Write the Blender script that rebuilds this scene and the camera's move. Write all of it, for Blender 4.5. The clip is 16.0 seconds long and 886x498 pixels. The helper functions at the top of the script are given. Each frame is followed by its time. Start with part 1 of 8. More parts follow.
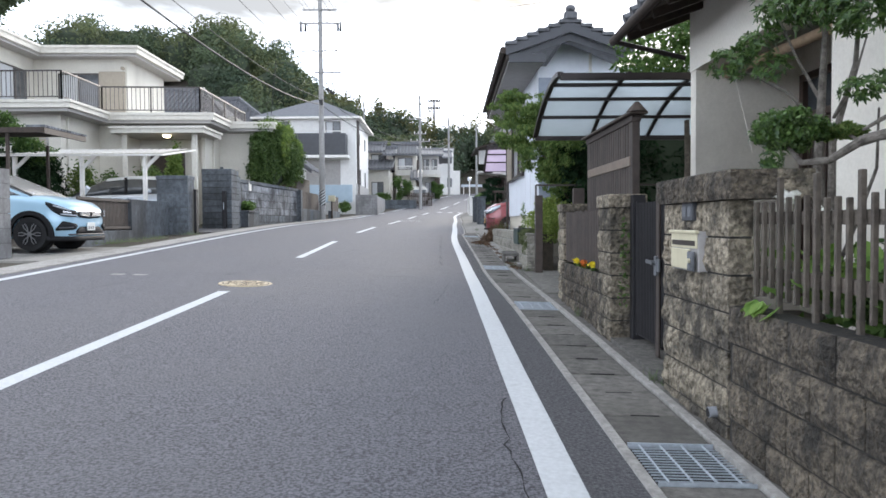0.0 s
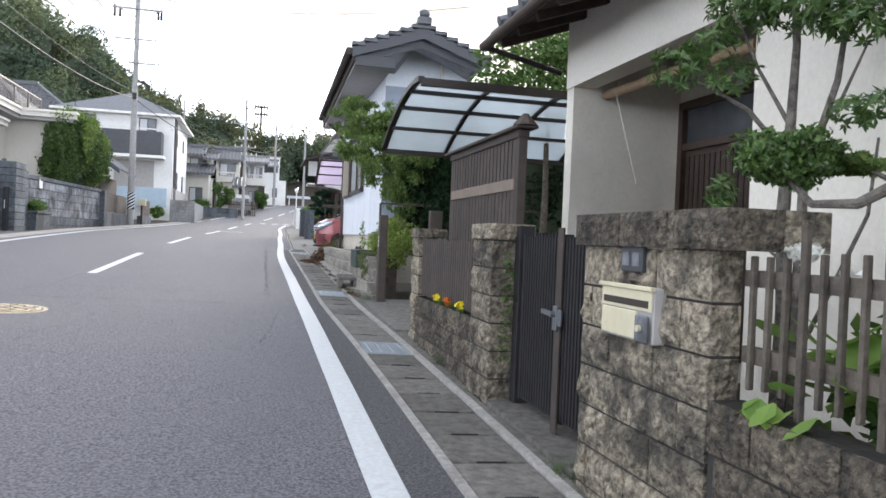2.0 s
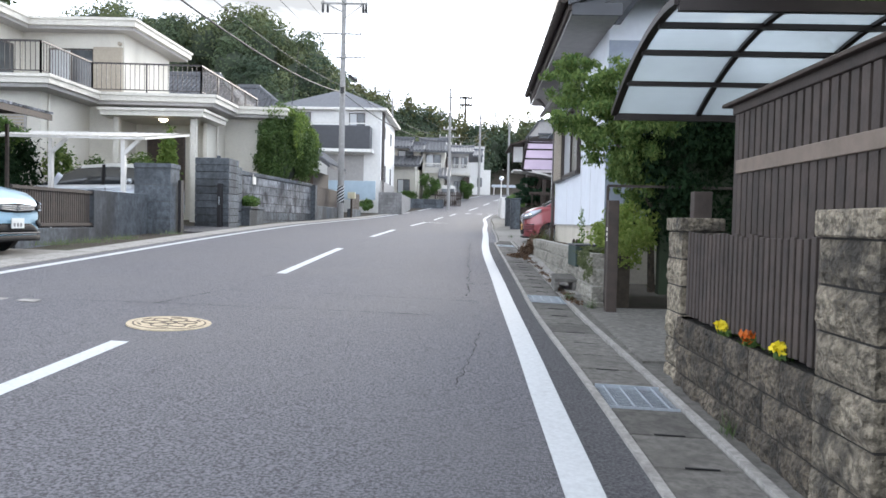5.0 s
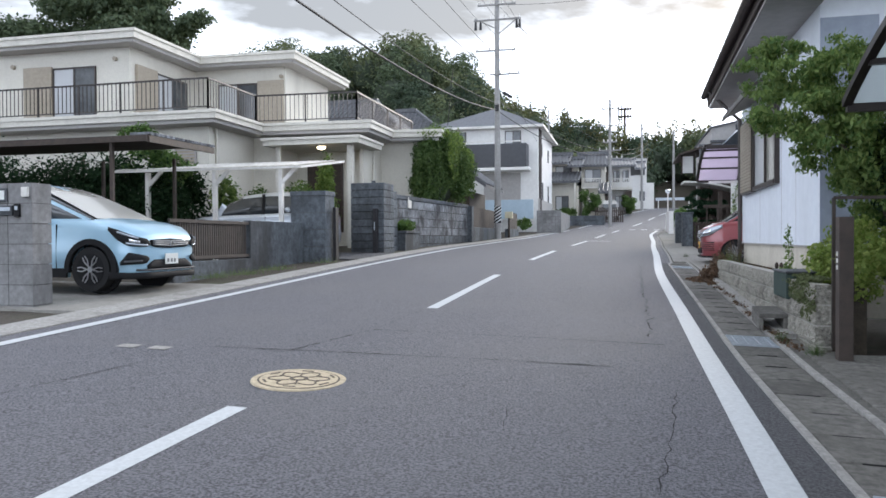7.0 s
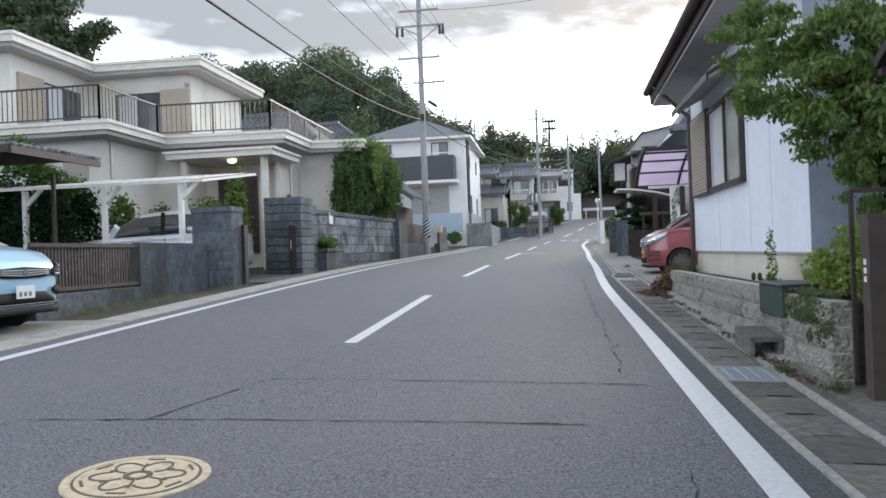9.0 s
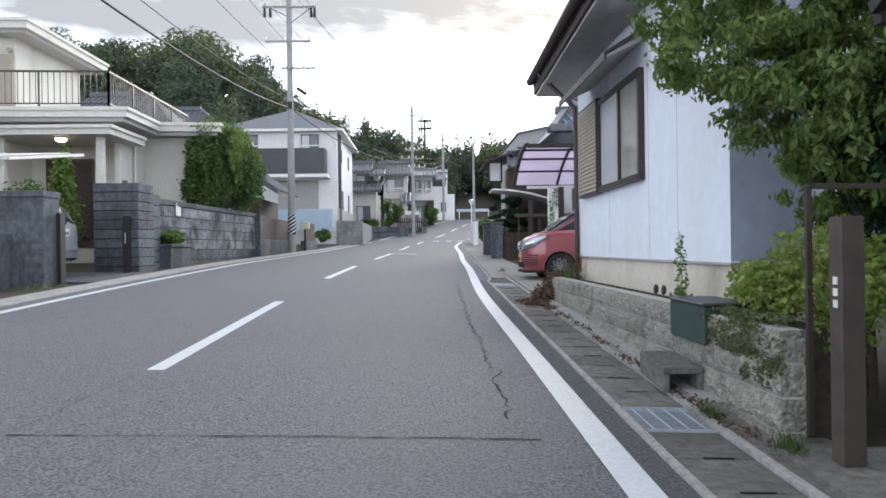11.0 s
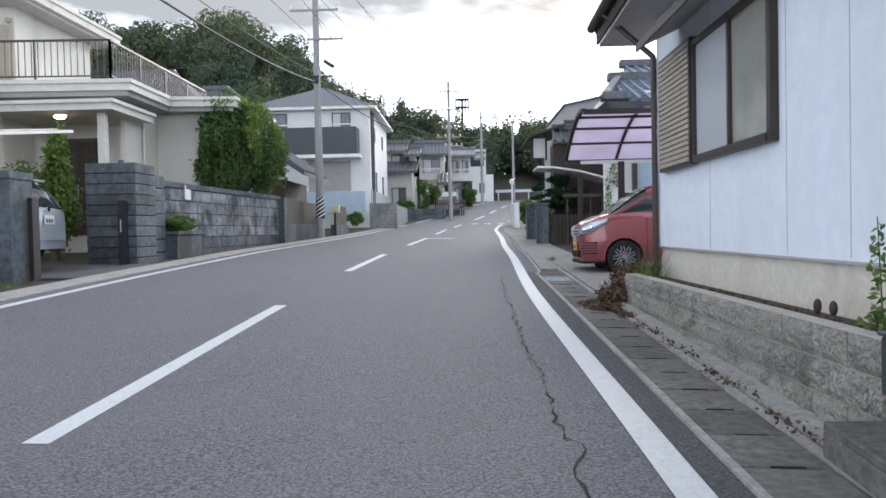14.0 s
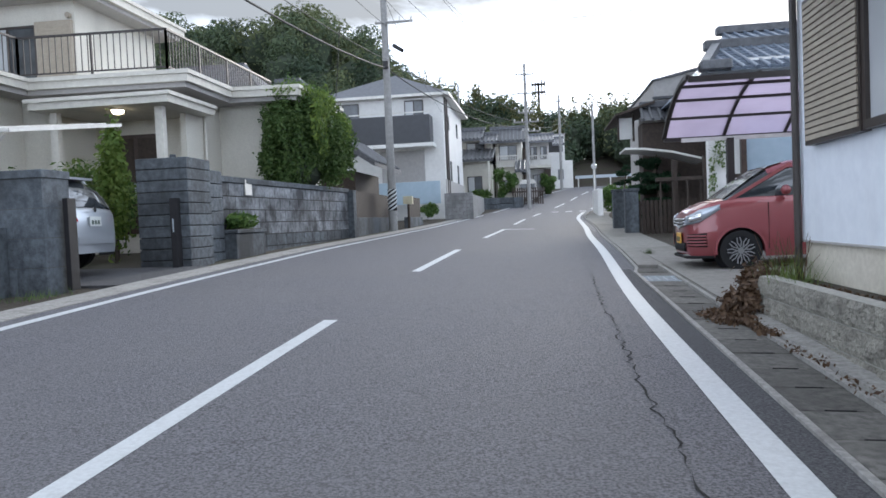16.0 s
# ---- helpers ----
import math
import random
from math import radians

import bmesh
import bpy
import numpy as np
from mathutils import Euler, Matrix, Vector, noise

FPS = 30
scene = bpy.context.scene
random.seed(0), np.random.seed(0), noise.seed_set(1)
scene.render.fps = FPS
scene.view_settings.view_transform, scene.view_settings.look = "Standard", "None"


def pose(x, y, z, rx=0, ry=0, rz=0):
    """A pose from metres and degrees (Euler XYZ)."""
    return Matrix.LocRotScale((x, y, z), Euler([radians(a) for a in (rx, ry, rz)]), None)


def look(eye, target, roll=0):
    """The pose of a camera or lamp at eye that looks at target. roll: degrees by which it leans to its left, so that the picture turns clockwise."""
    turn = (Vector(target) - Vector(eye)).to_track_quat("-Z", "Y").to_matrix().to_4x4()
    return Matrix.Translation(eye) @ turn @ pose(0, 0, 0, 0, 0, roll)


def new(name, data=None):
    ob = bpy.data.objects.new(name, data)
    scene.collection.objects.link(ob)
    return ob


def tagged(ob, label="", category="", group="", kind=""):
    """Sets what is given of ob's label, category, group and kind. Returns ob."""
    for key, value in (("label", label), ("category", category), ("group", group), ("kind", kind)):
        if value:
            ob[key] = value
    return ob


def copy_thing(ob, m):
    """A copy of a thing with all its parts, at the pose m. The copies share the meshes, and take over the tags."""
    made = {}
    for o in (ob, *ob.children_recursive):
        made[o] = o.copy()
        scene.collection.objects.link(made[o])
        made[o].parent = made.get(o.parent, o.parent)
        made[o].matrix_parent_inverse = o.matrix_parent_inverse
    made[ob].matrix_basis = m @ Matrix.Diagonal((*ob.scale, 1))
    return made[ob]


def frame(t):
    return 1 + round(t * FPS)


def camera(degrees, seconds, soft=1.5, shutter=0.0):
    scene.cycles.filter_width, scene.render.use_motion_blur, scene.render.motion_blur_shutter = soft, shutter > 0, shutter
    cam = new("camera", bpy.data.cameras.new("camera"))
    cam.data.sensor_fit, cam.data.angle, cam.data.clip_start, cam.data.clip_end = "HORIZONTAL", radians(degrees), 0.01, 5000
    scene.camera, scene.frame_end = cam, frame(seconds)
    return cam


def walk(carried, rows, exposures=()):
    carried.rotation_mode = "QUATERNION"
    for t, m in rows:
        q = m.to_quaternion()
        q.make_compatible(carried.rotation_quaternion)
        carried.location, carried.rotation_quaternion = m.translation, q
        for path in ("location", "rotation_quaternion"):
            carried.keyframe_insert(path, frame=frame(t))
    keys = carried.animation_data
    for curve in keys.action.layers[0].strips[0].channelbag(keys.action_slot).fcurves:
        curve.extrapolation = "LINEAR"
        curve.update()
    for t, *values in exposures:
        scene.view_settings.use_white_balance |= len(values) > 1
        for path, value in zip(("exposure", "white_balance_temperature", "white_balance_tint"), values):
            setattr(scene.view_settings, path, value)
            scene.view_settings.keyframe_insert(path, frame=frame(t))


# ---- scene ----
cam = camera(61.5, 16.0, soft=1.6)

PATH = [
    (0, (1.311, 5.068, 0.69), (1.332, 7.067, 0.619), -0.4),
    (0.5, (1.262, 5.44, 0.742), (1.379, 7.436, 0.684), 0.1),
    (1, (1.337, 5.851, 0.752), (1.597, 7.833, 0.716), 1.1),
    (1.5, (1.273, 6.19, 0.761), (1.662, 8.152, 0.729), 1.8),
    (2, (1.213, 6.534, 0.792), (1.701, 8.473, 0.769), 2.4),
    (2.5, (1.256, 6.923, 0.812), (1.788, 8.851, 0.796), 3.0),
    (3, (1.222, 7.285, 0.801), (1.733, 9.218, 0.785), 3.2),
    (3.5, (1.191, 7.677, 0.815), (1.614, 9.632, 0.778), 3.1),
    (4, (1.26, 8.066, 0.837), (1.522, 10.048, 0.778), 2.7),
    (4.5, (1.254, 8.416, 0.836), (1.365, 10.412, 0.767), 2.1),
    (5, (1.313, 8.831, 0.841), (1.261, 10.829, 0.768), 1.3),
    (7.5, (1.069, 10.627, 0.97), (0.577, 12.565, 0.959), -0.3),
    (8, (1.024, 11.165, 0.948), (0.579, 13.115, 0.955), -0.7),
    (8.5, (0.94, 11.593, 0.931), (0.549, 13.555, 0.927), -1.7),
    (9, (0.825, 11.948, 0.973), (0.539, 13.927, 0.982), -2.1),
    (9.5, (0.818, 12.37, 0.993), (0.616, 14.359, 1.018), -2.1),
    (10, (0.835, 12.82, 0.969), (0.727, 14.817, 0.987), -1.7),
    (12.5, (0.854, 14.932, 1.067), (1.005, 16.926, 1.045), -0.1),
    (13, (0.82, 15.353, 1.081), (0.926, 17.35, 1.056), -0.6),
    (13.5, (0.861, 15.723, 1.091), (0.899, 17.722, 1.053), -0.9),
    (14, (0.875, 16.12, 1.095), (0.823, 18.119, 1.045), -1.2),
    (14.5, (0.869, 16.534, 1.144), (0.757, 18.531, 1.105), -1.4),
    (15, (0.903, 16.936, 1.131), (0.754, 18.93, 1.095), -1.5),
    (15.5, (0.867, 17.328, 1.136), (0.666, 19.317, 1.092), -2.0),
    (16, (0.799, 17.827, 1.174), (0.537, 19.809, 1.101), -2.5),
]
walk(cam, [(t, look(eye, aim, roll)) for t, eye, aim, roll in PATH],
     [(0, 1.12, 6450, 10), (2, 1.30, 6600, 11), (3.5, 1.44, 6500, 11), (5, 1.27, 6450, 10), (7.5, 0.80, 6350, 10), (9, 0.78, 6350, 10), (12.5, 1.03, 6450, 10), (14, 0.82, 6350, 10), (16, 0.72, 6150, 9)])

# ---- light ----
SUN_EL, SUN_AZ = 9.0, 14.0
world = bpy.data.worlds.new("sky")
scene.world = world
world.use_nodes = True
wn, wl = world.node_tree.nodes, world.node_tree.links
wn.clear()
w_out = wn.new("ShaderNodeOutputWorld")
w_bg = wn.new("ShaderNodeBackground")
w_sky = wn.new("ShaderNodeTexSky")
w_sky.sky_type = "NISHITA"
w_sky.sun_disc = False
w_sky.sun_elevation = radians(SUN_EL)
w_sky.sun_rotation = radians(SUN_AZ)
w_sky.air_density, w_sky.dust_density, w_sky.ozone_density = 1.0, 2.5, 1.0
w_co = wn.new("ShaderNodeTexCoord")
w_map = wn.new("ShaderNodeMapping")
w_map.inputs["Scale"].default_value = (1.0, 1.0, 3.2)
w_map.inputs["Location"].default_value = (3.1, 0.7, 0.2)
w_noise = wn.new("ShaderNodeTexNoise")
w_noise.inputs["Scale"].default_value = 1.9
w_noise.inputs["Detail"].default_value = 9.0
w_noise.inputs["Roughness"].default_value = 0.55
w_noise.inputs["Distortion"].default_value = 0.35
w_ramp = wn.new("ShaderNodeValToRGB")
w_ramp.color_ramp.elements[0].position, w_ramp.color_ramp.elements[0].color = 0.39, (11.6, 12.8, 15.0, 1)
w_ramp.color_ramp.elements[1].position, w_ramp.color_ramp.elements[1].color = 0.53, (2.0, 2.1, 2.25, 1)
w_mid = w_ramp.color_ramp.elements.new(0.46)
w_mid.color = (5.6, 6.0, 6.7, 1)
w_mix = wn.new("ShaderNodeMixRGB")
w_mix.inputs[0].default_value = 0.955
wl.new(w_co.outputs["Generated"], w_map.inputs["Vector"])
wl.new(w_map.outputs["Vector"], w_noise.inputs["Vector"])
w_sep = wn.new("ShaderNodeSeparateXYZ")
wl.new(w_co.outputs["Generated"], w_sep.inputs[0])
w_up = wn.new("ShaderNodeMapRange")
w_up.inputs["From Min"].default_value, w_up.inputs["From Max"].default_value = 0.15, 0.27
w_up.inputs["To Min"].default_value, w_up.inputs["To Max"].default_value = -0.12, 0.0
wl.new(w_sep.outputs["Z"], w_up.inputs["Value"])
w_add = wn.new("ShaderNodeMath")
wl.new(w_noise.outputs["Fac"], w_add.inputs[0])
wl.new(w_up.outputs["Result"], w_add.inputs[1])
wl.new(w_add.outputs[0], w_ramp.inputs["Fac"])
wl.new(w_sky.outputs["Color"], w_mix.inputs[1])
wl.new(w_ramp.outputs["Color"], w_mix.inputs[2])
wl.new(w_mix.outputs["Color"], w_bg.inputs["Color"])
w_bg.inputs["Strength"].default_value = 0.15
wl.new(w_bg.outputs["Background"], w_out.inputs["Surface"])

sun = new("sun", bpy.data.lights.new("sun", "SUN"))
sun.data.energy, sun.data.angle, sun.data.color = 1.1, radians(14), (1.0, 0.93, 0.84)
sun.matrix_world = look((0, 0, 50), (-50 * math.sin(radians(SUN_AZ)), -50 * math.cos(radians(SUN_AZ)), 50 - 50 * math.tan(radians(SUN_EL + 8))))


# ---- materials ----
def mat(name, a, b=None, scale=8.0, rough=0.7, bump=0.0, bump_scale=None, metal=0.0, stain=None, stain_scale=1.2,
        stain_amount=0.6, vary=0.0, spec=0.5, streak=1.0, stain_lo=0.5, stain_hi=0.75, hard=0.15):
    """Two-tone grain, a second larger layer of stains, fine relief, and a shade of its own for each object."""
    m = bpy.data.materials.new(name)
    m.use_nodes = True
    n, l = m.node_tree.nodes, m.node_tree.links
    bs = n["Principled BSDF"]
    bs.inputs["Roughness"].default_value = rough
    bs.inputs["Metallic"].default_value = metal
    bs.inputs["Specular IOR Level"].default_value = spec
    b = b or tuple(c * 0.8 for c in a)
    no = n.new("ShaderNodeTexNoise")
    no.inputs["Scale"].default_value = scale
    no.inputs["Detail"].default_value = 6.0
    no.inputs["Roughness"].default_value = 0.65
    geo = n.new("ShaderNodeNewGeometry")
    l.new(geo.outputs["Position"], no.inputs["Vector"])
    mx = n.new("ShaderNodeMixRGB")
    mx.inputs[1].default_value, mx.inputs[2].default_value = (*a, 1), (*b, 1)
    rp = n.new("ShaderNodeMapRange")
    rp.inputs["From Min"].default_value, rp.inputs["From Max"].default_value = 0.5 - hard, 0.5 + hard
    l.new(no.outputs["Fac"], rp.inputs["Value"])
    l.new(rp.outputs["Result"], mx.inputs[0])
    col = mx.outputs["Color"]
    if stain:
        mp = n.new("ShaderNodeMapping")
        mp.inputs["Scale"].default_value = (1, 1, streak)
        l.new(geo.outputs["Position"], mp.inputs["Vector"])
        s = n.new("ShaderNodeTexNoise")
        s.inputs["Scale"].default_value = stain_scale
        s.inputs["Detail"].default_value = 8.0
        s.inputs["Roughness"].default_value = 0.6
        l.new(mp.outputs["Vector"], s.inputs["Vector"])
        r = n.new("ShaderNodeMapRange")
        r.inputs["From Min"].default_value, r.inputs["From Max"].default_value = stain_lo, stain_hi
        r.inputs["To Max"].default_value = stain_amount
        l.new(s.outputs["Fac"], r.inputs["Value"])
        m2 = n.new("ShaderNodeMixRGB")
        m2.inputs[2].default_value = (*stain, 1)
        l.new(r.outputs["Result"], m2.inputs[0])
        l.new(col, m2.inputs[1])
        col = m2.outputs["Color"]
    if vary:
        oi = n.new("ShaderNodeObjectInfo")
        r = n.new("ShaderNodeMapRange")
        r.inputs["To Min"].default_value, r.inputs["To Max"].default_value = 1 - vary, 1 + vary
        l.new(oi.outputs["Random"], r.inputs["Value"])
        hs = n.new("ShaderNodeHueSaturation")
        l.new(r.outputs["Result"], hs.inputs["Value"])
        l.new(col, hs.inputs["Color"])
        col = hs.outputs["Color"]
    l.new(col, bs.inputs["Base Color"])
    if bump:
        bn = n.new("ShaderNodeTexNoise")
        bn.inputs["Scale"].default_value = bump_scale or scale * 6
        bn.inputs["Detail"].default_value = 5.0
        l.new(geo.outputs["Position"], bn.inputs["Vector"])
        bp = n.new("ShaderNodeBump")
        bp.inputs["Strength"].default_value = min(1.0, bump)
        bp.inputs["Distance"].default_value = 0.02 * max(1.0, bump)
        l.new(bn.outputs["Fac"], bp.inputs["Height"])
        l.new(bp.outputs["Normal"], bs.inputs["Normal"])
    return m


def leaf_mat(name, a, b, trans=0.35, rough=0.62, spec=0.3):
    m = bpy.data.materials.new(name)
    m.use_nodes = True
    n, l = m.node_tree.nodes, m.node_tree.links
    bs = n["Principled BSDF"]
    bs.inputs["Roughness"].default_value = rough
    bs.inputs["Specular IOR Level"].default_value = spec
    geo = n.new("ShaderNodeNewGeometry")
    mx = n.new("ShaderNodeMixRGB")
    mx.inputs[1].default_value, mx.inputs[2].default_value = (*a, 1), (*b, 1)
    l.new(geo.outputs["Random Per Island"], mx.inputs[0])
    l.new(mx.outputs["Color"], bs.inputs["Base Color"])
    tr = n.new("ShaderNodeBsdfTranslucent")
    l.new(mx.outputs["Color"], tr.inputs["Color"])
    ms = n.new("ShaderNodeMixShader")
    ms.inputs[0].default_value = trans
    l.new(bs.outputs[0], ms.inputs[1])
    l.new(tr.outputs[0], ms.inputs[2])
    l.new(ms.outputs[0], n["Material Output"].inputs["Surface"])
    return m


def plain(name, c, rough=0.5, metal=0.0, coat=0.0, trans=0.0, ior=1.45, alpha=None):
    m = bpy.data.materials.new(name)
    m.use_nodes = True
    n, l = m.node_tree.nodes, m.node_tree.links
    bs = n["Principled BSDF"]
    bs.inputs["Base Color"].default_value = (*c, 1)
    bs.inputs["Roughness"].default_value = rough
    bs.inputs["Metallic"].default_value = metal
    bs.inputs["Coat Weight"].default_value = coat
    bs.inputs["Transmission Weight"].default_value = trans
    bs.inputs["IOR"].default_value = ior
    return m


def sheet_mat(name, c, clear=0.35):
    """Milky roof sheet that lets light through."""
    m = bpy.data.materials.new(name)
    m.use_nodes = True
    n, l = m.node_tree.nodes, m.node_tree.links
    bs = n["Principled BSDF"]
    bs.inputs["Base Color"].default_value = (*c, 1)
    bs.inputs["Roughness"].default_value = 0.25
    tl = n.new("ShaderNodeBsdfTranslucent")
    tl.inputs["Color"].default_value = (*c, 1)
    tp = n.new("ShaderNodeBsdfTransparent")
    tp.inputs["Color"].default_value = (*c, 1)
    geo = n.new("ShaderNodeNewGeometry")
    no = n.new("ShaderNodeTexNoise")
    no.inputs["Scale"].default_value = 1.7
    no.inputs["Detail"].default_value = 6
    l.new(geo.outputs["Position"], no.inputs["Vector"])
    rr = n.new("ShaderNodeMapRange")
    rr.inputs["To Min"].default_value, rr.inputs["To Max"].default_value = clear - 0.15, clear + 0.15
    l.new(no.outputs["Fac"], rr.inputs["Value"])
    m1, m2 = n.new("ShaderNodeMixShader"), n.new("ShaderNodeMixShader")
    m1.inputs[0].default_value = 0.75
    l.new(bs.outputs[0], m1.inputs[1])
    l.new(tl.outputs[0], m1.inputs[2])
    l.new(rr.outputs["Result"], m2.inputs[0])
    l.new(m1.outputs[0], m2.inputs[1])
    l.new(tp.outputs[0], m2.inputs[2])
    l.new(m2.outputs[0], n["Material Output"].inputs["Surface"])
    return m


M_ASPHALT = mat("asphalt", (0.190, 0.188, 0.208), (0.046, 0.045, 0.053), scale=58, rough=0.72, bump=0.8, bump_scale=95, hard=0.09,
                stain=(0.145, 0.141, 0.143), stain_scale=0.45, stain_amount=0.45, stain_lo=0.4)
M_ASPHALT_DARK = mat("asphalt_strip", (0.135, 0.133, 0.140), (0.035, 0.034, 0.038), scale=60, rough=0.9, bump=0.7, bump_scale=110)
M_CRACK = mat("crack_filler", (0.018, 0.018, 0.019), rough=0.95)
M_LINE = mat("road_paint", (0.60, 0.62, 0.63), (0.50, 0.515, 0.525), scale=30, rough=0.6, bump=0.15, stain=(0.38, 0.38, 0.38),
             stain_scale=9, stain_amount=0.5, stain_lo=0.58, stain_hi=0.78)
M_CONC = mat("concrete", (0.19, 0.18, 0.163), (0.085, 0.081, 0.073), scale=14, rough=0.9, bump=0.3, stain=(0.085, 0.08, 0.07),
             stain_scale=1.6, stain_amount=0.7, stain_lo=0.42, stain_hi=0.7, vary=0.22)
M_KERB = mat("kerb_concrete", (0.40, 0.385, 0.36), (0.25, 0.24, 0.225), scale=20, rough=0.9, bump=0.3, stain=(0.12, 0.11, 0.1),
             stain_scale=3, stain_amount=0.6)
M_DRIVE = mat("driveway_concrete", (0.30, 0.285, 0.26), (0.22, 0.21, 0.19), scale=10, rough=0.9, bump=0.25, stain=(0.12, 0.115, 0.1), stain_scale=0.8)
M_SPLIT = mat("split_block", (0.39, 0.335, 0.25), (0.135, 0.114, 0.085), scale=26, rough=0.95, bump=5.0, bump_scale=22, hard=0.12,
              stain=(0.036, 0.033, 0.029), stain_scale=4, stain_amount=0.85, stain_lo=0.47, stain_hi=0.62, vary=0.28)
# Darker split block for the low walls and the pillar coping
M_SPLIT_DARK = mat("dark_split_block", (0.20, 0.165, 0.122), (0.060, 0.050, 0.038), scale=30, rough=0.95, bump=5.0, bump_scale=26, hard=0.12,
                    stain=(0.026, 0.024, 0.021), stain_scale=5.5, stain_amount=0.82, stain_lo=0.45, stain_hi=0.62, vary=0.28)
M_SPLIT_LIGHT = mat("grey_split_block", (0.43, 0.405, 0.35), (0.25, 0.235, 0.20), scale=30, rough=0.95, bump=4.0, bump_scale=32, hard=0.2,
                    stain=(0.07, 0.066, 0.058), stain_scale=2.8, stain_amount=0.7, stain_lo=0.5, stain_hi=0.7, vary=0.12)
M_OLD = mat("old_dark_concrete", (0.138, 0.156, 0.175), (0.066, 0.075, 0.085), scale=9, rough=0.9, bump=0.35,
            stain=(0.028, 0.029, 0.031), stain_scale=1.1, stain_amount=0.85, stain_lo=0.42, stain_hi=0.62, vary=0.18, streak=0.35)
M_OLD_PALE = mat("pale_stained_concrete", (0.33, 0.345, 0.37), (0.16, 0.168, 0.18), scale=9, rough=0.9, bump=0.3,
                 stain=(0.030, 0.031, 0.034), stain_scale=1.5, stain_amount=0.9, stain_lo=0.40, stain_hi=0.62, vary=0.22, streak=0.75)
M_BLOCK_PLAIN = mat("plain_block", (0.27, 0.268, 0.27), (0.19, 0.188, 0.188), scale=14, rough=0.9, bump=0.3, stain=(0.10, 0.098, 0.096), stain_scale=2.5, stain_amount=0.7, stain_lo=0.45, stain_hi=0.7, vary=0.1, streak=0.4)
M_MORTAR = mat("mortar", (0.10, 0.095, 0.085), rough=0.95, bump=0.3)
M_MORTAR_DARK = mat("dark_mortar", (0.036, 0.033, 0.029), rough=0.95, bump=0.3)
M_MORTAR_PALE = mat("pale_mortar", (0.50, 0.48, 0.43), (0.36, 0.345, 0.31), scale=20, rough=0.95, bump=0.3)
M_SOIL = mat("soil", (0.075, 0.06, 0.045), (0.04, 0.034, 0.026), scale=12, rough=1.0, bump=0.6, stain=(0.05, 0.065, 0.025), stain_scale=0.6)
M_BRONZE = mat("bronze_aluminium", (0.034, 0.027, 0.025), (0.026, 0.021, 0.020), scale=3, rough=0.42, metal=0.35)
M_BROWN = mat("brown_slat", (0.062, 0.046, 0.038), (0.040, 0.031, 0.026), scale=7, rough=0.7, bump=0.15, vary=0.15)
M_TAN = mat("tan_rail", (0.20, 0.155, 0.122), (0.15, 0.117, 0.09), scale=8, rough=0.6)
M_GATE = mat("black_gate", (0.027, 0.026, 0.028), (0.020, 0.019, 0.021), scale=6, rough=0.6, spec=0.25)
M_WOOD_GREY = mat("weathered_wood", (0.125, 0.104, 0.083), (0.065, 0.054, 0.044), scale=12, rough=0.85, bump=0.4, vary=0.2)
M_WOOD_DARK = mat("dark_timber", (0.055, 0.037, 0.027), (0.03, 0.021, 0.016), scale=9, rough=0.7, bump=0.2)
M_DOOR = mat("door_timber", (0.07, 0.042, 0.03), (0.04, 0.025, 0.019), scale=12, rough=0.45)
M_BAMBOO = mat("bamboo", (0.33, 0.235, 0.145), (0.22, 0.15, 0.09), scale=10, rough=0.6)
M_CREAM = mat("cream_stucco", (0.82, 0.775, 0.685), (0.75, 0.705, 0.615), scale=30, rough=0.9, bump=0.25, bump_scale=140, stain=(0.42, 0.39, 0.33), stain_scale=0.7, stain_amount=0.4)
M_CREAM_DARK = mat("ochre_base", (0.66, 0.61, 0.52), (0.56, 0.515, 0.43), scale=20, rough=0.9, bump=0.2, stain=(0.3, 0.26, 0.19), stain_scale=1.1)
M_LEFTWALL = mat("warm_grey_stucco", (0.68, 0.65, 0.575), (0.60, 0.57, 0.505), scale=25, rough=0.9, bump=0.3, bump_scale=120, stain=(0.33, 0.31, 0.27), stain_scale=0.5, stain_amount=0.45, streak=0.4)
M_FASCIA = mat("ivory_fascia", (0.66, 0.63, 0.56), (0.58, 0.55, 0.49), scale=9, rough=0.7, stain=(0.36, 0.34, 0.3), stain_scale=1.6, stain_amount=0.45, streak=0.4)
M_SIDING = mat("white_siding", (0.76, 0.79, 0.84), (0.70, 0.73, 0.785), scale=6, rough=0.65, bump=0.1, bump_scale=80, stain=(0.58, 0.6, 0.62), stain_scale=1.1, stain_amount=0.4, streak=0.25)
# White siding recoloured blue-grey: the end wall's shade, held in the colour
M_SIDE_SHADE = mat("shaded_siding", (0.34, 0.38, 0.45), (0.29, 0.325, 0.39), scale=6, rough=0.7)
M_WHITE = mat("white_wall", (0.78, 0.77, 0.745), (0.70, 0.69, 0.67), scale=5, rough=0.8, stain=(0.55, 0.53, 0.5), stain_scale=0.6, stain_amount=0.4)
M_PALE_BLUE = mat("pale_blue_panel", (0.40, 0.50, 0.58), (0.35, 0.45, 0.53), scale=4, rough=0.6)
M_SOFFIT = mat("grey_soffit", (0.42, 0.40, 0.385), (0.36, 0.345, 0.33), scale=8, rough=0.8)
M_TILE = mat("roof_tile", (0.105, 0.108, 0.118), (0.055, 0.057, 0.064), scale=6, rough=0.42, bump=0.2, vary=0.2)
M_TILE_BLUE = mat("blue_grey_tile", (0.17, 0.205, 0.26), (0.10, 0.125, 0.165), scale=6, rough=0.35, vary=0.15)
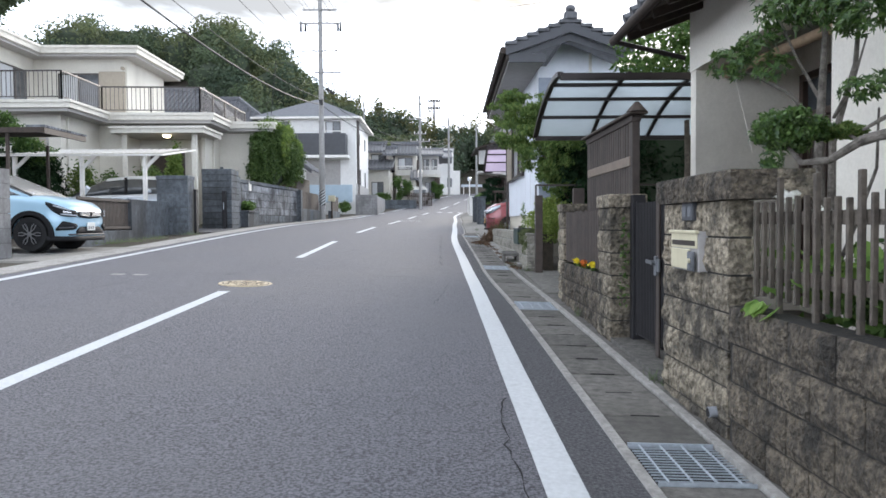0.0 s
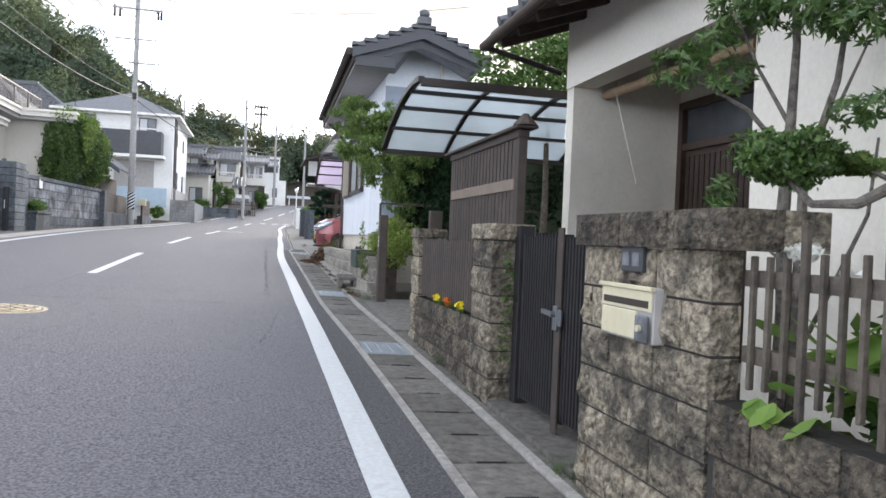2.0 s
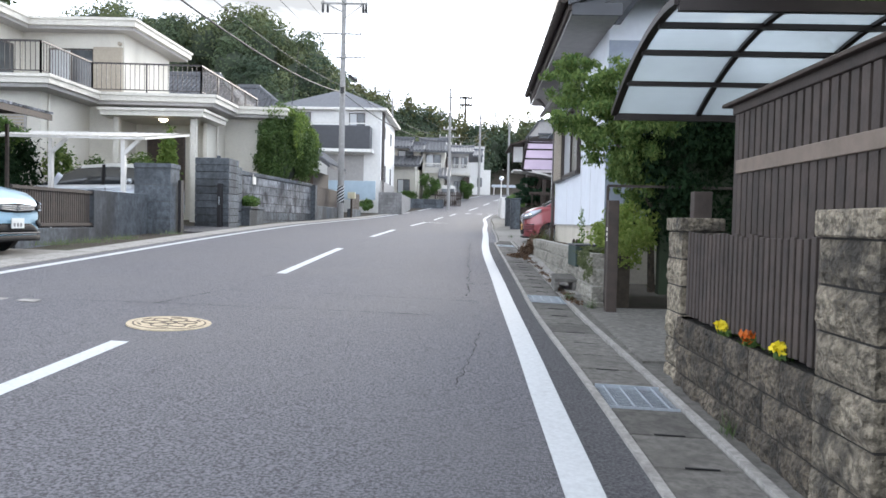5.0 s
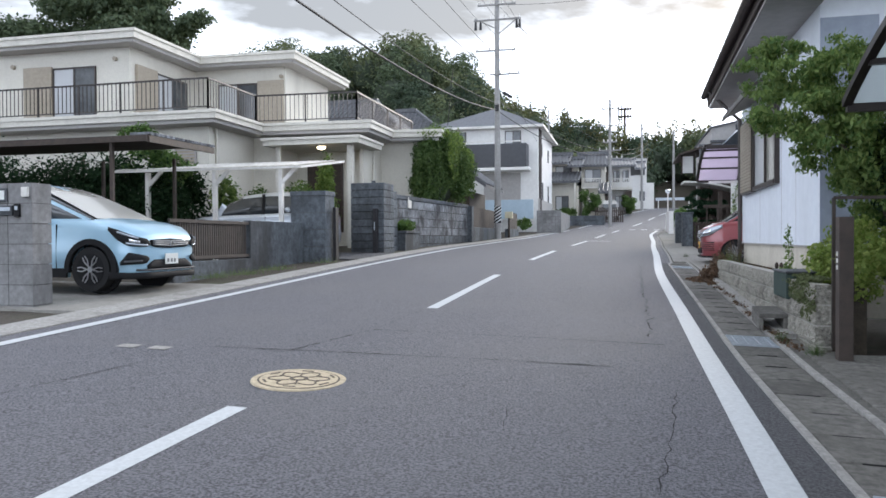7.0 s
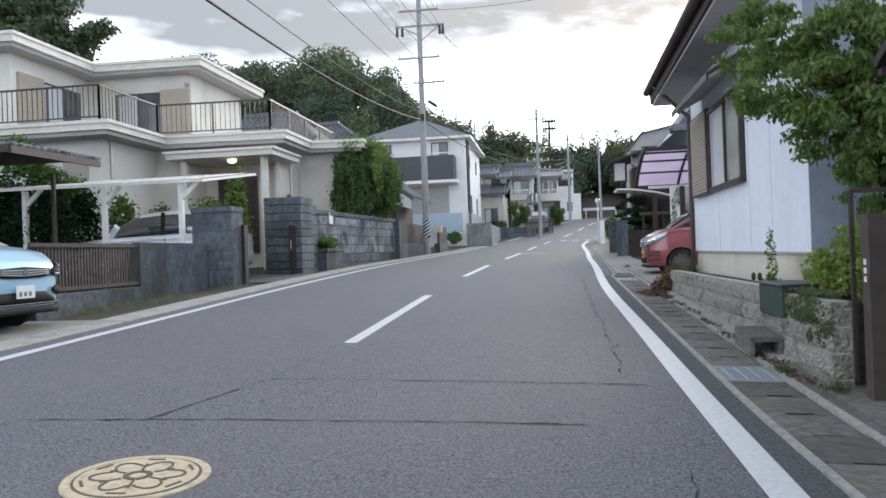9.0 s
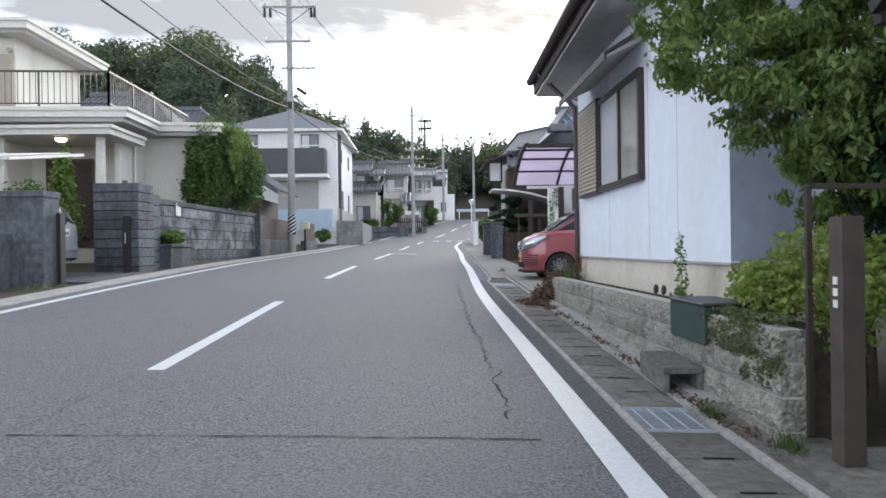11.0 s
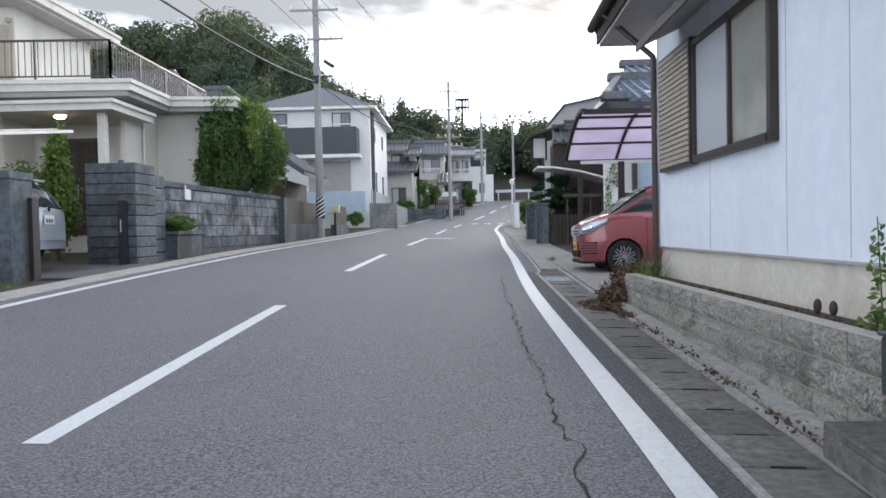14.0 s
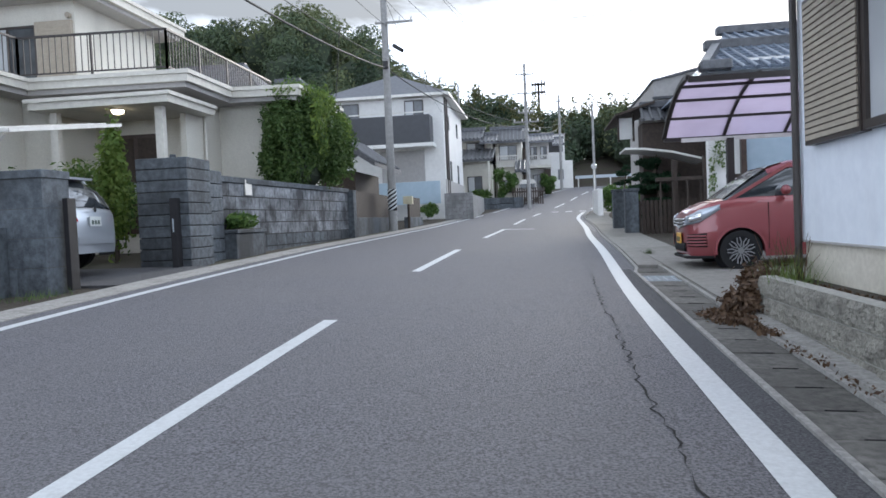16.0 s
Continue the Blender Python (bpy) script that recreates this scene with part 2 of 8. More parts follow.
M_SLATE = mat("slate_roof", (0.155, 0.16, 0.175), (0.11, 0.115, 0.128), scale=5, rough=0.6)
M_DARK_PANEL = mat("charcoal_panel", (0.055, 0.058, 0.066), (0.046, 0.048, 0.055), scale=5, rough=0.5)
M_STEEL = mat("galvanised_steel", (0.50, 0.55, 0.60), (0.38, 0.42, 0.46), scale=30, rough=0.5, metal=0.25)
M_DARK = plain("dark_void", (0.012, 0.012, 0.013), 0.9)
M_CAR_GLASS = plain("car_glass", (0.03, 0.035, 0.04), 0.04, 0.0, 0.0, 0.0, 1.7)
M_GLASS = mat("window_glass", (0.10, 0.108, 0.115), (0.045, 0.05, 0.055), scale=1.4, rough=0.08)
M_GLASS_PALE = mat("curtained_glass", (0.36, 0.35, 0.30), (0.28, 0.275, 0.24), scale=2.2, rough=0.1)
M_CURTAIN = plain("pale_curtain_glass", (0.46, 0.47, 0.48), 0.12)
M_SHUTTER = mat("beige_shutter", (0.40, 0.345, 0.27), (0.33, 0.285, 0.225), scale=8, rough=0.6)
M_FRAME = mat("dark_brown_frame", (0.045, 0.033, 0.027), (0.034, 0.026, 0.022), scale=6, rough=0.45)
M_CREAM_METAL = mat("cream_enamel", (0.62, 0.57, 0.40), (0.56, 0.51, 0.355), scale=9, rough=0.4, stain=(0.34, 0.27, 0.16), stain_scale=6, stain_amount=0.4)
M_POLE = mat("pole_concrete", (0.33, 0.325, 0.315), (0.25, 0.245, 0.24), scale=8, rough=0.85, bump=0.1, stain=(0.17, 0.165, 0.16), stain_scale=1.5, streak=0.3)
M_CABLE = plain("black_cable", (0.02, 0.02, 0.022), 0.6)
M_WHITE_METAL = mat("white_painted_steel", (0.72, 0.70, 0.66), (0.64, 0.62, 0.58), scale=6, rough=0.5, stain=(0.4, 0.36, 0.3), stain_scale=3, stain_amount=0.4)
M_POLY = sheet_mat("milky_sheet", (0.50, 0.555, 0.575), 0.25)
M_POLY_PINK = sheet_mat("mauve_sheet", (0.62, 0.52, 0.66), 0.28)
M_TYRE = plain("tyre_rubber", (0.012, 0.012, 0.013), 0.8)
M_RIM = plain("alloy_rim", (0.42, 0.42, 0.43), 0.3, 0.9)
M_BLACK = mat("black_plastic", (0.012, 0.012, 0.014), (0.009, 0.009, 0.010), scale=40, rough=0.7, spec=0.25)
M_CAR_BLUE = plain("pale_blue_paint", (0.36, 0.56, 0.70), 0.32, 0.15, 0.8)
M_CAR_RED = plain("coral_red_paint", (0.27, 0.06, 0.066), 0.32, 0.25, 0.8)
M_CAR_SILVER = plain("silver_paint", (0.50, 0.53, 0.57), 0.3, 0.5, 0.8)
M_LATCH = plain("dull_latch_steel", (0.20, 0.21, 0.22), 0.4, 0.7)
# Pale base paints a bright sky reflection onto the windscreens
M_SCREEN = plain("windscreen_sky_glare", (0.72, 0.71, 0.67), 0.1, 0.3, 0.8)
M_CHROME = plain("chrome", (0.75, 0.76, 0.78), 0.12, 1.0)
M_LENS = plain("lamp_lens", (0.40, 0.44, 0.49), 0.1, 0.3, 0.6)
M_PLATE = plain("plate_white", (0.72, 0.74, 0.72), 0.4)
M_PLATE_Y = plain("plate_yellow", (0.75, 0.42, 0.06), 0.4)
M_INK = plain("dark_ink", (0.05, 0.08, 0.06), 0.5)
M_MANHOLE = mat("cream_iron", (0.58, 0.48, 0.33), (0.47, 0.385, 0.26), scale=25, rough=0.7, stain=(0.16, 0.13, 0.1), stain_scale=14, stain_amount=0.7)
M_MANHOLE_DARK = mat("worn_iron", (0.12, 0.095, 0.075), rough=0.8)
M_BARK = mat("bark", (0.16, 0.13, 0.10), (0.07, 0.058, 0.046), scale=18, rough=0.95, bump=0.7)
M_BARK_PALE = mat("pale_bark", (0.24, 0.215, 0.185), (0.09, 0.08, 0.068), scale=22, rough=0.95, bump=0.8)
M_LEAF = leaf_mat("leaf_dark", (0.044, 0.098, 0.026), (0.125, 0.20, 0.05), 0.42)
M_LEAF_MAPLE = leaf_mat("leaf_fresh", (0.07, 0.14, 0.038), (0.22, 0.29, 0.085), 0.5)
M_LEAF_BRIGHT = leaf_mat("leaf_bright", (0.16, 0.25, 0.05), (0.36, 0.42, 0.12), 0.5)
M_LEAF_GLOSSY = leaf_mat("leaf_glossy", (0.035, 0.085, 0.022), (0.12, 0.20, 0.05), 0.3, 0.32, 0.5)
# Near-black leaf: deep shade by the carports and in the maple, as colour
M_LEAF_SHADE = leaf_mat("leaf_shade_dark", (0.010, 0.024, 0.012), (0.026, 0.050, 0.022), 0.2, 0.85, 0.05)
# Woods greens lifted to hold distance haze in the leaf colour
M_LEAF_WOOD = leaf_mat("leaf_woods", (0.062, 0.092, 0.052), (0.112, 0.145, 0.072), 0.35)
M_LEAF_OLIVE = leaf_mat("leaf_woods_olive", (0.098, 0.12, 0.056), (0.155, 0.175, 0.08), 0.35)
M_LEAF_DEEP = leaf_mat("leaf_woods_deep", (0.04, 0.065, 0.042), (0.072, 0.102, 0.056), 0.3)
# Warmed so the open crowns' tops look lit by the low sun
M_LEAF_FAR = leaf_mat("leaf_far", (0.06, 0.075, 0.035), (0.17, 0.165, 0.07), 0.55)
M_LEAF_PINE = leaf_mat("needle", (0.012, 0.032, 0.018), (0.03, 0.06, 0.03), 0.2, 0.8, 0.1)
M_HEDGE = leaf_mat("hedge_leaf", (0.042, 0.085, 0.024), (0.105, 0.16, 0.045), 0.35)
M_HEDGE_TOP = leaf_mat("hedge_new_leaf", (0.10, 0.17, 0.035), (0.2, 0.27, 0.06), 0.45)
M_HOSTA = leaf_mat("broad_leaf", (0.12, 0.24, 0.05), (0.24, 0.36, 0.09), 0.4)
M_DRY = leaf_mat("dry_leaf", (0.07, 0.04, 0.025), (0.16, 0.10, 0.06), 0.2)
M_YELLOW = leaf_mat("yellow_petal", (0.75, 0.6, 0.02), (0.85, 0.72, 0.05), 0.3)
M_ORANGE = leaf_mat("orange_petal", (0.5, 0.1, 0.01), (0.6, 0.16, 0.02), 0.3)
M_WHITE_PETAL = leaf_mat("white_petal", (0.75, 0.75, 0.7), (0.85, 0.85, 0.8), 0.3)
# Dark cores behind the leaves stand for shade inside hedges and woods
M_CORE_SHADE = mat("foliage_core_shade", (0.045, 0.062, 0.036), (0.028, 0.038, 0.022), scale=0.8, rough=1.0)
M_LAMP = bpy.data.materials.new("porch_lamp_glow")
M_LAMP.use_nodes = True
M_LAMP.node_tree.nodes["Principled BSDF"].inputs["Emission Color"].default_value = (1.0, 0.82, 0.55, 1)
M_LAMP.node_tree.nodes["Principled BSDF"].inputs["Emission Strength"].default_value = 6.0


# ---- building helpers ----
def bm_box(bm, x0, y0, z0, x1, y1, z1, bev=0.0):
    x0, x1, y0, y1, z0, z1 = min(x0, x1), max(x0, x1), min(y0, y1), max(y0, y1), min(z0, z1), max(z0, z1)
    r = bmesh.ops.create_cube(bm, size=1.0, matrix=Matrix.Translation(((x0 + x1) / 2, (y0 + y1) / 2, (z0 + z1) / 2)) @ Matrix.Diagonal((x1 - x0, y1 - y0, z1 - z0, 1)))
    if bev:
        es = list({e for v in r["verts"] for e in v.link_edges})
        bmesh.ops.bevel(bm, geom=es, offset=bev, segments=1, affect="EDGES")
    return bm


def box(x0, y0, z0, x1, y1, z1, bev=0.0):
    return bm_box(bmesh.new(), x0, y0, z0, x1, y1, z1, bev)


def bm_tube(bm, p, q, r0, r1=None, seg=10):
    p, q = Vector(p), Vector(q)
    d = q - p
    m = Matrix.Translation((p + q) / 2) @ d.to_track_quat("Z", "Y").to_matrix().to_4x4()
    bmesh.ops.create_cone(bm, cap_ends=True, segments=seg, radius1=r0, radius2=r0 if r1 is None else r1, depth=d.length, matrix=m)
    return bm


def tube(p, q, r0, r1=None, seg=10):
    return bm_tube(bmesh.new(), p, q, r0, r1, seg)


def bm_bar(bm, p, q, w, h, up=(0, 0, 1)):
    """A bar of w x h from p to q."""
    p, q = Vector(p), Vector(q)
    d = (q - p)
    x = d.normalized()
    y = Vector(up).cross(x).normalized()
    z = x.cross(y)
    m = Matrix((x, y, z)).transposed().to_4x4()
    m.translation = (p + q) / 2
    bmesh.ops.create_cube(bm, size=1.0, matrix=m @ Matrix.Diagonal((d.length, w, h, 1)))
    return bm


def bar(p, q, w, h, up=(0, 0, 1)):
    return bm_bar(bmesh.new(), p, q, w, h, up)


def part(name, bm, material, parent=None, label="", smooth=False):
    me = bpy.data.meshes.new(name)
    bmesh.ops.recalc_face_normals(bm, faces=bm.faces)
    bm.to_mesh(me)
    bm.free()
    me.materials.append(material)
    if smooth:
        for f in me.polygons:
            f.use_smooth = True
    ob = new(name, me)
    ob.parent = parent
    if label:
        ob["label"] = label
    return ob


def mesh_ob(name, verts, faces, material, parent=None, smooth=False):
    me = bpy.data.meshes.new(name)
    me.from_pydata(verts, [], faces)
    me.materials.append(material)
    if smooth:
        for f in me.polygons:
            f.use_smooth = True
    ob = new(name, me)
    ob.parent = parent
    return ob


def thing(name, label, category, at=(0, 0, 0), group="", kind=""):
    e = new(name)
    e.empty_display_size = 0.2
    e.location = at
    return tagged(e, label, category, group, kind)


def prism(pts, z0, z1):
    """An upright solid over an outline in plan."""
    bm = bmesh.new()
    a = [bm.verts.new((x, y, z0)) for x, y in pts]
    b = [bm.verts.new((x, y, z1)) for x, y in pts]
    bm.faces.new(a[::-1])
    bm.faces.new(b)
    for i in range(len(pts)):
        j = (i + 1) % len(pts)
        bm.faces.new((a[i], a[j], b[j], b[i]))
    return bm


def prism_y(pts, y0, y1):
    """A solid over an outline in x, z, running along y."""
    bm = bmesh.new()
    a = [bm.verts.new((x, y0, z)) for x, z in pts]
    b = [bm.verts.new((x, y1, z)) for x, z in pts]
    bm.faces.new(a)
    bm.faces.new(b[::-1])
    for i in range(len(pts)):
        j = (i + 1) % len(pts)
        bm.faces.new((a[j], a[i], b[i], b[j]))
    return bm


def leaf_mesh(name, clumps, n, size, material, parent=None, seed=1, long=1.6, shell=0.5, droop=0.0, loose=0.7, jitter=0.16):
    """n small leaves spread over ellipsoids (centre, radii)."""
    g = np.random.default_rng(seed)
    vol = np.array([r[0] * r[1] + r[1] * r[2] + r[0] * r[2] for _, r in clumps])
    pick = g.choice(len(clumps), n, p=vol / vol.sum())
    cen, rad = np.array([c for c, _ in clumps])[pick], np.array([r for _, r in clumps])[pick]
    d = g.normal(size=(n, 3))
    d /= np.linalg.norm(d, axis=1)[:, None]
    s = shell + (1 - shell) * g.random(n) ** 0.5
    s *= 1 + jitter * g.normal(size=n)
    c = cen + d * rad * s[:, None]
    nor = d * 0.7 + g.normal(size=(n, 3)) * loose + np.array((0, 0, 0.3))
    nor /= np.linalg.norm(nor, axis=1)[:, None]
    t = np.cross(nor, g.normal(size=(n, 3)))
    t[:, 2] -= droop
    t /= np.linalg.norm(t, axis=1)[:, None]
    b = np.cross(nor, t)
    k = size * (0.6 + 0.8 * g.random(n))[:, None]
    v = np.stack((c - t * k * long * 0.5, c + b * k * 0.42 + nor * k * 0.08, c + t * k * long * 0.5, c - b * k * 0.42 + nor * k * 0.08), 1).reshape(-1, 3)
    me = bpy.data.meshes.new(name)
    me.vertices.add(n * 4)
    me.vertices.foreach_set("co", v.ravel())
    me.loops.add(n * 4)
    me.loops.foreach_set("vertex_index", np.arange(n * 4))
    me.polygons.add(n)
    me.polygons.foreach_set("loop_start", np.arange(n) * 4)
    me.polygons.foreach_set("loop_total", np.full(n, 4))
    me.update(calc_edges=True)
    me.materials.append(material)
    ob = new(name, me)
    ob.parent = parent
    return ob


def tuft_mesh(name, clumps, n, leaf, per, material, parent=None, seed=1):
    """n rosettes of long leaves at twig tips spread through ellipsoids (centre, radii)."""
    g = random.Random(seed)
    size = [r[0] * r[1] + r[1] * r[2] + r[0] * r[2] for _, r in clumps]
    v, f = [], []
    for _ in range(n):
        c, r = g.choices(clumps, size)[0]
        d = Vector((g.gauss(0, 1), g.gauss(0, 1), g.gauss(0, 1))).normalized()
        u = g.uniform(0.55, 1.05)
        o = Vector((c[0] + d.x * r[0] * u, c[1] + d.y * r[1] * u, c[2] + d.z * r[2] * u))
        axis = (d + Vector((0, 0, 0.7))).normalized()
        side = axis.orthogonal().normalized()
        for k in range(per):
            a = k * 6.283 / per + g.uniform(-0.35, 0.35)
            out = Matrix.Rotation(a, 3, axis) @ side
            lift = g.uniform(-0.25, 0.75)
            t = (out + axis * lift).normalized()
            w = axis.cross(t).normalized()
            nn = t.cross(w)
            L = leaf * g.uniform(0.65, 1.25)
            b = len(v)
            for p in (o, o + t * L * 0.45 + w * L * 0.19 + nn * L * 0.05, o + t * L - nn * L * 0.10, o + t * L * 0.45 - w * L * 0.19 + nn * L * 0.05):
                v.append(tuple(p))
            f.append((b, b + 1, b + 2, b + 3))
    return mesh_ob(name, v, f, material, parent)


def airy(clumps, k, seed, part_size=0.42):
    """Breaks each clump into k smaller sprays with gaps between them."""
    g = random.Random(seed)
    res = []
    for c, r in clumps:
        for _ in range(k):
            d = Vector((g.gauss(0, 1), g.gauss(0, 1), g.gauss(0, 1))).normalized() * g.uniform(0.45, 1.05)
            q = part_size * g.uniform(0.7, 1.3)
            res.append(((c[0] + d.x * r[0], c[1] + d.y * r[1], c[2] + d.z * r[2]), (r[0] * q, r[1] * q, r[2] * q)))
    return res


def limb(bm, pts, r0, r1):
    """A tapering bent limb through points."""
    k = len(pts) - 1
    for i in range(k):
        a, b = r0 + (r1 - r0) * i / k, r0 + (r1 - r0) * (i + 1) / k
        bm_tube(bm, pts[i], pts[i + 1], a, b, 8)
        bmesh.ops.create_icosphere(bm, subdivisions=1, radius=b * 1.02, matrix=Matrix.Translation(pts[i + 1]))


def cable(name, p, q, sag, r=0.012):
    cu = bpy.data.curves.new(name, "CURVE")
    cu.dimensions, cu.bevel_depth, cu.bevel_resolution = "3D", r, 1
    sp = cu.splines.new("POLY")
    sp.points.add(18)
    for i in range(19):
        u = i / 18
        v = Vector(p).lerp(Vector(q), u)
        sp.points[i].co = (v.x, v.y, v.z - sag * 4 * u * (1 - u), 1)
    cu.materials.append(M_CABLE)
    return tagged(new(name, cu), "thin black overhead cable strung from the utility pole", "cable", "overhead cables")


# ---- the lie of the land ----
def curve_through(keys, v):
    xs, ys = [k[0] for k in keys], [k[1] for k in keys]
    i = max(0, min(len(xs) - 2, int(np.searchsorted(xs, v)) - 1))
    h = xs[i + 1] - xs[i]
    u = min(1.0, max(0.0, (v - xs[i]) / h))

    def slope(k):
        a, b = max(0, k - 1), min(len(xs) - 1, k + 1)
        return (ys[b] - ys[a]) / (xs[b] - xs[a])
    m0, m1 = slope(i) * h, slope(i + 1) * h
    return (2 * u**3 - 3 * u**2 + 1) * ys[i] + (u**3 - 2 * u**2 + u) * m0 + (-2 * u**3 + 3 * u**2) * ys[i + 1] + (u**3 - u**2) * m1


GRADE = [(-60, -2.84), (0, -0.71), (20, 0.0), (34, 0.5), (40, 0.64), (45, 0.78), (50, 0.92), (55, 1.1), (60, 1.34), (70, 2.06), (85, 3.4), (95, 4.1), (140, 5.0)]
CENTRE = [(-60, -1.7), (4, -1.62), (10, -1.54), (15, -1.43), (20, -1.42), (27, -1.38), (34, -1.1), (40, -0.85), (45.6, -0.52), (50, -0.3), (55.5, 0.05), (60, 0.65), (66, 1.75), (70, 2.5), (79, 4.2), (88, 6.4), (100, 11), (120, 24)]
RIGHT_OFF = [(-60, 3.50), (0, 3.51), (5, 3.495), (9, 3.437), (12, 3.378), (14, 3.33), (17, 3.30), (20, 3.30), (25, 3.275), (33, 3.2), (48, 2.9), (60, 2.5), (70, 2.5), (130, 2.5)]


GUTTER = [(-60, 0.03), (8, 0.025), (12, 0.012), (14, -0.012), (16, -0.062), (17.3, -0.085), (19.5, -0.072), (22, -0.055), (29, -0.03), (60, -0.03)]


def gutter(y):
    """Sideways sway of the gutter from its straight line."""
    return curve_through(GUTTER, y)


def grade(y):
    return curve_through(GRADE, y)


def centre(y):
    return curve_through(CENTRE, y)


def fall(y):
    return max(0.0, min(1.0, (70 - y) / 30))


def land(x, y):
    c = centre(y)
    d = max(-5.1, min(3.8, x - c))
    return grade(y) - fall(y) * d * (0.024 if d > 0 else 0.029)


RIDGE = [(-400, 3), (-110, 5), (-75, 5), (-67, 9), (-61, 16.5), (-56, 20), (-51, 20), (-47, 17.8), (-40, 18.6), (-33, 19.5), (-27, 18.9), (-23.6, 16.2), (-19, 12.8), (-15, 9.4), (-11, 7.8), (-8, 6.9), (-4.7, 6.0), (-2, 5.0), (2, 4.2), (6, 4.2), (10, 4.6), (20, 4.5), (40, 5), (70, 6), (400, 4)]


def hills(x, y):
    """Height of the wooded slopes over the road's level."""
    side = max(0.0, min(1.0, (-x - 9) / 8))
    start = 104 - 26 * side
    u = max(0.0, min(1.0, (y - start) / (122 - start)))
    back = max(0.0, 1 - max(0.0, y - 150) / 160)
    return max(0.0, curve_through(RIDGE, x)) * u * u * (3 - 2 * u) * back


# ---- ground ----
xs = [-400, -250, -160, -110, -80, -60, -45, -34, -26, -20, -16, -13, -10, -8, -6.5, -5, -3, -1, 1, 2.0, 2.6, 3.2, 4, 6, 9, 13, 18, 25, 35, 50, 80, 130, 220, 400]
ys = [-300, -120, -60, -30] + [i * 4.0 - 20 for i in range(45)] + [170, 200, 260, 400, 700]
gv = [(x, y, land(x, min(y, 130)) - 0.04 + hills(x, y)) for y in ys for x in xs]
gw = len(xs)
gf = [(j * gw + i, j * gw + i + 1, (j + 1) * gw + i + 1, (j + 1) * gw + i) for j in range(len(ys) - 1) for i in range(gw - 1)]
tagged(mesh_ob("ground", gv, gf, M_SOIL, smooth=True), "dark earth and moss between the plots and under the woods", "ground", kind="structure")


def strip(name, left, right, y0, y1, step, lift, material, label="", category="", kind="structure", parent=None, thick=0.0):
    """A ribbon along the road between two side lines given as functions of y."""
    n = max(1, int(round((y1 - y0) / step)))
    v, f = [], []
    k = 3
    for j in range(n + 1):
        y = y0 + (y1 - y0) * j / n
        a, b = left(y), right(y)
        for i in range(k + 1):
            x = a + (b - a) * i / k
            v.append((x, y, land(x, y) + lift))
    for j in range(n):
        for i in range(k):
            p = j * (k + 1) + i
            f.append((p, p + 1, p + k + 2, p + k + 1))
    if thick:
        base = len(v)
        v += [(x, y, z - thick) for x, y, z in v[:base]]
        edge = [i for i in range(k + 1)], [n * (k + 1) + i for i in range(k + 1)]
        for j in range(n):
            p, q = j * (k + 1), (j + 1) * (k + 1)
            f.append((p, q, q + base, p + base))
            f.append((q + k, p + k, p + k + base, q + k + base))
        for e in edge:
            for i in range(k):
                f.append((e[i], e[i + 1], e[i + 1] + base, e[i] + base))
    ob = mesh_ob(name, v, f, material, parent, smooth=not thick)
    return tagged(ob, label, category, kind=kind)


def right_line(y):
    return centre(y) + curve_through(RIGHT_OFF, y)


def left_line(y):
    return centre(y) - 3.3


strip("road", lambda y: left_line(y) - 0.35, lambda y: 2.235 + gutter(y) if y < 30 else right_line(y) + 0.32, -25, 118, 1.0, 0.0, M_ASPHALT,
      "worn grey two-lane asphalt road climbing a gentle bend", "road")
strip("side_road", lambda y: right_line(y) - 0.4, lambda y: 26, 61.5, 66.5, 1.0, -0.006, M_ASPHALT, "grey asphalt side street joining the road", "road")
strip("road_edge_strip", lambda y: right_line(y) + 0.098, lambda y: 2.225 + gutter(y) + 0.012 * math.sin(y * 2.3), -4, 30, 0.3, 0.005, M_ASPHALT_DARK, "darker crumbled asphalt strip beside the gutter", "road")

lines = [("road_line", lambda y: right_line(y) - 0.093, lambda y: right_line(y) + 0.093, -20, 60.6),
         ("road_line", lambda y: right_line(y) + 0.05, lambda y: right_line(y) + 0.2, 63.5, 67.0),
         ("road_line", lambda y: left_line(y) - 0.075, lambda y: left_line(y) + 0.075, -20, 61),
         ("road_line", lambda y: left_line(y) - 0.075, lambda y: left_line(y) + 0.075, 63.5, 92)]
for nm, a, b, y0, y1 in lines:
    tagged(strip(nm, a, b, y0, y1, 0.5, 0.006, M_LINE), "worn white painted edge line on the asphalt", "road marking", "edge lines")
for y0, y1 in [(-10.2, -5.2), (-0.4, 4.8), (9.6, 14.75), (20, 25.35), (30, 34.7), (39.9, 45.4), (49.9, 55.4), (58.6, 61), (66, 70), (73, 76.5), (79, 82.5), (85, 88)]:
    tagged(strip("centre_dash", lambda y: centre(y) - 0.075, lambda y: centre(y) + 0.075, y0, y1, 0.5, 0.006, M_LINE),
           "white painted centre dash on the asphalt", "road marking", "centre dashes")
tagged(strip("junction_mark", lambda y: centre(y) - 0.1, lambda y: centre(y) + 1.1, 45.15, 45.4, 0.3, 0.0065, M_LINE), "short white painted bar across the centre line", "road marking")
for k in range(3):
    tagged(strip("junction_dot", lambda y, k=k: centre(y) + 0.5 + k * 0.8, lambda y, k=k: centre(y) + 0.9 + k * 0.8, 61.6, 62.0, 0.4, 0.0065, M_LINE),
           "short white painted mark at the side street", "road marking", "junction marks")
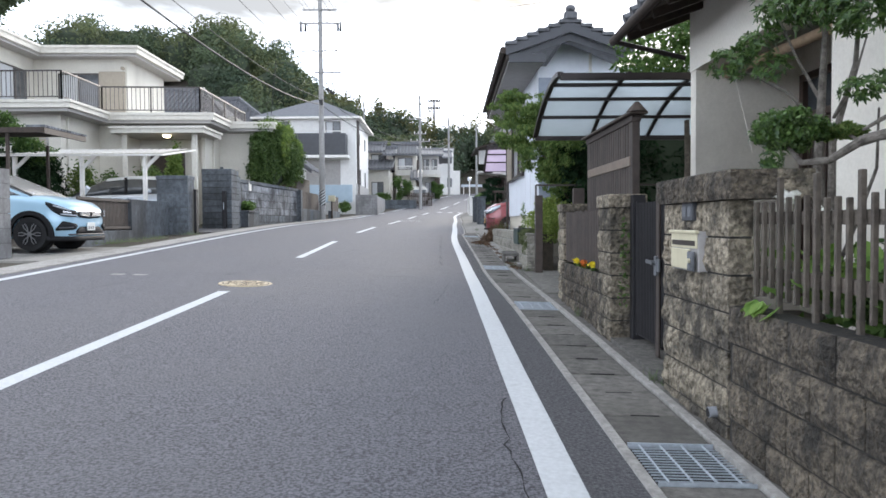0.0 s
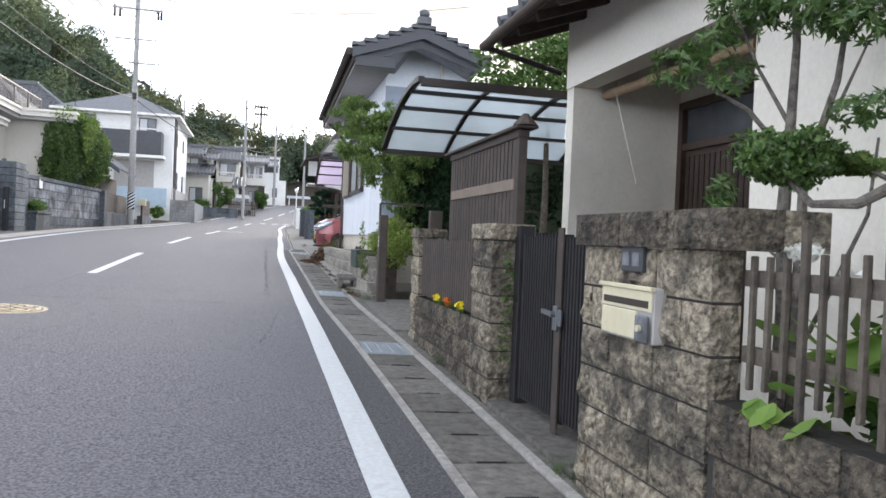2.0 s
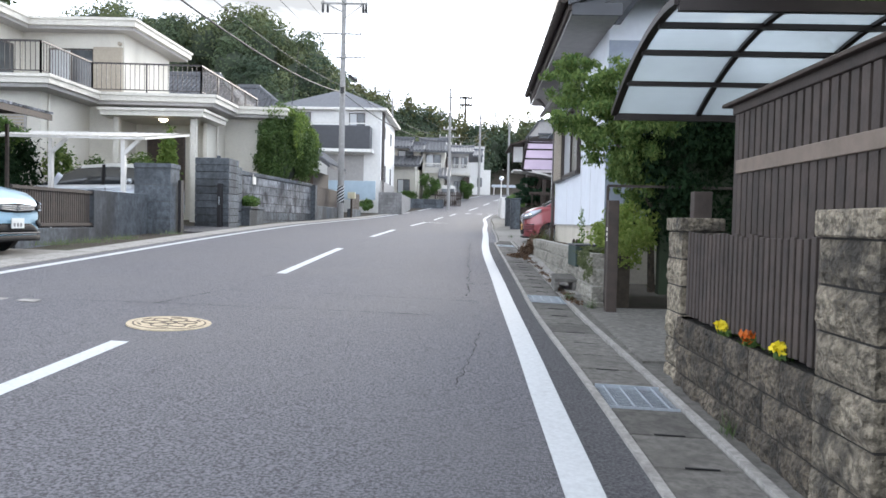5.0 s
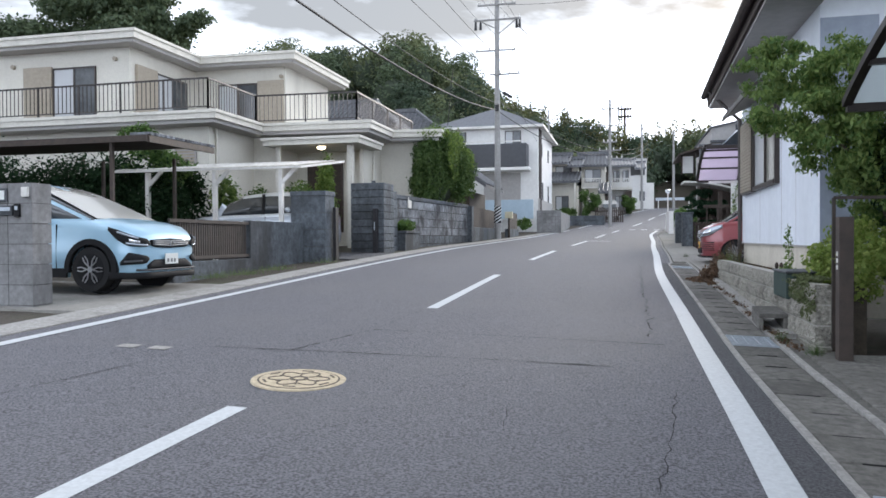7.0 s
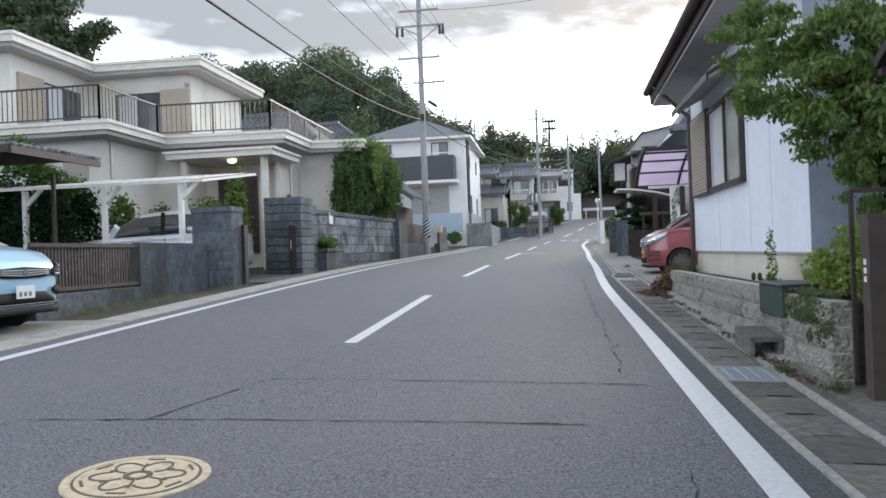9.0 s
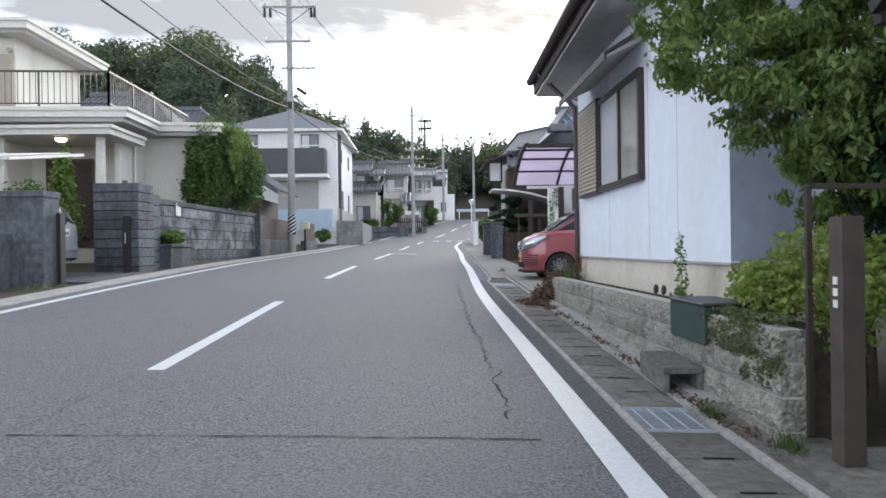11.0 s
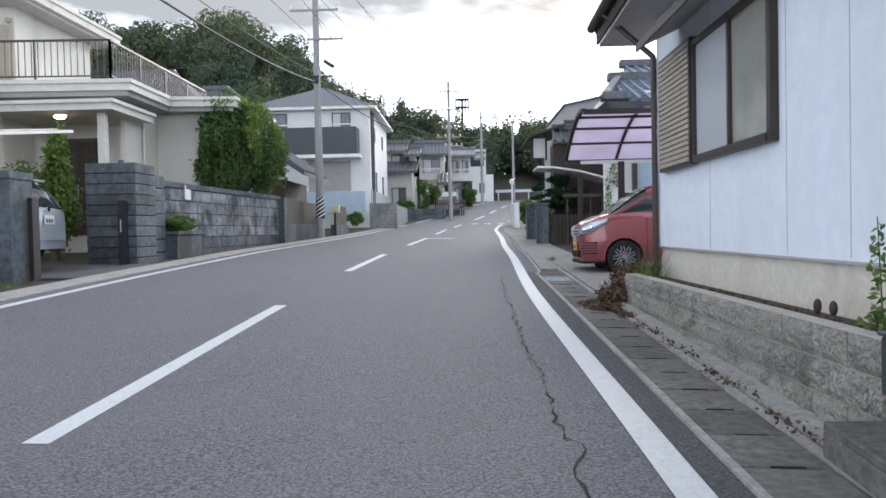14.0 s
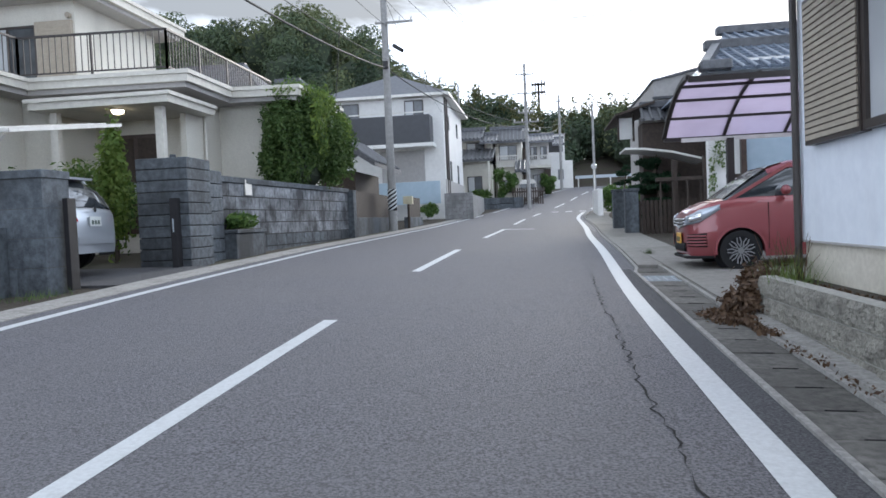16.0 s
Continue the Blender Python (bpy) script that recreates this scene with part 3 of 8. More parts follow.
for k in range(2):
    tagged(strip("lane_mark", lambda y, k=k: -3.62 + k * 0.34, lambda y, k=k: -3.42 + k * 0.34, 16.35, 16.5, 0.3, 0.0065, M_KERB),
           "faint short white mark on the lane", "road marking", "lane marks")

# patch seams across the lanes and the wandering crack
rc = random.Random(4)


def crack(name, pts, w, label):
    v, f = [], []
    for i in range(len(pts) - 1):
        (ax, ay), (bx, by) = pts[i], pts[i + 1]
        m = max(2, int(math.hypot(bx - ax, by - ay) / 0.09))
        for j in range(m):
            u = j / m
            j1, j2 = rc.uniform(-1, 1) * w * (0.4 if name == "seam" else 2.4), rc.uniform(0.1, 1.3)
            x, y = ax + (bx - ax) * u, ay + (by - ay) * u
            nx, ny = -(by - ay), bx - ax
            L = math.hypot(nx, ny)
            nx, ny = nx / L, ny / L
            for s in (-0.5, 0.5):
                px, py = x + nx * (j1 + s * w * j2), y + ny * (j1 + s * w * j2)
                v.append((px, py, land(px, py) + 0.0055))
    for i in range(len(v) // 2 - 1):
        f.append((2 * i, 2 * i + 1, 2 * i + 3, 2 * i + 2))
    return tagged(mesh_ob(name, v, f, M_CRACK), label, "crack", "road cracks", "structure")


crack("seam", [(-2.9, 16.62), (-1.48, 16.75), (0.3, 16.83), (1.1, 16.81)], 0.022, "dark sealed seam across the asphalt")
crack("seam", [(-1.6, 18.08), (0.2, 18.09), (1.62, 18.03)], 0.02, "dark sealed seam across the asphalt")
crack("seam", [(-1.95, 16.72), (-1.6, 18.08)], 0.02, "dark sealed seam along the asphalt")
crack("seam", [(-1.6, 18.1), (-1.5, 20.0)], 0.008, "dark sealed seam along the asphalt")
crack("seam", [(-3.3, 14.2), (-2.97, 15.7), (-2.88, 16.65)], 0.010, "dark crack along the asphalt lane")
crack("crack", [(1.53, 29.3), (1.47, 26.5), (1.46, 24.7), (1.43, 23.6), (1.40, 22.7), (1.45, 22.0), (1.42, 21.4), (1.44, 21.0), (1.40, 20.5), (1.48, 20.0), (1.41, 19.7), (1.44, 19.3), (1.39, 18.4)], 0.015, "wandering open crack in the asphalt")
crack("crack", [(1.75, 9.8), (1.71, 9.4), (1.66, 8.7), (1.72, 8.4), (1.68, 7.9)], 0.009, "fine crack in the asphalt")
crack("crack", [(1.62, 15.8), (1.50, 16.0), (1.46, 15.5), (1.43, 15.0), (1.36, 14.5), (1.27, 13.8)], 0.009, "fine crack in the asphalt")
crack("crack", [(0.1, 15.6), (0.35, 15.2), (0.4, 14.6)], 0.005, "fine crack in the asphalt")
crack("crack", [(-0.85, 13.9), (-0.7, 14.4), (-0.45, 14.8)], 0.005, "fine crack in the asphalt")
crack("crack", [(-1.3, 11.6), (-1.1, 12.2), (-0.8, 12.9)], 0.005, "fine crack in the asphalt")

# ---- manhole ----
mh = thing("manhole_cover", "round cream-painted cast iron manhole cover in the road", "manhole cover", (-1.37, 15.6, land(-1.37, 15.6)))
bm = bmesh.new()
bmesh.ops.create_cone(bm, cap_ends=True, segments=48, radius1=0.375, radius2=0.37, depth=0.012, matrix=Matrix.Translation((0, 0, 0.005)))
part("ring", bm, M_MANHOLE, mh)
bm = bmesh.new()
bmesh.ops.create_cone(bm, cap_ends=True, segments=48, radius1=0.322, radius2=0.322, depth=0.006, matrix=Matrix.Translation((0, 0, 0.010)))
part("gap", bm, M_MANHOLE_DARK, mh)
bm = bmesh.new()
bmesh.ops.create_cone(bm, cap_ends=True, segments=48, radius1=0.308, radius2=0.306, depth=0.010, matrix=Matrix.Translation((0, 0, 0.0105)))
part("lid", bm, M_MANHOLE, mh, "cream lid with a flower relief")
for i in range(6):
    a = i * math.pi / 3
    bm = bmesh.new()
    for k in range(-5, 5):
        b, c = a + k * 0.09, a + (k + 1) * 0.09
        r, r2 = 0.155 + 0.085 * math.cos(k * 0.31), 0.155 + 0.085 * math.cos((k + 1) * 0.31)
        bm_bar(bm, (r * math.cos(b), r * math.sin(b), 0.017), (r2 * math.cos(c), r2 * math.sin(c), 0.017), 0.014, 0.004)
    part("petal", bm, M_MANHOLE_DARK, mh, "worn dark petal outline")
    part("petal_rib", bar((0.085 * math.cos(a + 0.5), 0.085 * math.sin(a + 0.5), 0.017), (0.19 * math.cos(a + 0.5), 0.19 * math.sin(a + 0.5), 0.017), 0.014, 0.004), M_MANHOLE_DARK, mh)
    part("notch", bar((0.275 * math.cos(a + 0.2), 0.275 * math.sin(a + 0.2), 0.017), (0.275 * math.cos(a + 0.55), 0.275 * math.sin(a + 0.55), 0.017), 0.016, 0.004), M_MANHOLE_DARK, mh)
bm = bmesh.new()
for i in range(16):
    b, c = i * math.pi / 8, (i + 1) * math.pi / 8
    bm_bar(bm, (0.06 * math.cos(b), 0.06 * math.sin(b), 0.017), (0.06 * math.cos(c), 0.06 * math.sin(c), 0.017), 0.03, 0.004)
part("flower_heart", bm, M_MANHOLE_DARK, mh, "worn dark centre ring")
mh.rotation_euler = (math.atan(0.0355), math.atan(0.035), 0.3)

# ---- block pieces ----
rb = random.Random(11)


def block_mesh(name, length, thick, high, rough, material, seed):
    """A block along y, its rough face towards -x."""
    r = random.Random(seed)
    ny, nz = 7, 4
    v, f = [], []
    for k in range(nz + 1):
        for j in range(ny + 1):
            rim = j in (0, ny) or k in (0, nz)
            y, z = (j / ny - 0.5) * length, (k / nz - 0.5) * high
            if not rim:
                y, z = y + r.uniform(-0.012, 0.012), z + r.uniform(-0.008, 0.008)
            v.append((-thick / 2 - (0 if rim else rough * r.uniform(0.15, 1.35)), y, z))
    for k in range(nz):
        for j in range(ny):
            p = k * (ny + 1) + j
            f.append((p, p + ny + 1, p + ny + 2, p + 1))
    ring = [j for j in range(ny + 1)] + [k * (ny + 1) + ny for k in range(1, nz + 1)] + [nz * (ny + 1) + j for j in range(ny - 1, -1, -1)] + [k * (ny + 1) for k in range(nz - 1, 0, -1)]
    b0 = len(v)
    for i in ring:
        v.append((thick / 2, v[i][1], v[i][2]))
    for i in range(len(ring)):
        j = (i + 1) % len(ring)
        f.append((ring[i], ring[j], b0 + j, b0 + i))
    f.append(tuple(b0 + i for i in range(len(ring)))[::-1])
    me = bpy.data.meshes.new(name)
    me.from_pydata(v, [], f)
    me.materials.append(material)
    return me


BLOCKS = {}


def block(parent, x, y, z, length, thick, high, material, rough=0.014, turn=0.0, name="block"):
    key = (round(length, 2), thick, round(high, 3), material.name, rough, rb.randrange(5))
    if key not in BLOCKS:
        BLOCKS[key] = block_mesh(name, key[0], thick, key[2], rough, material, rb.randrange(9999))
    ob = new(name, BLOCKS[key])
    ob.parent = parent
    ob.matrix_local = pose(x, y, z, 0, 0, turn)
    return ob


def block_wall(name, label, x, y0, y1, z0, z1, thick, material, bl=0.4, bh=0.2, rough=0.014, joint=0.008, along="y", top_cap=0.0, cap_mat=None, foot=0.4, mortar=M_MORTAR, recess=0.010):
    """A coursed wall from y0 to y1 with its face at x (along='y', face towards -x), or from x = y0 to y1 with its face at y = x (face towards -y)."""
    w = thing(name, label, "wall", kind="structure")
    if along == "y":
        core = box(x + recess, y0 + 0.006, z0 - foot, x + thick - 0.008, y1 - 0.006, z1 - 0.006)
    else:
        core = box(y0 + 0.006, x + 0.010, z0 - foot, y1 - 0.006, x + thick - 0.008, z1 - 0.006)
    part("core", core, mortar, w)
    z, row = z1 - top_cap, 0
    while z > z0 - bh * 0.95:
        zc = z - bh / 2
        y = y0 - (bl / 2 if row % 2 else 0)
        while y < y1 - 0.03:
            a, b = max(y, y0), min(y + bl, y1)
            if b - a > 0.06:
                if along == "y":
                    block(w, x + thick / 2, (a + b) / 2, zc, b - a - joint, thick, bh - joint, material, rough)
                else:
                    block(w, (a + b) / 2, x + thick / 2, zc, b - a - joint, thick, bh - joint, material, rough, 90)
            y += bl
        z -= bh
        row += 1
    if top_cap:
        if along == "y":
            c = box(x - 0.02, y0 - 0.015, z1 - top_cap + 0.004, x + thick + 0.02, y1 + 0.015, z1, 0.008)
        else:
            c = box(y0 - 0.015, x - 0.02, z1 - top_cap + 0.004, y1 + 0.015, x + thick + 0.02, z1, 0.008)
        part("coping", c, cap_mat or material, w)
    return w


# ---- right side: gutter and wall of the near plot ----
strip("gutter_slab_bed", lambda y: 2.26 + gutter(y), lambda y: 2.76 + gutter(y), -4, 60, 1.0, -0.03, M_MORTAR, "dark bed under the gutter covers", "gutter")
strip("kerb_road_side", lambda y: 2.216 + gutter(y) if y < 30 else max(2.19, right_line(y) + 0.32), lambda y: 2.264 + gutter(y) if y < 30 else max(2.24, right_line(y) + 0.37), -4, 60, 0.6, 0.026, M_KERB, "pale worn concrete gutter edge", "kerb", thick=0.12)
strip("kerb_house_side", lambda y: 2.722 + gutter(y), lambda y: 2.772 + gutter(y), -4, 30.5, 0.6, 0.03, M_KERB, "pale worn concrete gutter edge", "kerb", thick=0.12)
strip("pavement_edge", lambda y: 2.773 + gutter(y), lambda y: 3.2, -4, 31, 0.8, 0.012, M_CONC, "stained concrete strip at the foot of the walls", "pavement", thick=0.08)
strip("pavement_far", lambda y: max(2.285, right_line(y) + 0.4), lambda y: max(3.4, right_line(y) + 1.5), 30.5, 61, 0.8, 0.02, M_DRIVE, "pale concrete walkway beside the road", "pavement", thick=0.1)
strip("carport_floor", lambda y: 2.79, lambda y: 9.5, 14.85, 17.75, 0.8, 0.03, M_CONC, "grey concrete carport floor", "driveway", thick=0.08)
strip("red_car_drive", lambda y: 2.79, lambda y: 9.5, 26.4, 33.4, 0.8, 0.03, M_DRIVE, "pale concrete driveway", "driveway", thick=0.08)
strip("gate_step", lambda y: 2.86, lambda y: 4.3, 10.12, 12.0, 0.5, 0.05, M_CONC, "grey concrete step before the gate", "step", thick=0.1)
strip("left_gutter", lambda y: left_line(y) - 0.85, lambda y: left_line(y) - 0.33, -20, 60, 1.0, 0.012, M_KERB, "pale concrete gutter strip along the road edge", "gutter", thick=0.1)
for y0, y1, nm in [(-20, 18.2, "left_drive"), (18.2, 21.7, "left_drive"), (28.3, 31.2, "left_drive")]:
    if y0 > 0:
        strip(nm, lambda y: -16, lambda y: left_line(y) - 0.86, y0, y1, 0.8, 0.01, M_DRIVE if y0 < 20 else M_ASPHALT_DARK, "grey concrete driveway", "driveway", thick=0.08)

covers = thing("gutter_covers", "row of stained concrete gutter cover slabs beside the road", "gutter cover", kind="structure")
bm = box(-0.085, -0.007, -0.004, 0.085, 0.007, 0.0015)
slot = bpy.data.meshes.new("lifting_slot")
bm.to_mesh(slot)
bm.free()
slot.materials.append(M_DARK)
GRATES = [8.60, 13.78, 18.45, 28.6]
bm = box(-0.223, -0.246, -0.05, 0.223, 0.246, 0.0, 0.007)
me = bpy.data.meshes.new("cover_slab")
bm.to_mesh(me)
bm.free()
me.materials.append(M_CONC)
ends = [-2.0] + [g + d for g in GRATES for d in (-0.275, 0.275)] + [30.0]
for a, b in zip(ends[::2], ends[1::2]):
    n = round((b - a) / 0.5)
    for k in range(n):
        L = (b - a) / n
        y = a + (k + 0.5) * L
        ob = new("cover_slab", me)
        ob.parent = covers
        ob.matrix_local = pose(2.494 + gutter(y), y, land(2.5, y) + 0.014 + rb.uniform(-0.004, 0.004), math.degrees(math.atan(0.0355)) + rb.uniform(-0.3, 0.3), 2.0, rb.uniform(-0.5, 0.5)) @ Matrix.Diagonal((1, L / 0.5, 1, 1))
        if k:
            sl = new("lifting_slot", slot)
            sl.parent = covers
            sl.matrix_local = pose(2.494 + gutter(y) + rb.uniform(-0.02, 0.02), y - L / 2, land(2.5, y - L / 2) + 0.0165, 2.03, 2.0, 0)

gr = thing("drain_grating", "galvanised steel grating with fine bars over the gutter", "drain grating", group="drain gratings")
for k in range(15):
    part("bar", bar((-0.22, -0.255 + k * 0.0364, 0), (0.22, -0.255 + k * 0.0364, 0), 0.005, 0.006), M_STEEL, gr)
for k in range(4):
    part("cross_bar", bar((-0.165 + k * 0.11, -0.265, 0.005), (-0.165 + k * 0.11, 0.265, 0.005), 0.008, 0.008), M_STEEL, gr)
part("end_bar", bar((-0.222, -0.268, 0), (0.222, -0.268, 0), 0.006, 0.03), M_STEEL, gr)
part("end_bar", bar((-0.222, 0.268, 0), (0.222, 0.268, 0), 0.006, 0.03), M_STEEL, gr)
part("pit", box(-0.222, -0.27, -0.2, 0.222, 0.27, -0.022), M_DARK, gr, "dark water channel below")
gr.matrix_basis = pose(2.494 + gutter(GRATES[0]), GRATES[0], land(2.5, GRATES[0]) + 0.012, 2.03, 2.0, 0)
for g in GRATES[1:]:
    copy_thing(gr, pose(2.494 + gutter(g), g, land(2.5, g) + 0.012, 2.03, 2.0, 0))

X0 = 2.85
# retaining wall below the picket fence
block_wall("garden_wall", "weathered brown split-face block wall under the picket fence", X0, 1.5, 8.95, -0.55, 0.25, 0.15, M_SPLIT_DARK, 0.4, 0.2, 0.02, 0.012, mortar=M_MORTAR_DARK)
# mailbox pillar
block_wall("gate_pillar", "tall split-face block pillar with a rough stone coping", X0, 8.95, 10.05, -0.47, 0.80, 0.13, M_SPLIT, 0.4, 0.2, 0.02, 0.012, mortar=M_MORTAR_DARK)
cap = thing("pillar_coping", "row of dark rough stone coping blocks on the pillar", "coping", kind="structure")
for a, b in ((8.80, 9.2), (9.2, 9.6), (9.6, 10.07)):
    block(cap, X0 + 0.07, (a + b) / 2, 0.875, b - a - 0.008, 0.24, 0.15, M_SPLIT_DARK, 0.02)
block(cap, X0 + 0.28, 8.90, 0.875, 0.2, 0.19, 0.15, M_SPLIT, 0.012)
# far gate pillar, planter wall and end pillar
block_wall("gate_pillar_far", "split-face block gate pillar with a flat coping", X0 + 0.01, 11.62, 12.1, -0.38, 0.93, 0.3, M_SPLIT, 0.48, 0.2, 0.02, 0.012, mortar=M_MORTAR_DARK, top_cap=0.12)
block_wall("planter_wall", "low dark split-face block planter wall", X0 + 0.03, 12.1, 14.25, -0.34, 0.2, 0.15, M_SPLIT_DARK, 0.4, 0.2, 0.02, 0.012, mortar=M_MORTAR_DARK)
block_wall("end_pillar", "split-face block end pillar with a flat coping", X0 + 0.05, 14.25, 14.6, -0.28, 0.91, 0.28, M_SPLIT, 0.36, 0.2, 0.018, 0.012, mortar=M_MORTAR_DARK, top_cap=0.1)

# drain pipe stub
dp = thing("drain_pipe", "short grey plastic pipe stub in the wall foot", "pipe")
bm = tube((2.80, 9.1, -0.36), (2.9, 9.1, -0.35), 0.03, 0.03, 16)
part("pipe", bm, M_OLD_PALE, dp, smooth=False)
part("bore", tube((2.797, 9.1, -0.36), (2.802, 9.1, -0.36), 0.024, 0.024, 16), M_DARK, dp)

# nameplate and mailbox on the pillar
npl = thing("name_plate", "small dark grey stone name plate", "name plate")
part("plate", box(X0 - 0.03, 9.42, 0.69, X0 - 0.004, 9.61, 0.80, 0.004), M_DARK_PANEL, npl)
for k in range(2):
    part("character_bar", box(X0 - 0.034, 9.44 + k * 0.09, 0.715, X0 - 0.0305, 9.50 + k * 0.09, 0.775), M_OLD_PALE, npl)
mb = thing("mailbox", "cream enamelled steel mailbox with a grey side", "mailbox")
xm = X0 + 0.075
part("body", box(xm - 0.12, 9.28, 0.395, xm + 0.02, 9.74, 0.63, 0.006), M_SOFFIT, mb, "grey steel body")
part("frame", box(xm - 0.128, 9.285, 0.53, xm - 0.121, 9.735, 0.625, 0.002), M_CREAM_METAL, mb)
part("slot", box(xm - 0.131, 9.31, 0.545, xm - 0.1285, 9.71, 0.575), M_FRAME, mb)
part("lid", box(xm - 0.140, 9.275, 0.615, xm - 0.115, 9.75, 0.635, 0.004), M_CREAM_METAL, mb)
part("door", box(xm - 0.134, 9.40, 0.405, xm - 0.1215, 9.72, 0.525, 0.004), M_CREAM_METAL, mb, "cream door")
part("lock_box", box(xm - 0.150, 9.285, 0.40, xm - 0.1345, 9.385, 0.515, 0.006), M_OLD_PALE, mb, "pale blue lock panel")
part("knob", tube((xm - 0.165, 9.335, 0.46), (xm - 0.149, 9.335, 0.46), 0.014), M_CREAM_METAL, mb)

# black double gate between the pillars
gate = thing("double_gate", "black aluminium slatted double gate with a lever latch, closed", "gate")
XG = 3.05


def gate_leaf(y0, y1):
    lf = part("leaf", box(XG, y0, -0.30, XG + 0.04, y0 + 0.045, 0.86), M_GATE, gate)
    part("stile", box(XG, y1 - 0.045, -0.30, XG + 0.04, y1, 0.86), M_GATE, lf)
    for z in (-0.29, 0.28, 0.80):
        part("rail", box(XG + 0.006, y0 + 0.047, z, XG + 0.034, y1 - 0.047, z + 0.045), M_GATE, lf)
    n = int((y1 - y0 - 0.1) / 0.042)
    for k in range(n):
        yy = y0 + 0.06 + k * (y1 - y0 - 0.12) / (n - 1)
        part("slat", box(XG - 0.012, yy - 0.011, -0.27, XG + 0.005, yy + 0.011, 0.845), M_GATE, lf)


gate_leaf(10.12, 10.78)
gate_leaf(10.80, 11.50)
part("post", box(XG - 0.02, 11.52, -0.40, XG + 0.09, 11.62, 0.92, 0.004), M_GATE, gate)
part("post", box(XG - 0.02, 10.055, -0.45, XG + 0.06, 10.11, 0.92, 0.004), M_GATE, gate)
part("meeting_stile", box(XG - 0.03, 10.74, -0.36, XG - 0.014, 10.82, 0.90, 0.003), M_BROWN, gate, "brown meeting stile")
lt = part("latch", box(XG - 0.05, 10.75, 0.27, XG - 0.03, 10.81, 0.42, 0.004), M_LATCH, gate, "silver latch plate")
part("lever", bar((XG - 0.065, 10.78, 0.37), (XG - 0.065, 10.94, 0.375), 0.02, 0.028), M_LATCH, lt)
part("lever_hub", tube((XG - 0.08, 10.78, 0.37), (XG - 0.03, 10.78, 0.37), 0.02), M_LATCH, lt)
part("keyhole_plate", box(XG - 0.045, 10.70, 0.30, XG - 0.03, 10.745, 0.40, 0.003), M_LATCH, lt)


def picket_fence(name, label, x, y0, y1, zb, zt, step, w, rails, material, tall=(), rail_mat=None):
    f = thing(name, label, "fence")
    for z in rails:
        part("rail", box(x + 0.012, y0, z - 0.03, x + 0.05, y1, z + 0.03), rail_mat or material, f)
    k, y = 0, y0 + 0.05
    while y < y1 - 0.02:
        t = tall and k % tall[0] == tall[1]
        ww = w * (1.45 if t else 1.0)
        part("post" if t else "slat", box(x - 0.014, y - ww / 2, zb - (0.08 if t else 0) + rb.uniform(-0.01, 0.01), x + 0.010, y + ww / 2, zt + (0.1 if t else 0) + rb.uniform(-0.012, 0.012), 0.003), material, f)
        y += step
        k += 1
    return f


picket_fence("picket_fence", "weathered grey-brown timber picket fence with taller posts, on the block wall", 2.96, 3.2, 8.93, 0.30, 0.79, 0.085, 0.019, (0.42, 0.70), M_WOOD_GREY, (4, 3))
picket_fence("planter_fence", "brown aluminium picket fence above the planter", 2.93, 12.15, 14.2, 0.22, 0.80, 0.075, 0.05, (0.32, 0.7), M_BROWN)

# tall brown lattice screen
scr = thing("lattice_screen", "tall brown lattice screen fence with a sloping cap rail", "fence")
XS = 3.12
for y in (11.92, 13.86):
    part("post", box(XS, y - 0.035, -0.2, XS + 0.07, y + 0.035, 1.62, 0.004), M_BROWN, scr)
part("top_rail", box(XS - 0.01, 11.88, 1.60, XS + 0.08, 13.92, 1.66, 0.004), M_BROWN, scr)
part("cap_rail", box(XS - 0.05, 11.80, 1.66, XS + 0.12, 14.02, 1.685, 0.004), M_WOOD_DARK, scr)
part("mid_rail", box(XS - 0.012, 11.95, 1.20, XS + 0.06, 13.83, 1.29, 0.004), M_TAN, scr, "tan middle rail")
part("low_rail", box(XS, 11.95, 0.22, XS + 0.06, 13.83, 0.28), M_BROWN, scr)
for k in range(20):
    yy = 12.0 + k * 0.0945
    part("slat", box(XS + 0.004, yy - 0.034, 1.29, XS + 0.03, yy + 0.034, 1.597), M_BROWN, scr)
for k in range(20):
    yy = 12.0 + k * 0.0945
    part("board", box(XS + 0.002, yy - 0.038, 0.28, XS + 0.03, yy + 0.038, 1.20), M_BROWN, scr)
fin = bmesh.new()
bmesh.ops.create_cone(fin, cap_ends=True, segments=8, radius1=0.10, radius2=0.02, depth=0.09, matrix=Matrix.Translation((XS + 0.035, 11.86, 1.73)))
part("finial", fin, M_WOOD_DARK, scr)

# tall slim post at the carport
bp = thing("intercom_post", "slim brown metal gate post with small lettering strip", "post")
part("shaft", box(2.98, 17.42, -0.2, 3.10, 17.54, 1.13, 0.004), M_BROWN, bp)
for k in range(3):
    part("number_bar", box(2.976, 17.46, 0.66 + k * 0.06, 2.9795, 17.50, 0.70 + k * 0.06), M_WHITE_METAL, bp)
dpz = thing("dark_post", "short dark brown post beside the pillar", "post")
part("shaft", box(3.10, 14.66, -0.25, 3.24, 14.76, 1.12, 0.004), M_BROWN, dpz)
fr = thing("folding_gate_frame", "thin dark steel gate frame at the carport mouth", "gate")
part("top_rail", bar((3.05, 17.88, 1.32), (5.6, 17.88, 1.32), 0.03, 0.03), M_FRAME, fr)
part("upright", bar((3.05, 17.88, -0.1), (3.05, 17.88, 1.32), 0.03, 0.03, (0, 1, 0)), M_FRAME, fr)
dg = thing("slatted_gate", "dark slatted driveway gate in shade", "gate")
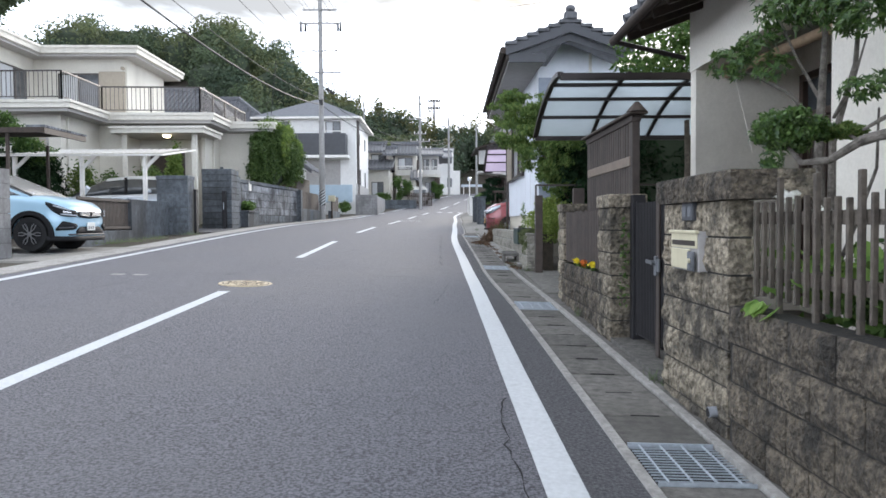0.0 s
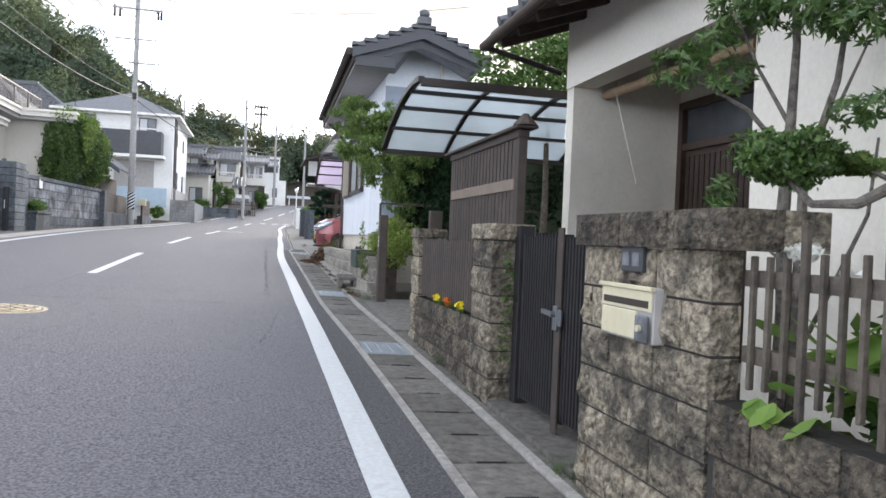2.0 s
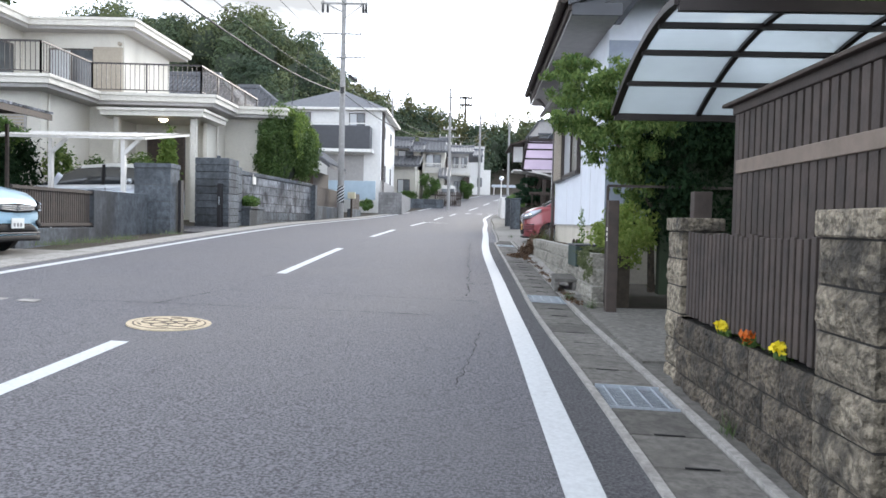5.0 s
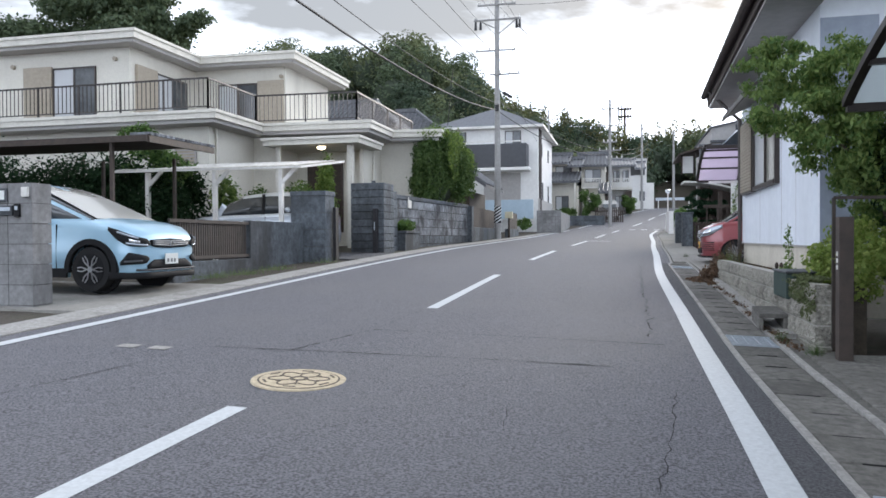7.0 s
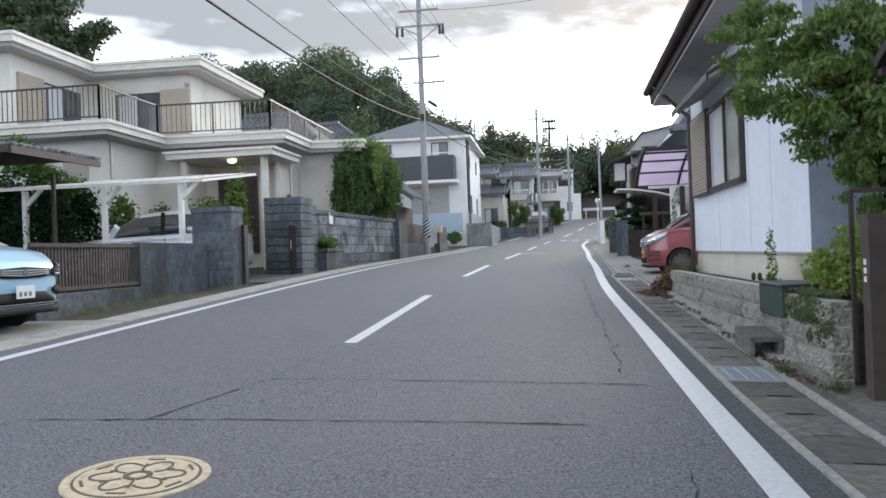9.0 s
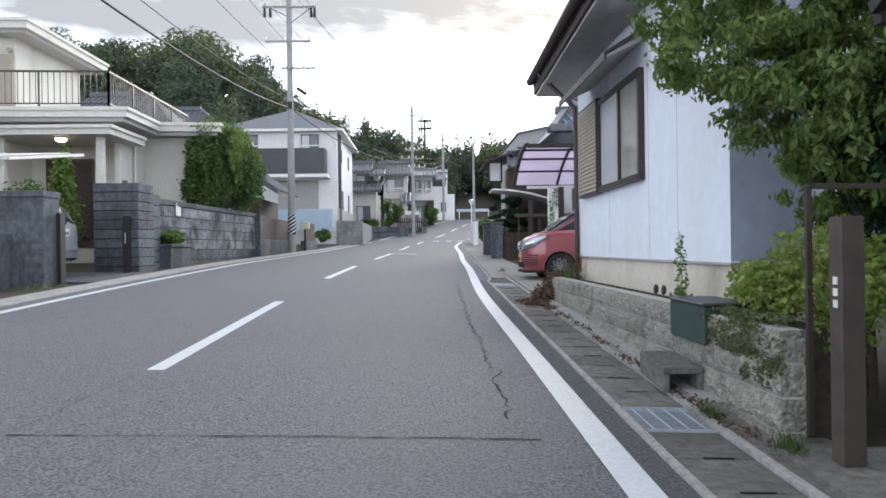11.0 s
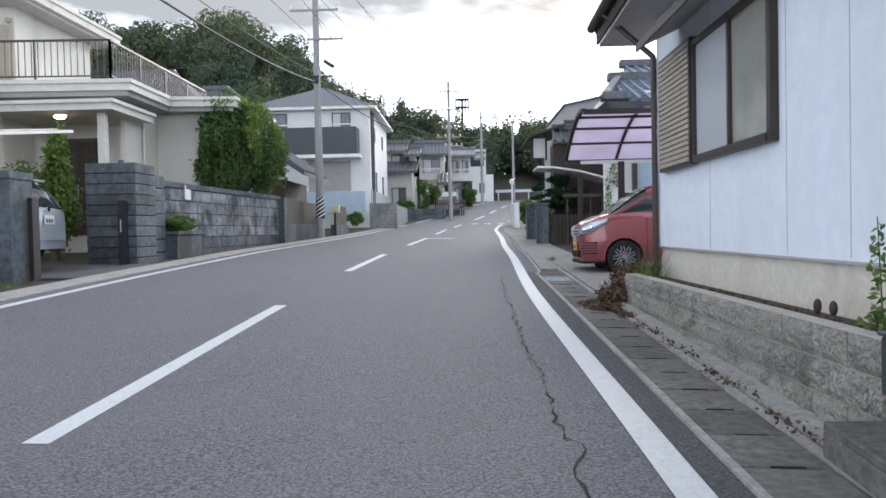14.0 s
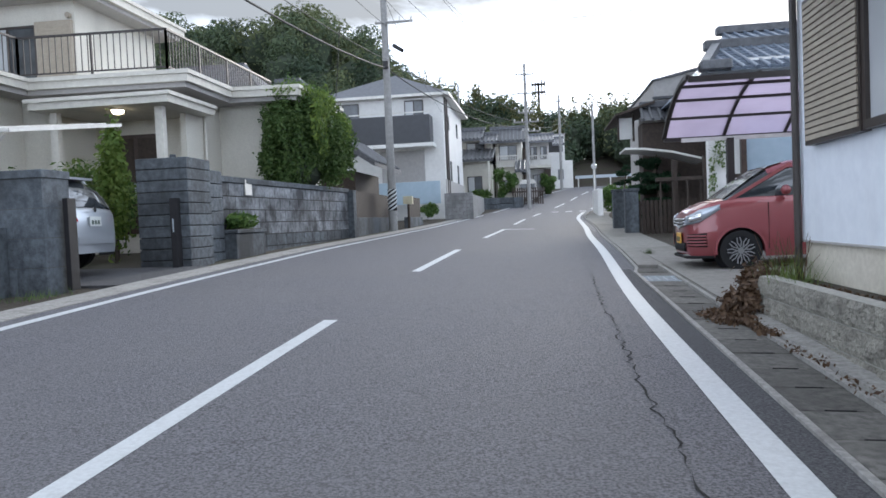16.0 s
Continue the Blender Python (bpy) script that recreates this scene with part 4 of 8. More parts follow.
for k in range(22):
    part("slat", box(4.9, 14.95 + k * 0.12, -0.1, 4.93, 15.02 + k * 0.12, 0.95), M_GATE, dg)
part("rail", box(4.94, 14.9, 0.8, 4.97, 17.7, 0.85), M_GATE, dg)
part("rail", box(4.94, 14.9, 0.05, 4.97, 17.7, 0.1), M_GATE, dg)


# curved carport roofs
def carport(name, label, x0, x1, y_hi, y_lo, z_hi, z_lo, ribs, sheet, post_x, bays=4, bulge=0.33, low_posts=False):
    cp = thing(name, label, "carport")

    def prof(u):
        y = y_hi + (y_lo - y_hi) * u
        return y, z_hi + (z_lo - z_hi) * u ** 1.55 + bulge * u * (1 - u)
    N = 16
    for i in range(ribs - 1):
        a, b = x0 + (x1 - x0) * i / (ribs - 1), x0 + (x1 - x0) * (i + 1) / (ribs - 1)
        for k in range(bays):
            v, f = [], []
            m = N // bays
            for j in range(m + 1):
                y, z = prof((k * m + j) / N)
                v += [(a + 0.02, y, z), (b - 0.02, y, z)]
            f = [(2 * j, 2 * j + 1, 2 * j + 3, 2 * j + 2) for j in range(m)]
            mesh_ob("roof_sheet", v, f, sheet, cp, True)
    for i in range(ribs):
        x = x0 + (x1 - x0) * i / (ribs - 1)
        bm = bmesh.new()
        for j in range(N):
            (ya, za), (yb, zb) = prof(j / N), prof((j + 1) / N)
            w = 0.07 if i in (0, ribs - 1) else 0.05
            bm_bar(bm, (x, ya, za), (x, yb, zb), w, 0.06)
        part("rib", bm, M_BRONZE, cp)
    for k in range(bays + 1):
        y, z = prof(k / bays)
        h = 0.09 if k == 0 else 0.07 if k == bays else 0.045
        part("purlin", bar((x0, y, z - 0.035), (x1, y, z - 0.035), 0.06, h), M_BRONZE, cp)
    for px in post_x:
        if low_posts:
            part("post", box(px - 0.06, y_lo - 0.12, -0.3, px + 0.06, y_lo, z_lo - 0.06), M_BRONZE, cp)
            continue
        s = 1 if y_lo > y_hi else -1
        part("post", box(px - 0.05, y_hi - s * 0.02 - 0.06, -0.3, px + 0.05, y_hi - s * 0.02 + 0.06, z_hi - 0.5), M_BRONZE, cp)
        bm = bmesh.new()
        pts = [(px, y_hi - s * 0.02, z_hi - 0.9), (px, y_hi + s * 0.06, z_hi - 0.5), (px, y_hi + s * 0.3, z_hi - 0.16), (px, y_hi + s * 0.75, prof(0.3)[1] - 0.06)]
        for j in range(3):
            bm_bar(bm, pts[j], pts[j + 1], 0.07, 0.1)
        part("arm", bm, M_BRONZE, cp)
    return cp


carport("carport", "curved bronze carport with milky polycarbonate roof panels", 2.93, 7.4, 14.66, 17.02, 2.58, 2.06, 6, M_POLY, (5.7, 6.9))
carport("carport_mauve", "curved bronze carport with mauve tinted roof panels", 3.1, 7.3, 29.6, 31.95, 3.2, 2.52, 5, M_POLY_PINK, (4.24, 6.9), low_posts=True)
part("crossbar", bar((3.4, 31.9, 2.46), (7.3, 31.9, 2.46), 0.05, 0.07), M_WHITE_METAL, bpy.data.objects["carport_mauve"])


# ---- near house on the right ----
h1 = thing("cream_house", "cream rendered house with a recessed timber entrance and deep tiled eaves", "house")
part("wall_front", box(4.42, 0.0, -0.5, 4.6, 10.75, 3.6), M_CREAM, h1)
part("recess_side", box(4.42, 10.75, -0.5, 5.6, 10.9, 3.4), M_CREAM, h1)
part("recess_back", box(5.55, 10.9, -0.5, 5.7, 13.65, 3.4), M_CREAM, h1)
part("wall_end", box(4.32, 13.65, -0.5, 9.0, 13.82, 3.6), M_CREAM, h1)
part("lintel", box(4.30, 10.70, 2.42, 4.55, 13.80, 3.25), M_CREAM, h1)
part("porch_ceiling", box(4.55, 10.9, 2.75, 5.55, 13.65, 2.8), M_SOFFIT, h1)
part("wall_back", box(9.0, 0, -0.5, 9.15, 13.8, 4.5), M_CREAM, h1)
for y in (2.2, 4.0, 5.8, 7.6, 9.3):
    part("wall_joint", box(4.412, y, -0.3, 4.4195, y + 0.012, 3.0), M_SOFFIT, h1)
dr = part("door_frame", box(5.44, 11.75, -0.2, 5.548, 11.83, 2.32), M_DOOR, h1)
part("jamb", box(5.44, 13.42, -0.2, 5.548, 13.50, 2.32), M_DOOR, dr)
part("head", box(5.44, 11.83, 2.24, 5.548, 13.42, 2.32), M_DOOR, dr)
part("transom_bar", box(5.45, 11.83, 1.82, 5.54, 13.42, 1.89), M_DOOR, dr)
part("transom_glass", box(5.50, 11.83, 1.89, 5.52, 13.42, 2.24), M_GLASS, dr)
for a, b, xx in ((11.83, 12.66, 5.47), (12.60, 13.42, 5.50)):
    d = part("sliding_door", box(xx, a, -0.2, xx + 0.03, b, 1.82), M_DOOR, h1)
    for k in range(9):
        yy = a + 0.06 + k * (b - a - 0.12) / 8
        part("batten", box(xx - 0.012, yy - 0.018, -0.1, xx - 0.001, yy + 0.018, 1.76), M_WOOD_DARK, d)
part("dark_opening", box(5.40, 10.95, -0.2, 5.54, 11.7, 2.32), M_DOOR, h1)
part("roof_slab", prism_y([(3.55, 2.93), (3.55, 3.02), (9.2, 5.0), (9.2, 4.85)], -1.0, 14.15), M_TILE, h1)
part("soffit_boards", prism_y([(3.62, 2.905), (3.62, 2.928), (4.5, 3.236), (4.5, 3.21)], -1.0, 14.1), M_WOOD_DARK, h1)
for k in range(30):
    y = -0.6 + k * 0.5
    part("rafter", bar((3.60, y, 2.85), (4.45, y, 3.15), 0.06, 0.09), M_WOOD_DARK, h1)
part("gutter", tube((3.50, -1.0, 2.90), (3.50, 14.2, 2.88), 0.055, None, 12), M_WOOD_DARK, h1)
part("gutter_elbow", tube((3.5, 14.1, 2.85), (4.3, 13.95, 2.62), 0.03), M_BRONZE, h1)
for k in range(48):
    y = -0.8 + k * 0.31
    part("eave_tile", tube((3.52, y, 3.035), (4.6, y, 3.41), 0.055, None, 8), M_TILE, h1)
bmb = tube((4.66, 11.2, 2.30), (4.66, 13.6, 2.36), 0.05, None, 14)
rb_ = thing("rolled_blind", "rolled-up bamboo blind hung under the entrance lintel", "blind")
part("roll", bmb, M_BAMBOO, rb_)
part("cord", tube((4.66, 12.9, 1.4), (4.62, 13.3, 2.3), 0.004), M_CREAM, rb_)
part("hook", tube((4.66, 13.4, 2.36), (4.66, 13.4, 2.78), 0.006), M_STEEL, rb_)
part("hook", tube((4.66, 11.2, 2.33), (4.66, 11.2, 2.78), 0.006), M_STEEL, rb_)

# ---- white house with the gabled tile roof ----
h2 = thing("white_gabled_house", "white sided house with a dark tiled gable roof and ochre base", "house")
XW, YA, YB = 3.35, 19.68, 25.55
part("wall_road", box(XW, YA, 0.84, XW + 0.15, YB, 3.72), M_SIDING, h2)
part("wall_south", box(XW + 0.15, YA, 0.84, 6.8, YA + 0.12, 3.7), M_SIDING, h2)
# Thin panel over the white south wall, painted as its shaded face
part("corner_shade_panel", box(XW + 0.0, YA - 0.006, 0.86, XW + 0.62, YA - 0.001, 3.5), M_SIDE_SHADE, h2, "blue-grey panel with the end wall's shade in its colour")
part("wall_north", box(XW + 0.15, YB - 0.12, 0.2, 7.2, YB, 3.6), M_SIDING, h2)
part("base", box(XW + 0.025, YA + 0.02, 0.0, XW + 0.15, YB - 0.02, 0.835), M_CREAM_DARK, h2)
part("base_south", box(XW + 0.15, YA + 0.02, 0.0, 6.8, YA + 0.1, 0.835), M_CREAM_DARK, h2)
part("flashing", box(XW - 0.012, YA - 0.01, 0.825, XW + 0.02, YB + 0.01, 0.845), M_SOFFIT, h2)
for y in (20.92, 21.85, 23.6):
    part("siding_joint", box(XW - 0.002, y, 0.86, XW - 0.0005, y + 0.008, 3.45), M_SOFFIT, h2)
part("gable_wall", prism_y([(3.35, 3.5), (3.82, 4.18), (4.3, 4.0), (4.9, 3.7), (4.9, 3.5)], YA + 0.01, YA + 0.1), M_SIDING, h2)
# roof: ridge along y
RX, RZ, EX, EZ = 3.83, 4.40, 2.64, 3.93
Y0, Y1 = 18.9, 26.9
for sgn, ex in ((-1, EX), (1, 2 * RX - EX)):
    part("roof_plane", prism_y([(RX, RZ - 0.10), (RX, RZ), (ex, EZ), (ex, EZ - 0.08)], Y0, Y1), M_TILE, h2)
    part("bargeboard", prism_y([(RX, RZ - 0.22), (RX, RZ - 0.03), (ex, EZ - 0.02), (ex, EZ - 0.17)], Y0 - 0.04, Y0 - 0.005), M_DARK_PANEL, h2)
    part("inner_bargeboard", prism_y([(RX, RZ - 0.36), (RX, RZ - 0.225), (ex + sgn * -0.15, EZ - 0.12), (ex + sgn * -0.15, EZ - 0.22)], Y0 + 0.06, Y0 + 0.09), M_DARK_PANEL, h2)
    n = 27
    for k in range(n):
        y = Y0 + 0.1 + k * (Y1 - Y0 - 0.2) / (n - 1)
        part("roll_tile", tube((RX + sgn * 0.06, y, RZ + 0.0), (ex, y, EZ + 0.025), 0.05, None, 8), M_TILE, h2)
    for k in range(6):
        u = (k + 0.5) / 6
        xx, zz = RX + (ex - RX) * u, RZ + (EZ - RZ) * u
        part("verge_tile", box(xx - 0.11, Y0 - 0.06, zz - 0.02, xx + 0.11, Y0 + 0.12, zz + 0.05, 0.01), M_TILE, h2)
part("ridge", box(RX - 0.1, Y0 - 0.02, RZ - 0.02, RX + 0.1, Y1, RZ + 0.13, 0.03), M_TILE, h2)
bm = box(RX - 0.12, Y0 - 0.1, RZ + 0.0, RX + 0.12, Y0 + 0.04, RZ + 0.14, 0.02)
bm_box(bm, RX - 0.085, Y0 - 0.09, RZ + 0.14, RX + 0.085, Y0 + 0.03, RZ + 0.2, 0.03)
bmesh.ops.create_uvsphere(bm, u_segments=12, v_segments=8, radius=0.095, matrix=Matrix.Translation((RX, Y0 - 0.03, RZ + 0.2)) @ Matrix.Diagonal((1, 0.7, 0.75, 1)))
part("ridge_end_tile", bm, M_TILE, h2, "rounded ornamental ridge-end tile")
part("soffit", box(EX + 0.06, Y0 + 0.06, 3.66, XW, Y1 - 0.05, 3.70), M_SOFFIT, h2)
part("fascia", box(EX + 0.02, Y0, 3.70, EX + 0.058, Y1, EZ - 0.07), M_WOOD_DARK, h2)
part("soffit_end", box(EX + 0.06, Y0, 3.64, XW + 0.02, Y0 + 0.05, 3.80), M_DARK_PANEL, h2)
part("gutter", tube((EX - 0.05, Y0, 3.86), (EX - 0.05, Y1, 3.93), 0.065, None, 12), M_WOOD_DARK, h2)
part("downpipe", tube((XW - 0.05, YB - 0.03, 0.3), (XW - 0.05, YB - 0.03, 3.2), 0.035), M_FRAME, h2)
part("downpipe_elbow", tube((XW - 0.05, YB - 0.03, 3.2), (EX + 0.14, YB + 0.4, 3.86), 0.035), M_FRAME, h2)
part("gable_vent_pipe", tube((4.35, YA - 0.05, 3.0), (4.35, YA - 0.05, 3.95), 0.03), M_WHITE_METAL, h2)
for ob in h2.children:
    if ob.name.split(".")[0] in ("roof_plane", "roll_tile", "soffit", "fascia", "gutter", "verge_tile"):
        for v_ in ob.data.vertices:
            v_.co.x += 0.024 * (v_.co.y - Y0) * max(0.0, min(1.0, (RX - v_.co.x) / (RX - EX)))
# window with shutter box and hood
wy0, wy1, wz0, wz1 = 21.98, 23.95, 1.74, 3.0
wn_ = part("window", box(XW - 0.07, wy0, wz0, XW - 0.002, wy0 + 0.07, wz1), M_FRAME, h2, "dark brown framed window with blinds down")
part("frame_side", box(XW - 0.07, wy1 - 0.06, wz0, XW - 0.002, wy1, wz1), M_FRAME, wn_)
part("frame_sill", box(XW - 0.08, wy0 + 0.07, wz0, XW - 0.002, wy1 - 0.06, wz0 + 0.07), M_FRAME, wn_)
part("frame_head", box(XW - 0.07, wy0 + 0.07, wz1 - 0.06, XW - 0.002, wy1 - 0.06, wz1), M_FRAME, wn_)
part("mullion", box(XW - 0.055, 22.92, wz0 + 0.07, XW - 0.012, 22.97, wz1 - 0.06), M_FRAME, wn_)
part("pane", box(XW - 0.02, wy0 + 0.07, wz0 + 0.07, XW - 0.008, 22.92, wz1 - 0.06), M_GLASS_PALE, wn_)
part("pane", box(XW - 0.035, 22.97, wz0 + 0.07, XW - 0.025, wy1 - 0.06, wz1 - 0.06), M_CURTAIN, wn_)
sb = part("shutter_box", box(XW - 0.085, wy1 + 0.002, wz0 - 0.01, XW - 0.002, 25.16, wz1 + 0.05), M_FRAME, h2)
for k in range(22):
    z = wz0 + 0.03 + k * 0.057
    part("louvre", box(XW - 0.097, wy1 + 0.03, z, XW - 0.086, 25.13, z + 0.043), M_SHUTTER, sb)
part("hood", prism_y([(XW - 0.45, 3.09), (XW - 0.45, 3.12), (XW - 0.001, 3.36), (XW - 0.001, 3.30)], 21.9, 24.6), M_SOFFIT, h2)
part("hood_roof", prism_y([(XW - 0.47, 3.123), (XW - 0.47, 3.15), (XW - 0.001, 3.44), (XW - 0.001, 3.363)], 21.86, 24.64), M_FRAME, h2)
part("hood_edge", box(XW - 0.475, 21.86, 3.06, XW - 0.452, 24.64, 3.14), M_FRAME, h2)

# low retaining wall before the white house
block_wall("low_retaining_wall", "low grey split-face block retaining wall", 2.9, 19.7, 25.42, -0.05, 0.52, 0.15, M_SPLIT_LIGHT, 0.4, 0.2, 0.022, 0.014, mortar=M_MORTAR_PALE, recess=0.012)
block_wall("low_retaining_wall_near", "grey split-face block wall overgrown with ivy", 2.9, 17.92, 19.7, -0.15, 0.5, 0.15, M_SPLIT_LIGHT, 0.4, 0.2, 0.022, 0.014, mortar=M_MORTAR_PALE, recess=0.012)
strip("wall_foot_strip", lambda y: 2.74, lambda y: 2.9, 18.7, 25.6, 0.8, 0.06, M_KERB, "pale concrete strip at the foot of the low wall", "kerb", thick=0.1)
bed = thing("garden_bed", "bare brown planting bed behind the low wall", "soil", kind="structure")
part("soil", box(3.04, 18.0, -0.2, 3.37, 25.4, 0.47), M_SOIL, bed)
gbx = thing("green_utility_box", "dark green weathered utility box on the wall", "utility box")
part("body", box(2.852, 18.98, 0.27, 3.2, 19.70, 0.55, 0.01), mat("green_paint", (0.03, 0.055, 0.045), (0.022, 0.04, 0.034), scale=9, rough=0.6), gbx)
part("lid", box(2.842, 18.96, 0.552, 3.22, 19.72, 0.575, 0.008), M_DARK_PANEL, gbx)
uc = thing("concrete_channel", "short upturned concrete channel block by the wall", "concrete block")
bm = box(0, -0.36, 0.0, 0.05, 0.36, 0.13, 0.008)
part("side", bm, M_CONC, uc)
part("side", box(0.25, -0.36, 0.0, 0.30, 0.36, 0.13, 0.008), M_CONC, uc)
part("top", box(0, -0.36, 0.131, 0.30, 0.36, 0.18, 0.008), M_CONC, uc)
uc.matrix_basis = pose(2.61, 19.45, land(2.7, 19.45) + 0.04, 2, 0, -3)
for k in range(2):
    sh = thing("work_shoe", "dark worn clog resting on the wall top", "shoe", (3.1 + 0.03 * k, 20.85 - 0.14 * k, 0.525), "pair of clogs")
    bm = bmesh.new()
    bmesh.ops.create_uvsphere(bm, u_segments=10, v_segments=8, radius=0.032, matrix=Matrix.Translation((0, 0, 0.045)) @ Matrix.Diagonal((0.8, 0.75, 1.5, 1)))
    part("upper", bm, M_WOOD_DARK, sh, smooth=True)

# neighbours further along on the right
h5 = thing("tiled_roof_house", "white house with blue-grey tiled roofs behind the mauve carport", "house")
part("wall", box(6.2, 37.8, 0, 12, 44, 5.0), M_WHITE, h5)
mesh_ob("roof", [(4.9, 37.0, 4.57), (13, 37.0, 4.57), (13, 39.8, 5.68), (5.9, 39.8, 5.68), (13, 44.5, 4.57), (4.9, 44.5, 4.57)], [(0, 1, 2, 3), (3, 2, 4, 5), (0, 3, 5), (0, 5, 4, 1)], M_TILE_BLUE, h5)
for k in range(27):
    x = 5.0 + k * 0.3
    u = min(1.0, (x - 4.85) / 1.0)
    part("roll_tile", tube((x, 36.98, 4.62), (x, 37.0 + 2.8 * u, 4.59 + 1.11 * u), 0.05, None, 8), M_TILE_BLUE, h5)
for k in range(9):
    u = (k + 0.5) / 9
    part("tile_course", bar((4.95 + u, 37.0 + 2.8 * u, 4.60 + 1.11 * u), (13, 37.0 + 2.8 * u, 4.60 + 1.11 * u), 0.05, 0.04), M_TILE_BLUE, h5)
part("ridge", box(5.55, 39.7, 5.66, 13, 40.0, 5.94, 0.04), M_TILE, h5)
part("hip_ridge", bar((4.9, 37.0, 4.66), (5.9, 39.8, 5.78), 0.22, 0.2), M_TILE, h5)
part("ridge_end", box(4.85, 36.9, 4.6, 5.6, 37.15, 4.86, 0.04), M_TILE, h5)
mesh_ob("upper_roof", [(6.1, 40.0, 5.9), (13, 40.0, 5.9), (13, 41.6, 6.5), (6.5, 41.6, 6.5), (13, 43.2, 5.9), (6.1, 43.2, 5.9)], [(0, 1, 2, 3), (3, 2, 4, 5), (0, 3, 5), (0, 5, 4, 1)], M_TILE_BLUE, h5)
for k in range(22):
    part("roll_tile", tube((6.5 + k * 0.3, 39.98, 5.93), (6.5 + k * 0.3, 41.5, 6.48), 0.05, None, 8), M_TILE_BLUE, h5)
part("upper_ridge", box(6.3, 41.45, 6.46, 13, 41.75, 6.72, 0.04), M_TILE, h5)
part("side_wall", box(5.0, 33.75, 0.2, 9.0, 33.9, 3.0), M_PALE_BLUE, h5)
part("white_post", box(4.21, 33.5, 0.2, 4.54, 33.7, 2.75), M_WHITE, h5)
part("red_brown_post", box(4.87, 33.55, 0.2, 4.97, 33.7, 2.75), M_DOOR, h5)
h6 = thing("dark_gable_house", "mauve-grey gabled house with stepped tile roofs behind the pines", "house")
part("gable_wall", prism_y([(4.78, 2.0), (4.78, 5.62), (6.3, 5.92), (8.2, 5.6), (8.2, 2.0)], 44.0, 51), M_SOFFIT, h6)
part("gable_roof", prism_y([(4.72, 5.61), (4.72, 5.67), (6.3, 5.99), (8.3, 5.67), (8.3, 5.61), (6.3, 5.93)], 43.9, 51.4), M_SLATE, h6)
part("eave_band", box(4.72, 43.85, 5.0, 8.2, 43.998, 5.08), M_TILE, h6)
part("side_panel", box(3.62, 44.2, 3.74, 4.05, 44.3, 4.46), M_WHITE, h6, "white rendered panel")
part("panel_frame", box(3.56, 44.16, 3.66, 3.61, 44.34, 4.6), M_WOOD_DARK, h6)
part("panel_frame", box(4.06, 44.16, 3.66, 4.12, 44.34, 4.6), M_WOOD_DARK, h6)
part("lean_to_roof", prism_y([(3.42, 4.46), (3.42, 4.53), (4.75, 4.93), (4.75, 4.84)], 43.6, 48), M_WOOD_DARK, h6)
mesh_ob("porch_roof", [(4.1, 42.4, 4.12), (6.4, 42.4, 4.12), (6.4, 43.9, 4.72), (4.3, 43.9, 4.72)], [(0, 1, 2, 3)], M_TILE, h6)
for k in range(8):
    part("porch_tile", tube((4.2 + k * 0.28, 42.38, 4.15), (4.3 + k * 0.28, 43.88, 4.75), 0.05, None, 8), M_TILE, h6)
part("porch_ridge", box(4.25, 43.75, 4.7, 6.4, 43.95, 4.92, 0.03), M_TILE, h6)
part("porch_wall", box(4.2, 42.9, 0.4, 8, 43.9, 4.1), M_WOOD_DARK, h6)
part("canopy", prism_y([(3.42, 3.10), (3.42, 3.16), (4.0, 3.13), (4.8, 3.0), (5.8, 2.72), (5.8, 2.66), (4.8, 2.94), (4.0, 3.07)], 40.9, 42.6), M_WHITE_METAL, h6, "curved milky canopy sheet")
for x_, y_ in ((4.62, 39.7), (5.2, 38.4), (4.62, 42.2)):
    part("porch_post", box(x_ - 0.07, y_ - 0.07, 0.3, x_ + 0.07, y_ + 0.07, 2.64), M_WOOD_DARK, h6)
part("lintel", box(3.9, 38.36, 2.0, 6.2, 38.44, 2.1), M_WOOD_DARK, h6)
for k in range(4):
    part("lattice_bar", box(4.0 + k * 0.35, 38.38, 0.6, 4.04 + k * 0.35, 38.42, 2.0), M_WOOD_DARK, h6)

gp = thing("stone_gate_post", "dark stone gate post of the far plot", "gate post", group="far gate posts")
part("shaft", box(-0.2, -0.2, -0.3, 0.2, 0.2, 1.25, 0.02), M_OLD, gp)
part("cap", box(-0.23, -0.23, 1.25, 0.23, 0.23, 1.33, 0.015), M_OLD, gp)
gp.matrix_basis = pose(3.55, 41.0, land(3.5, 41) + 0.02)
copy_thing(gp, pose(3.5, 44.2, land(3.5, 44.2) + 0.02))
fg = thing("timber_fence", "dark brown upright timber fence", "fence")
for k in range(20):
    part("board", box(3.72 + k * 0.125, 40.9, 0.5, 3.82 + k * 0.125, 40.94, 1.55), M_WOOD_DARK, fg)
part("rail", box(3.7, 40.945, 1.4, 6.3, 40.98, 1.48), M_WOOD_DARK, fg)
ww = thing("white_gate_wall", "pale rendered gate wall by the side street", "wall", kind="structure")
part("wall", box(3.75, 56.6, 0.8, 4.0, 60.4, 2.5), M_WHITE, ww)
mr = thing("traffic_mirror", "round traffic mirror on a slim post", "mirror")
part("post", tube((3.9, 60.6, 1.0), (3.9, 60.6, 4.0), 0.04), M_WHITE_METAL, mr)
bm = bmesh.new()
bmesh.ops.create_cone(bm, cap_ends=True, segments=24, radius1=0.17, radius2=0.16, depth=0.05, matrix=Matrix.Translation((3.9, 60.52, 3.9)) @ Matrix.Rotation(radians(90), 4, "X"))
part("disc", bm, M_CHROME, mr)

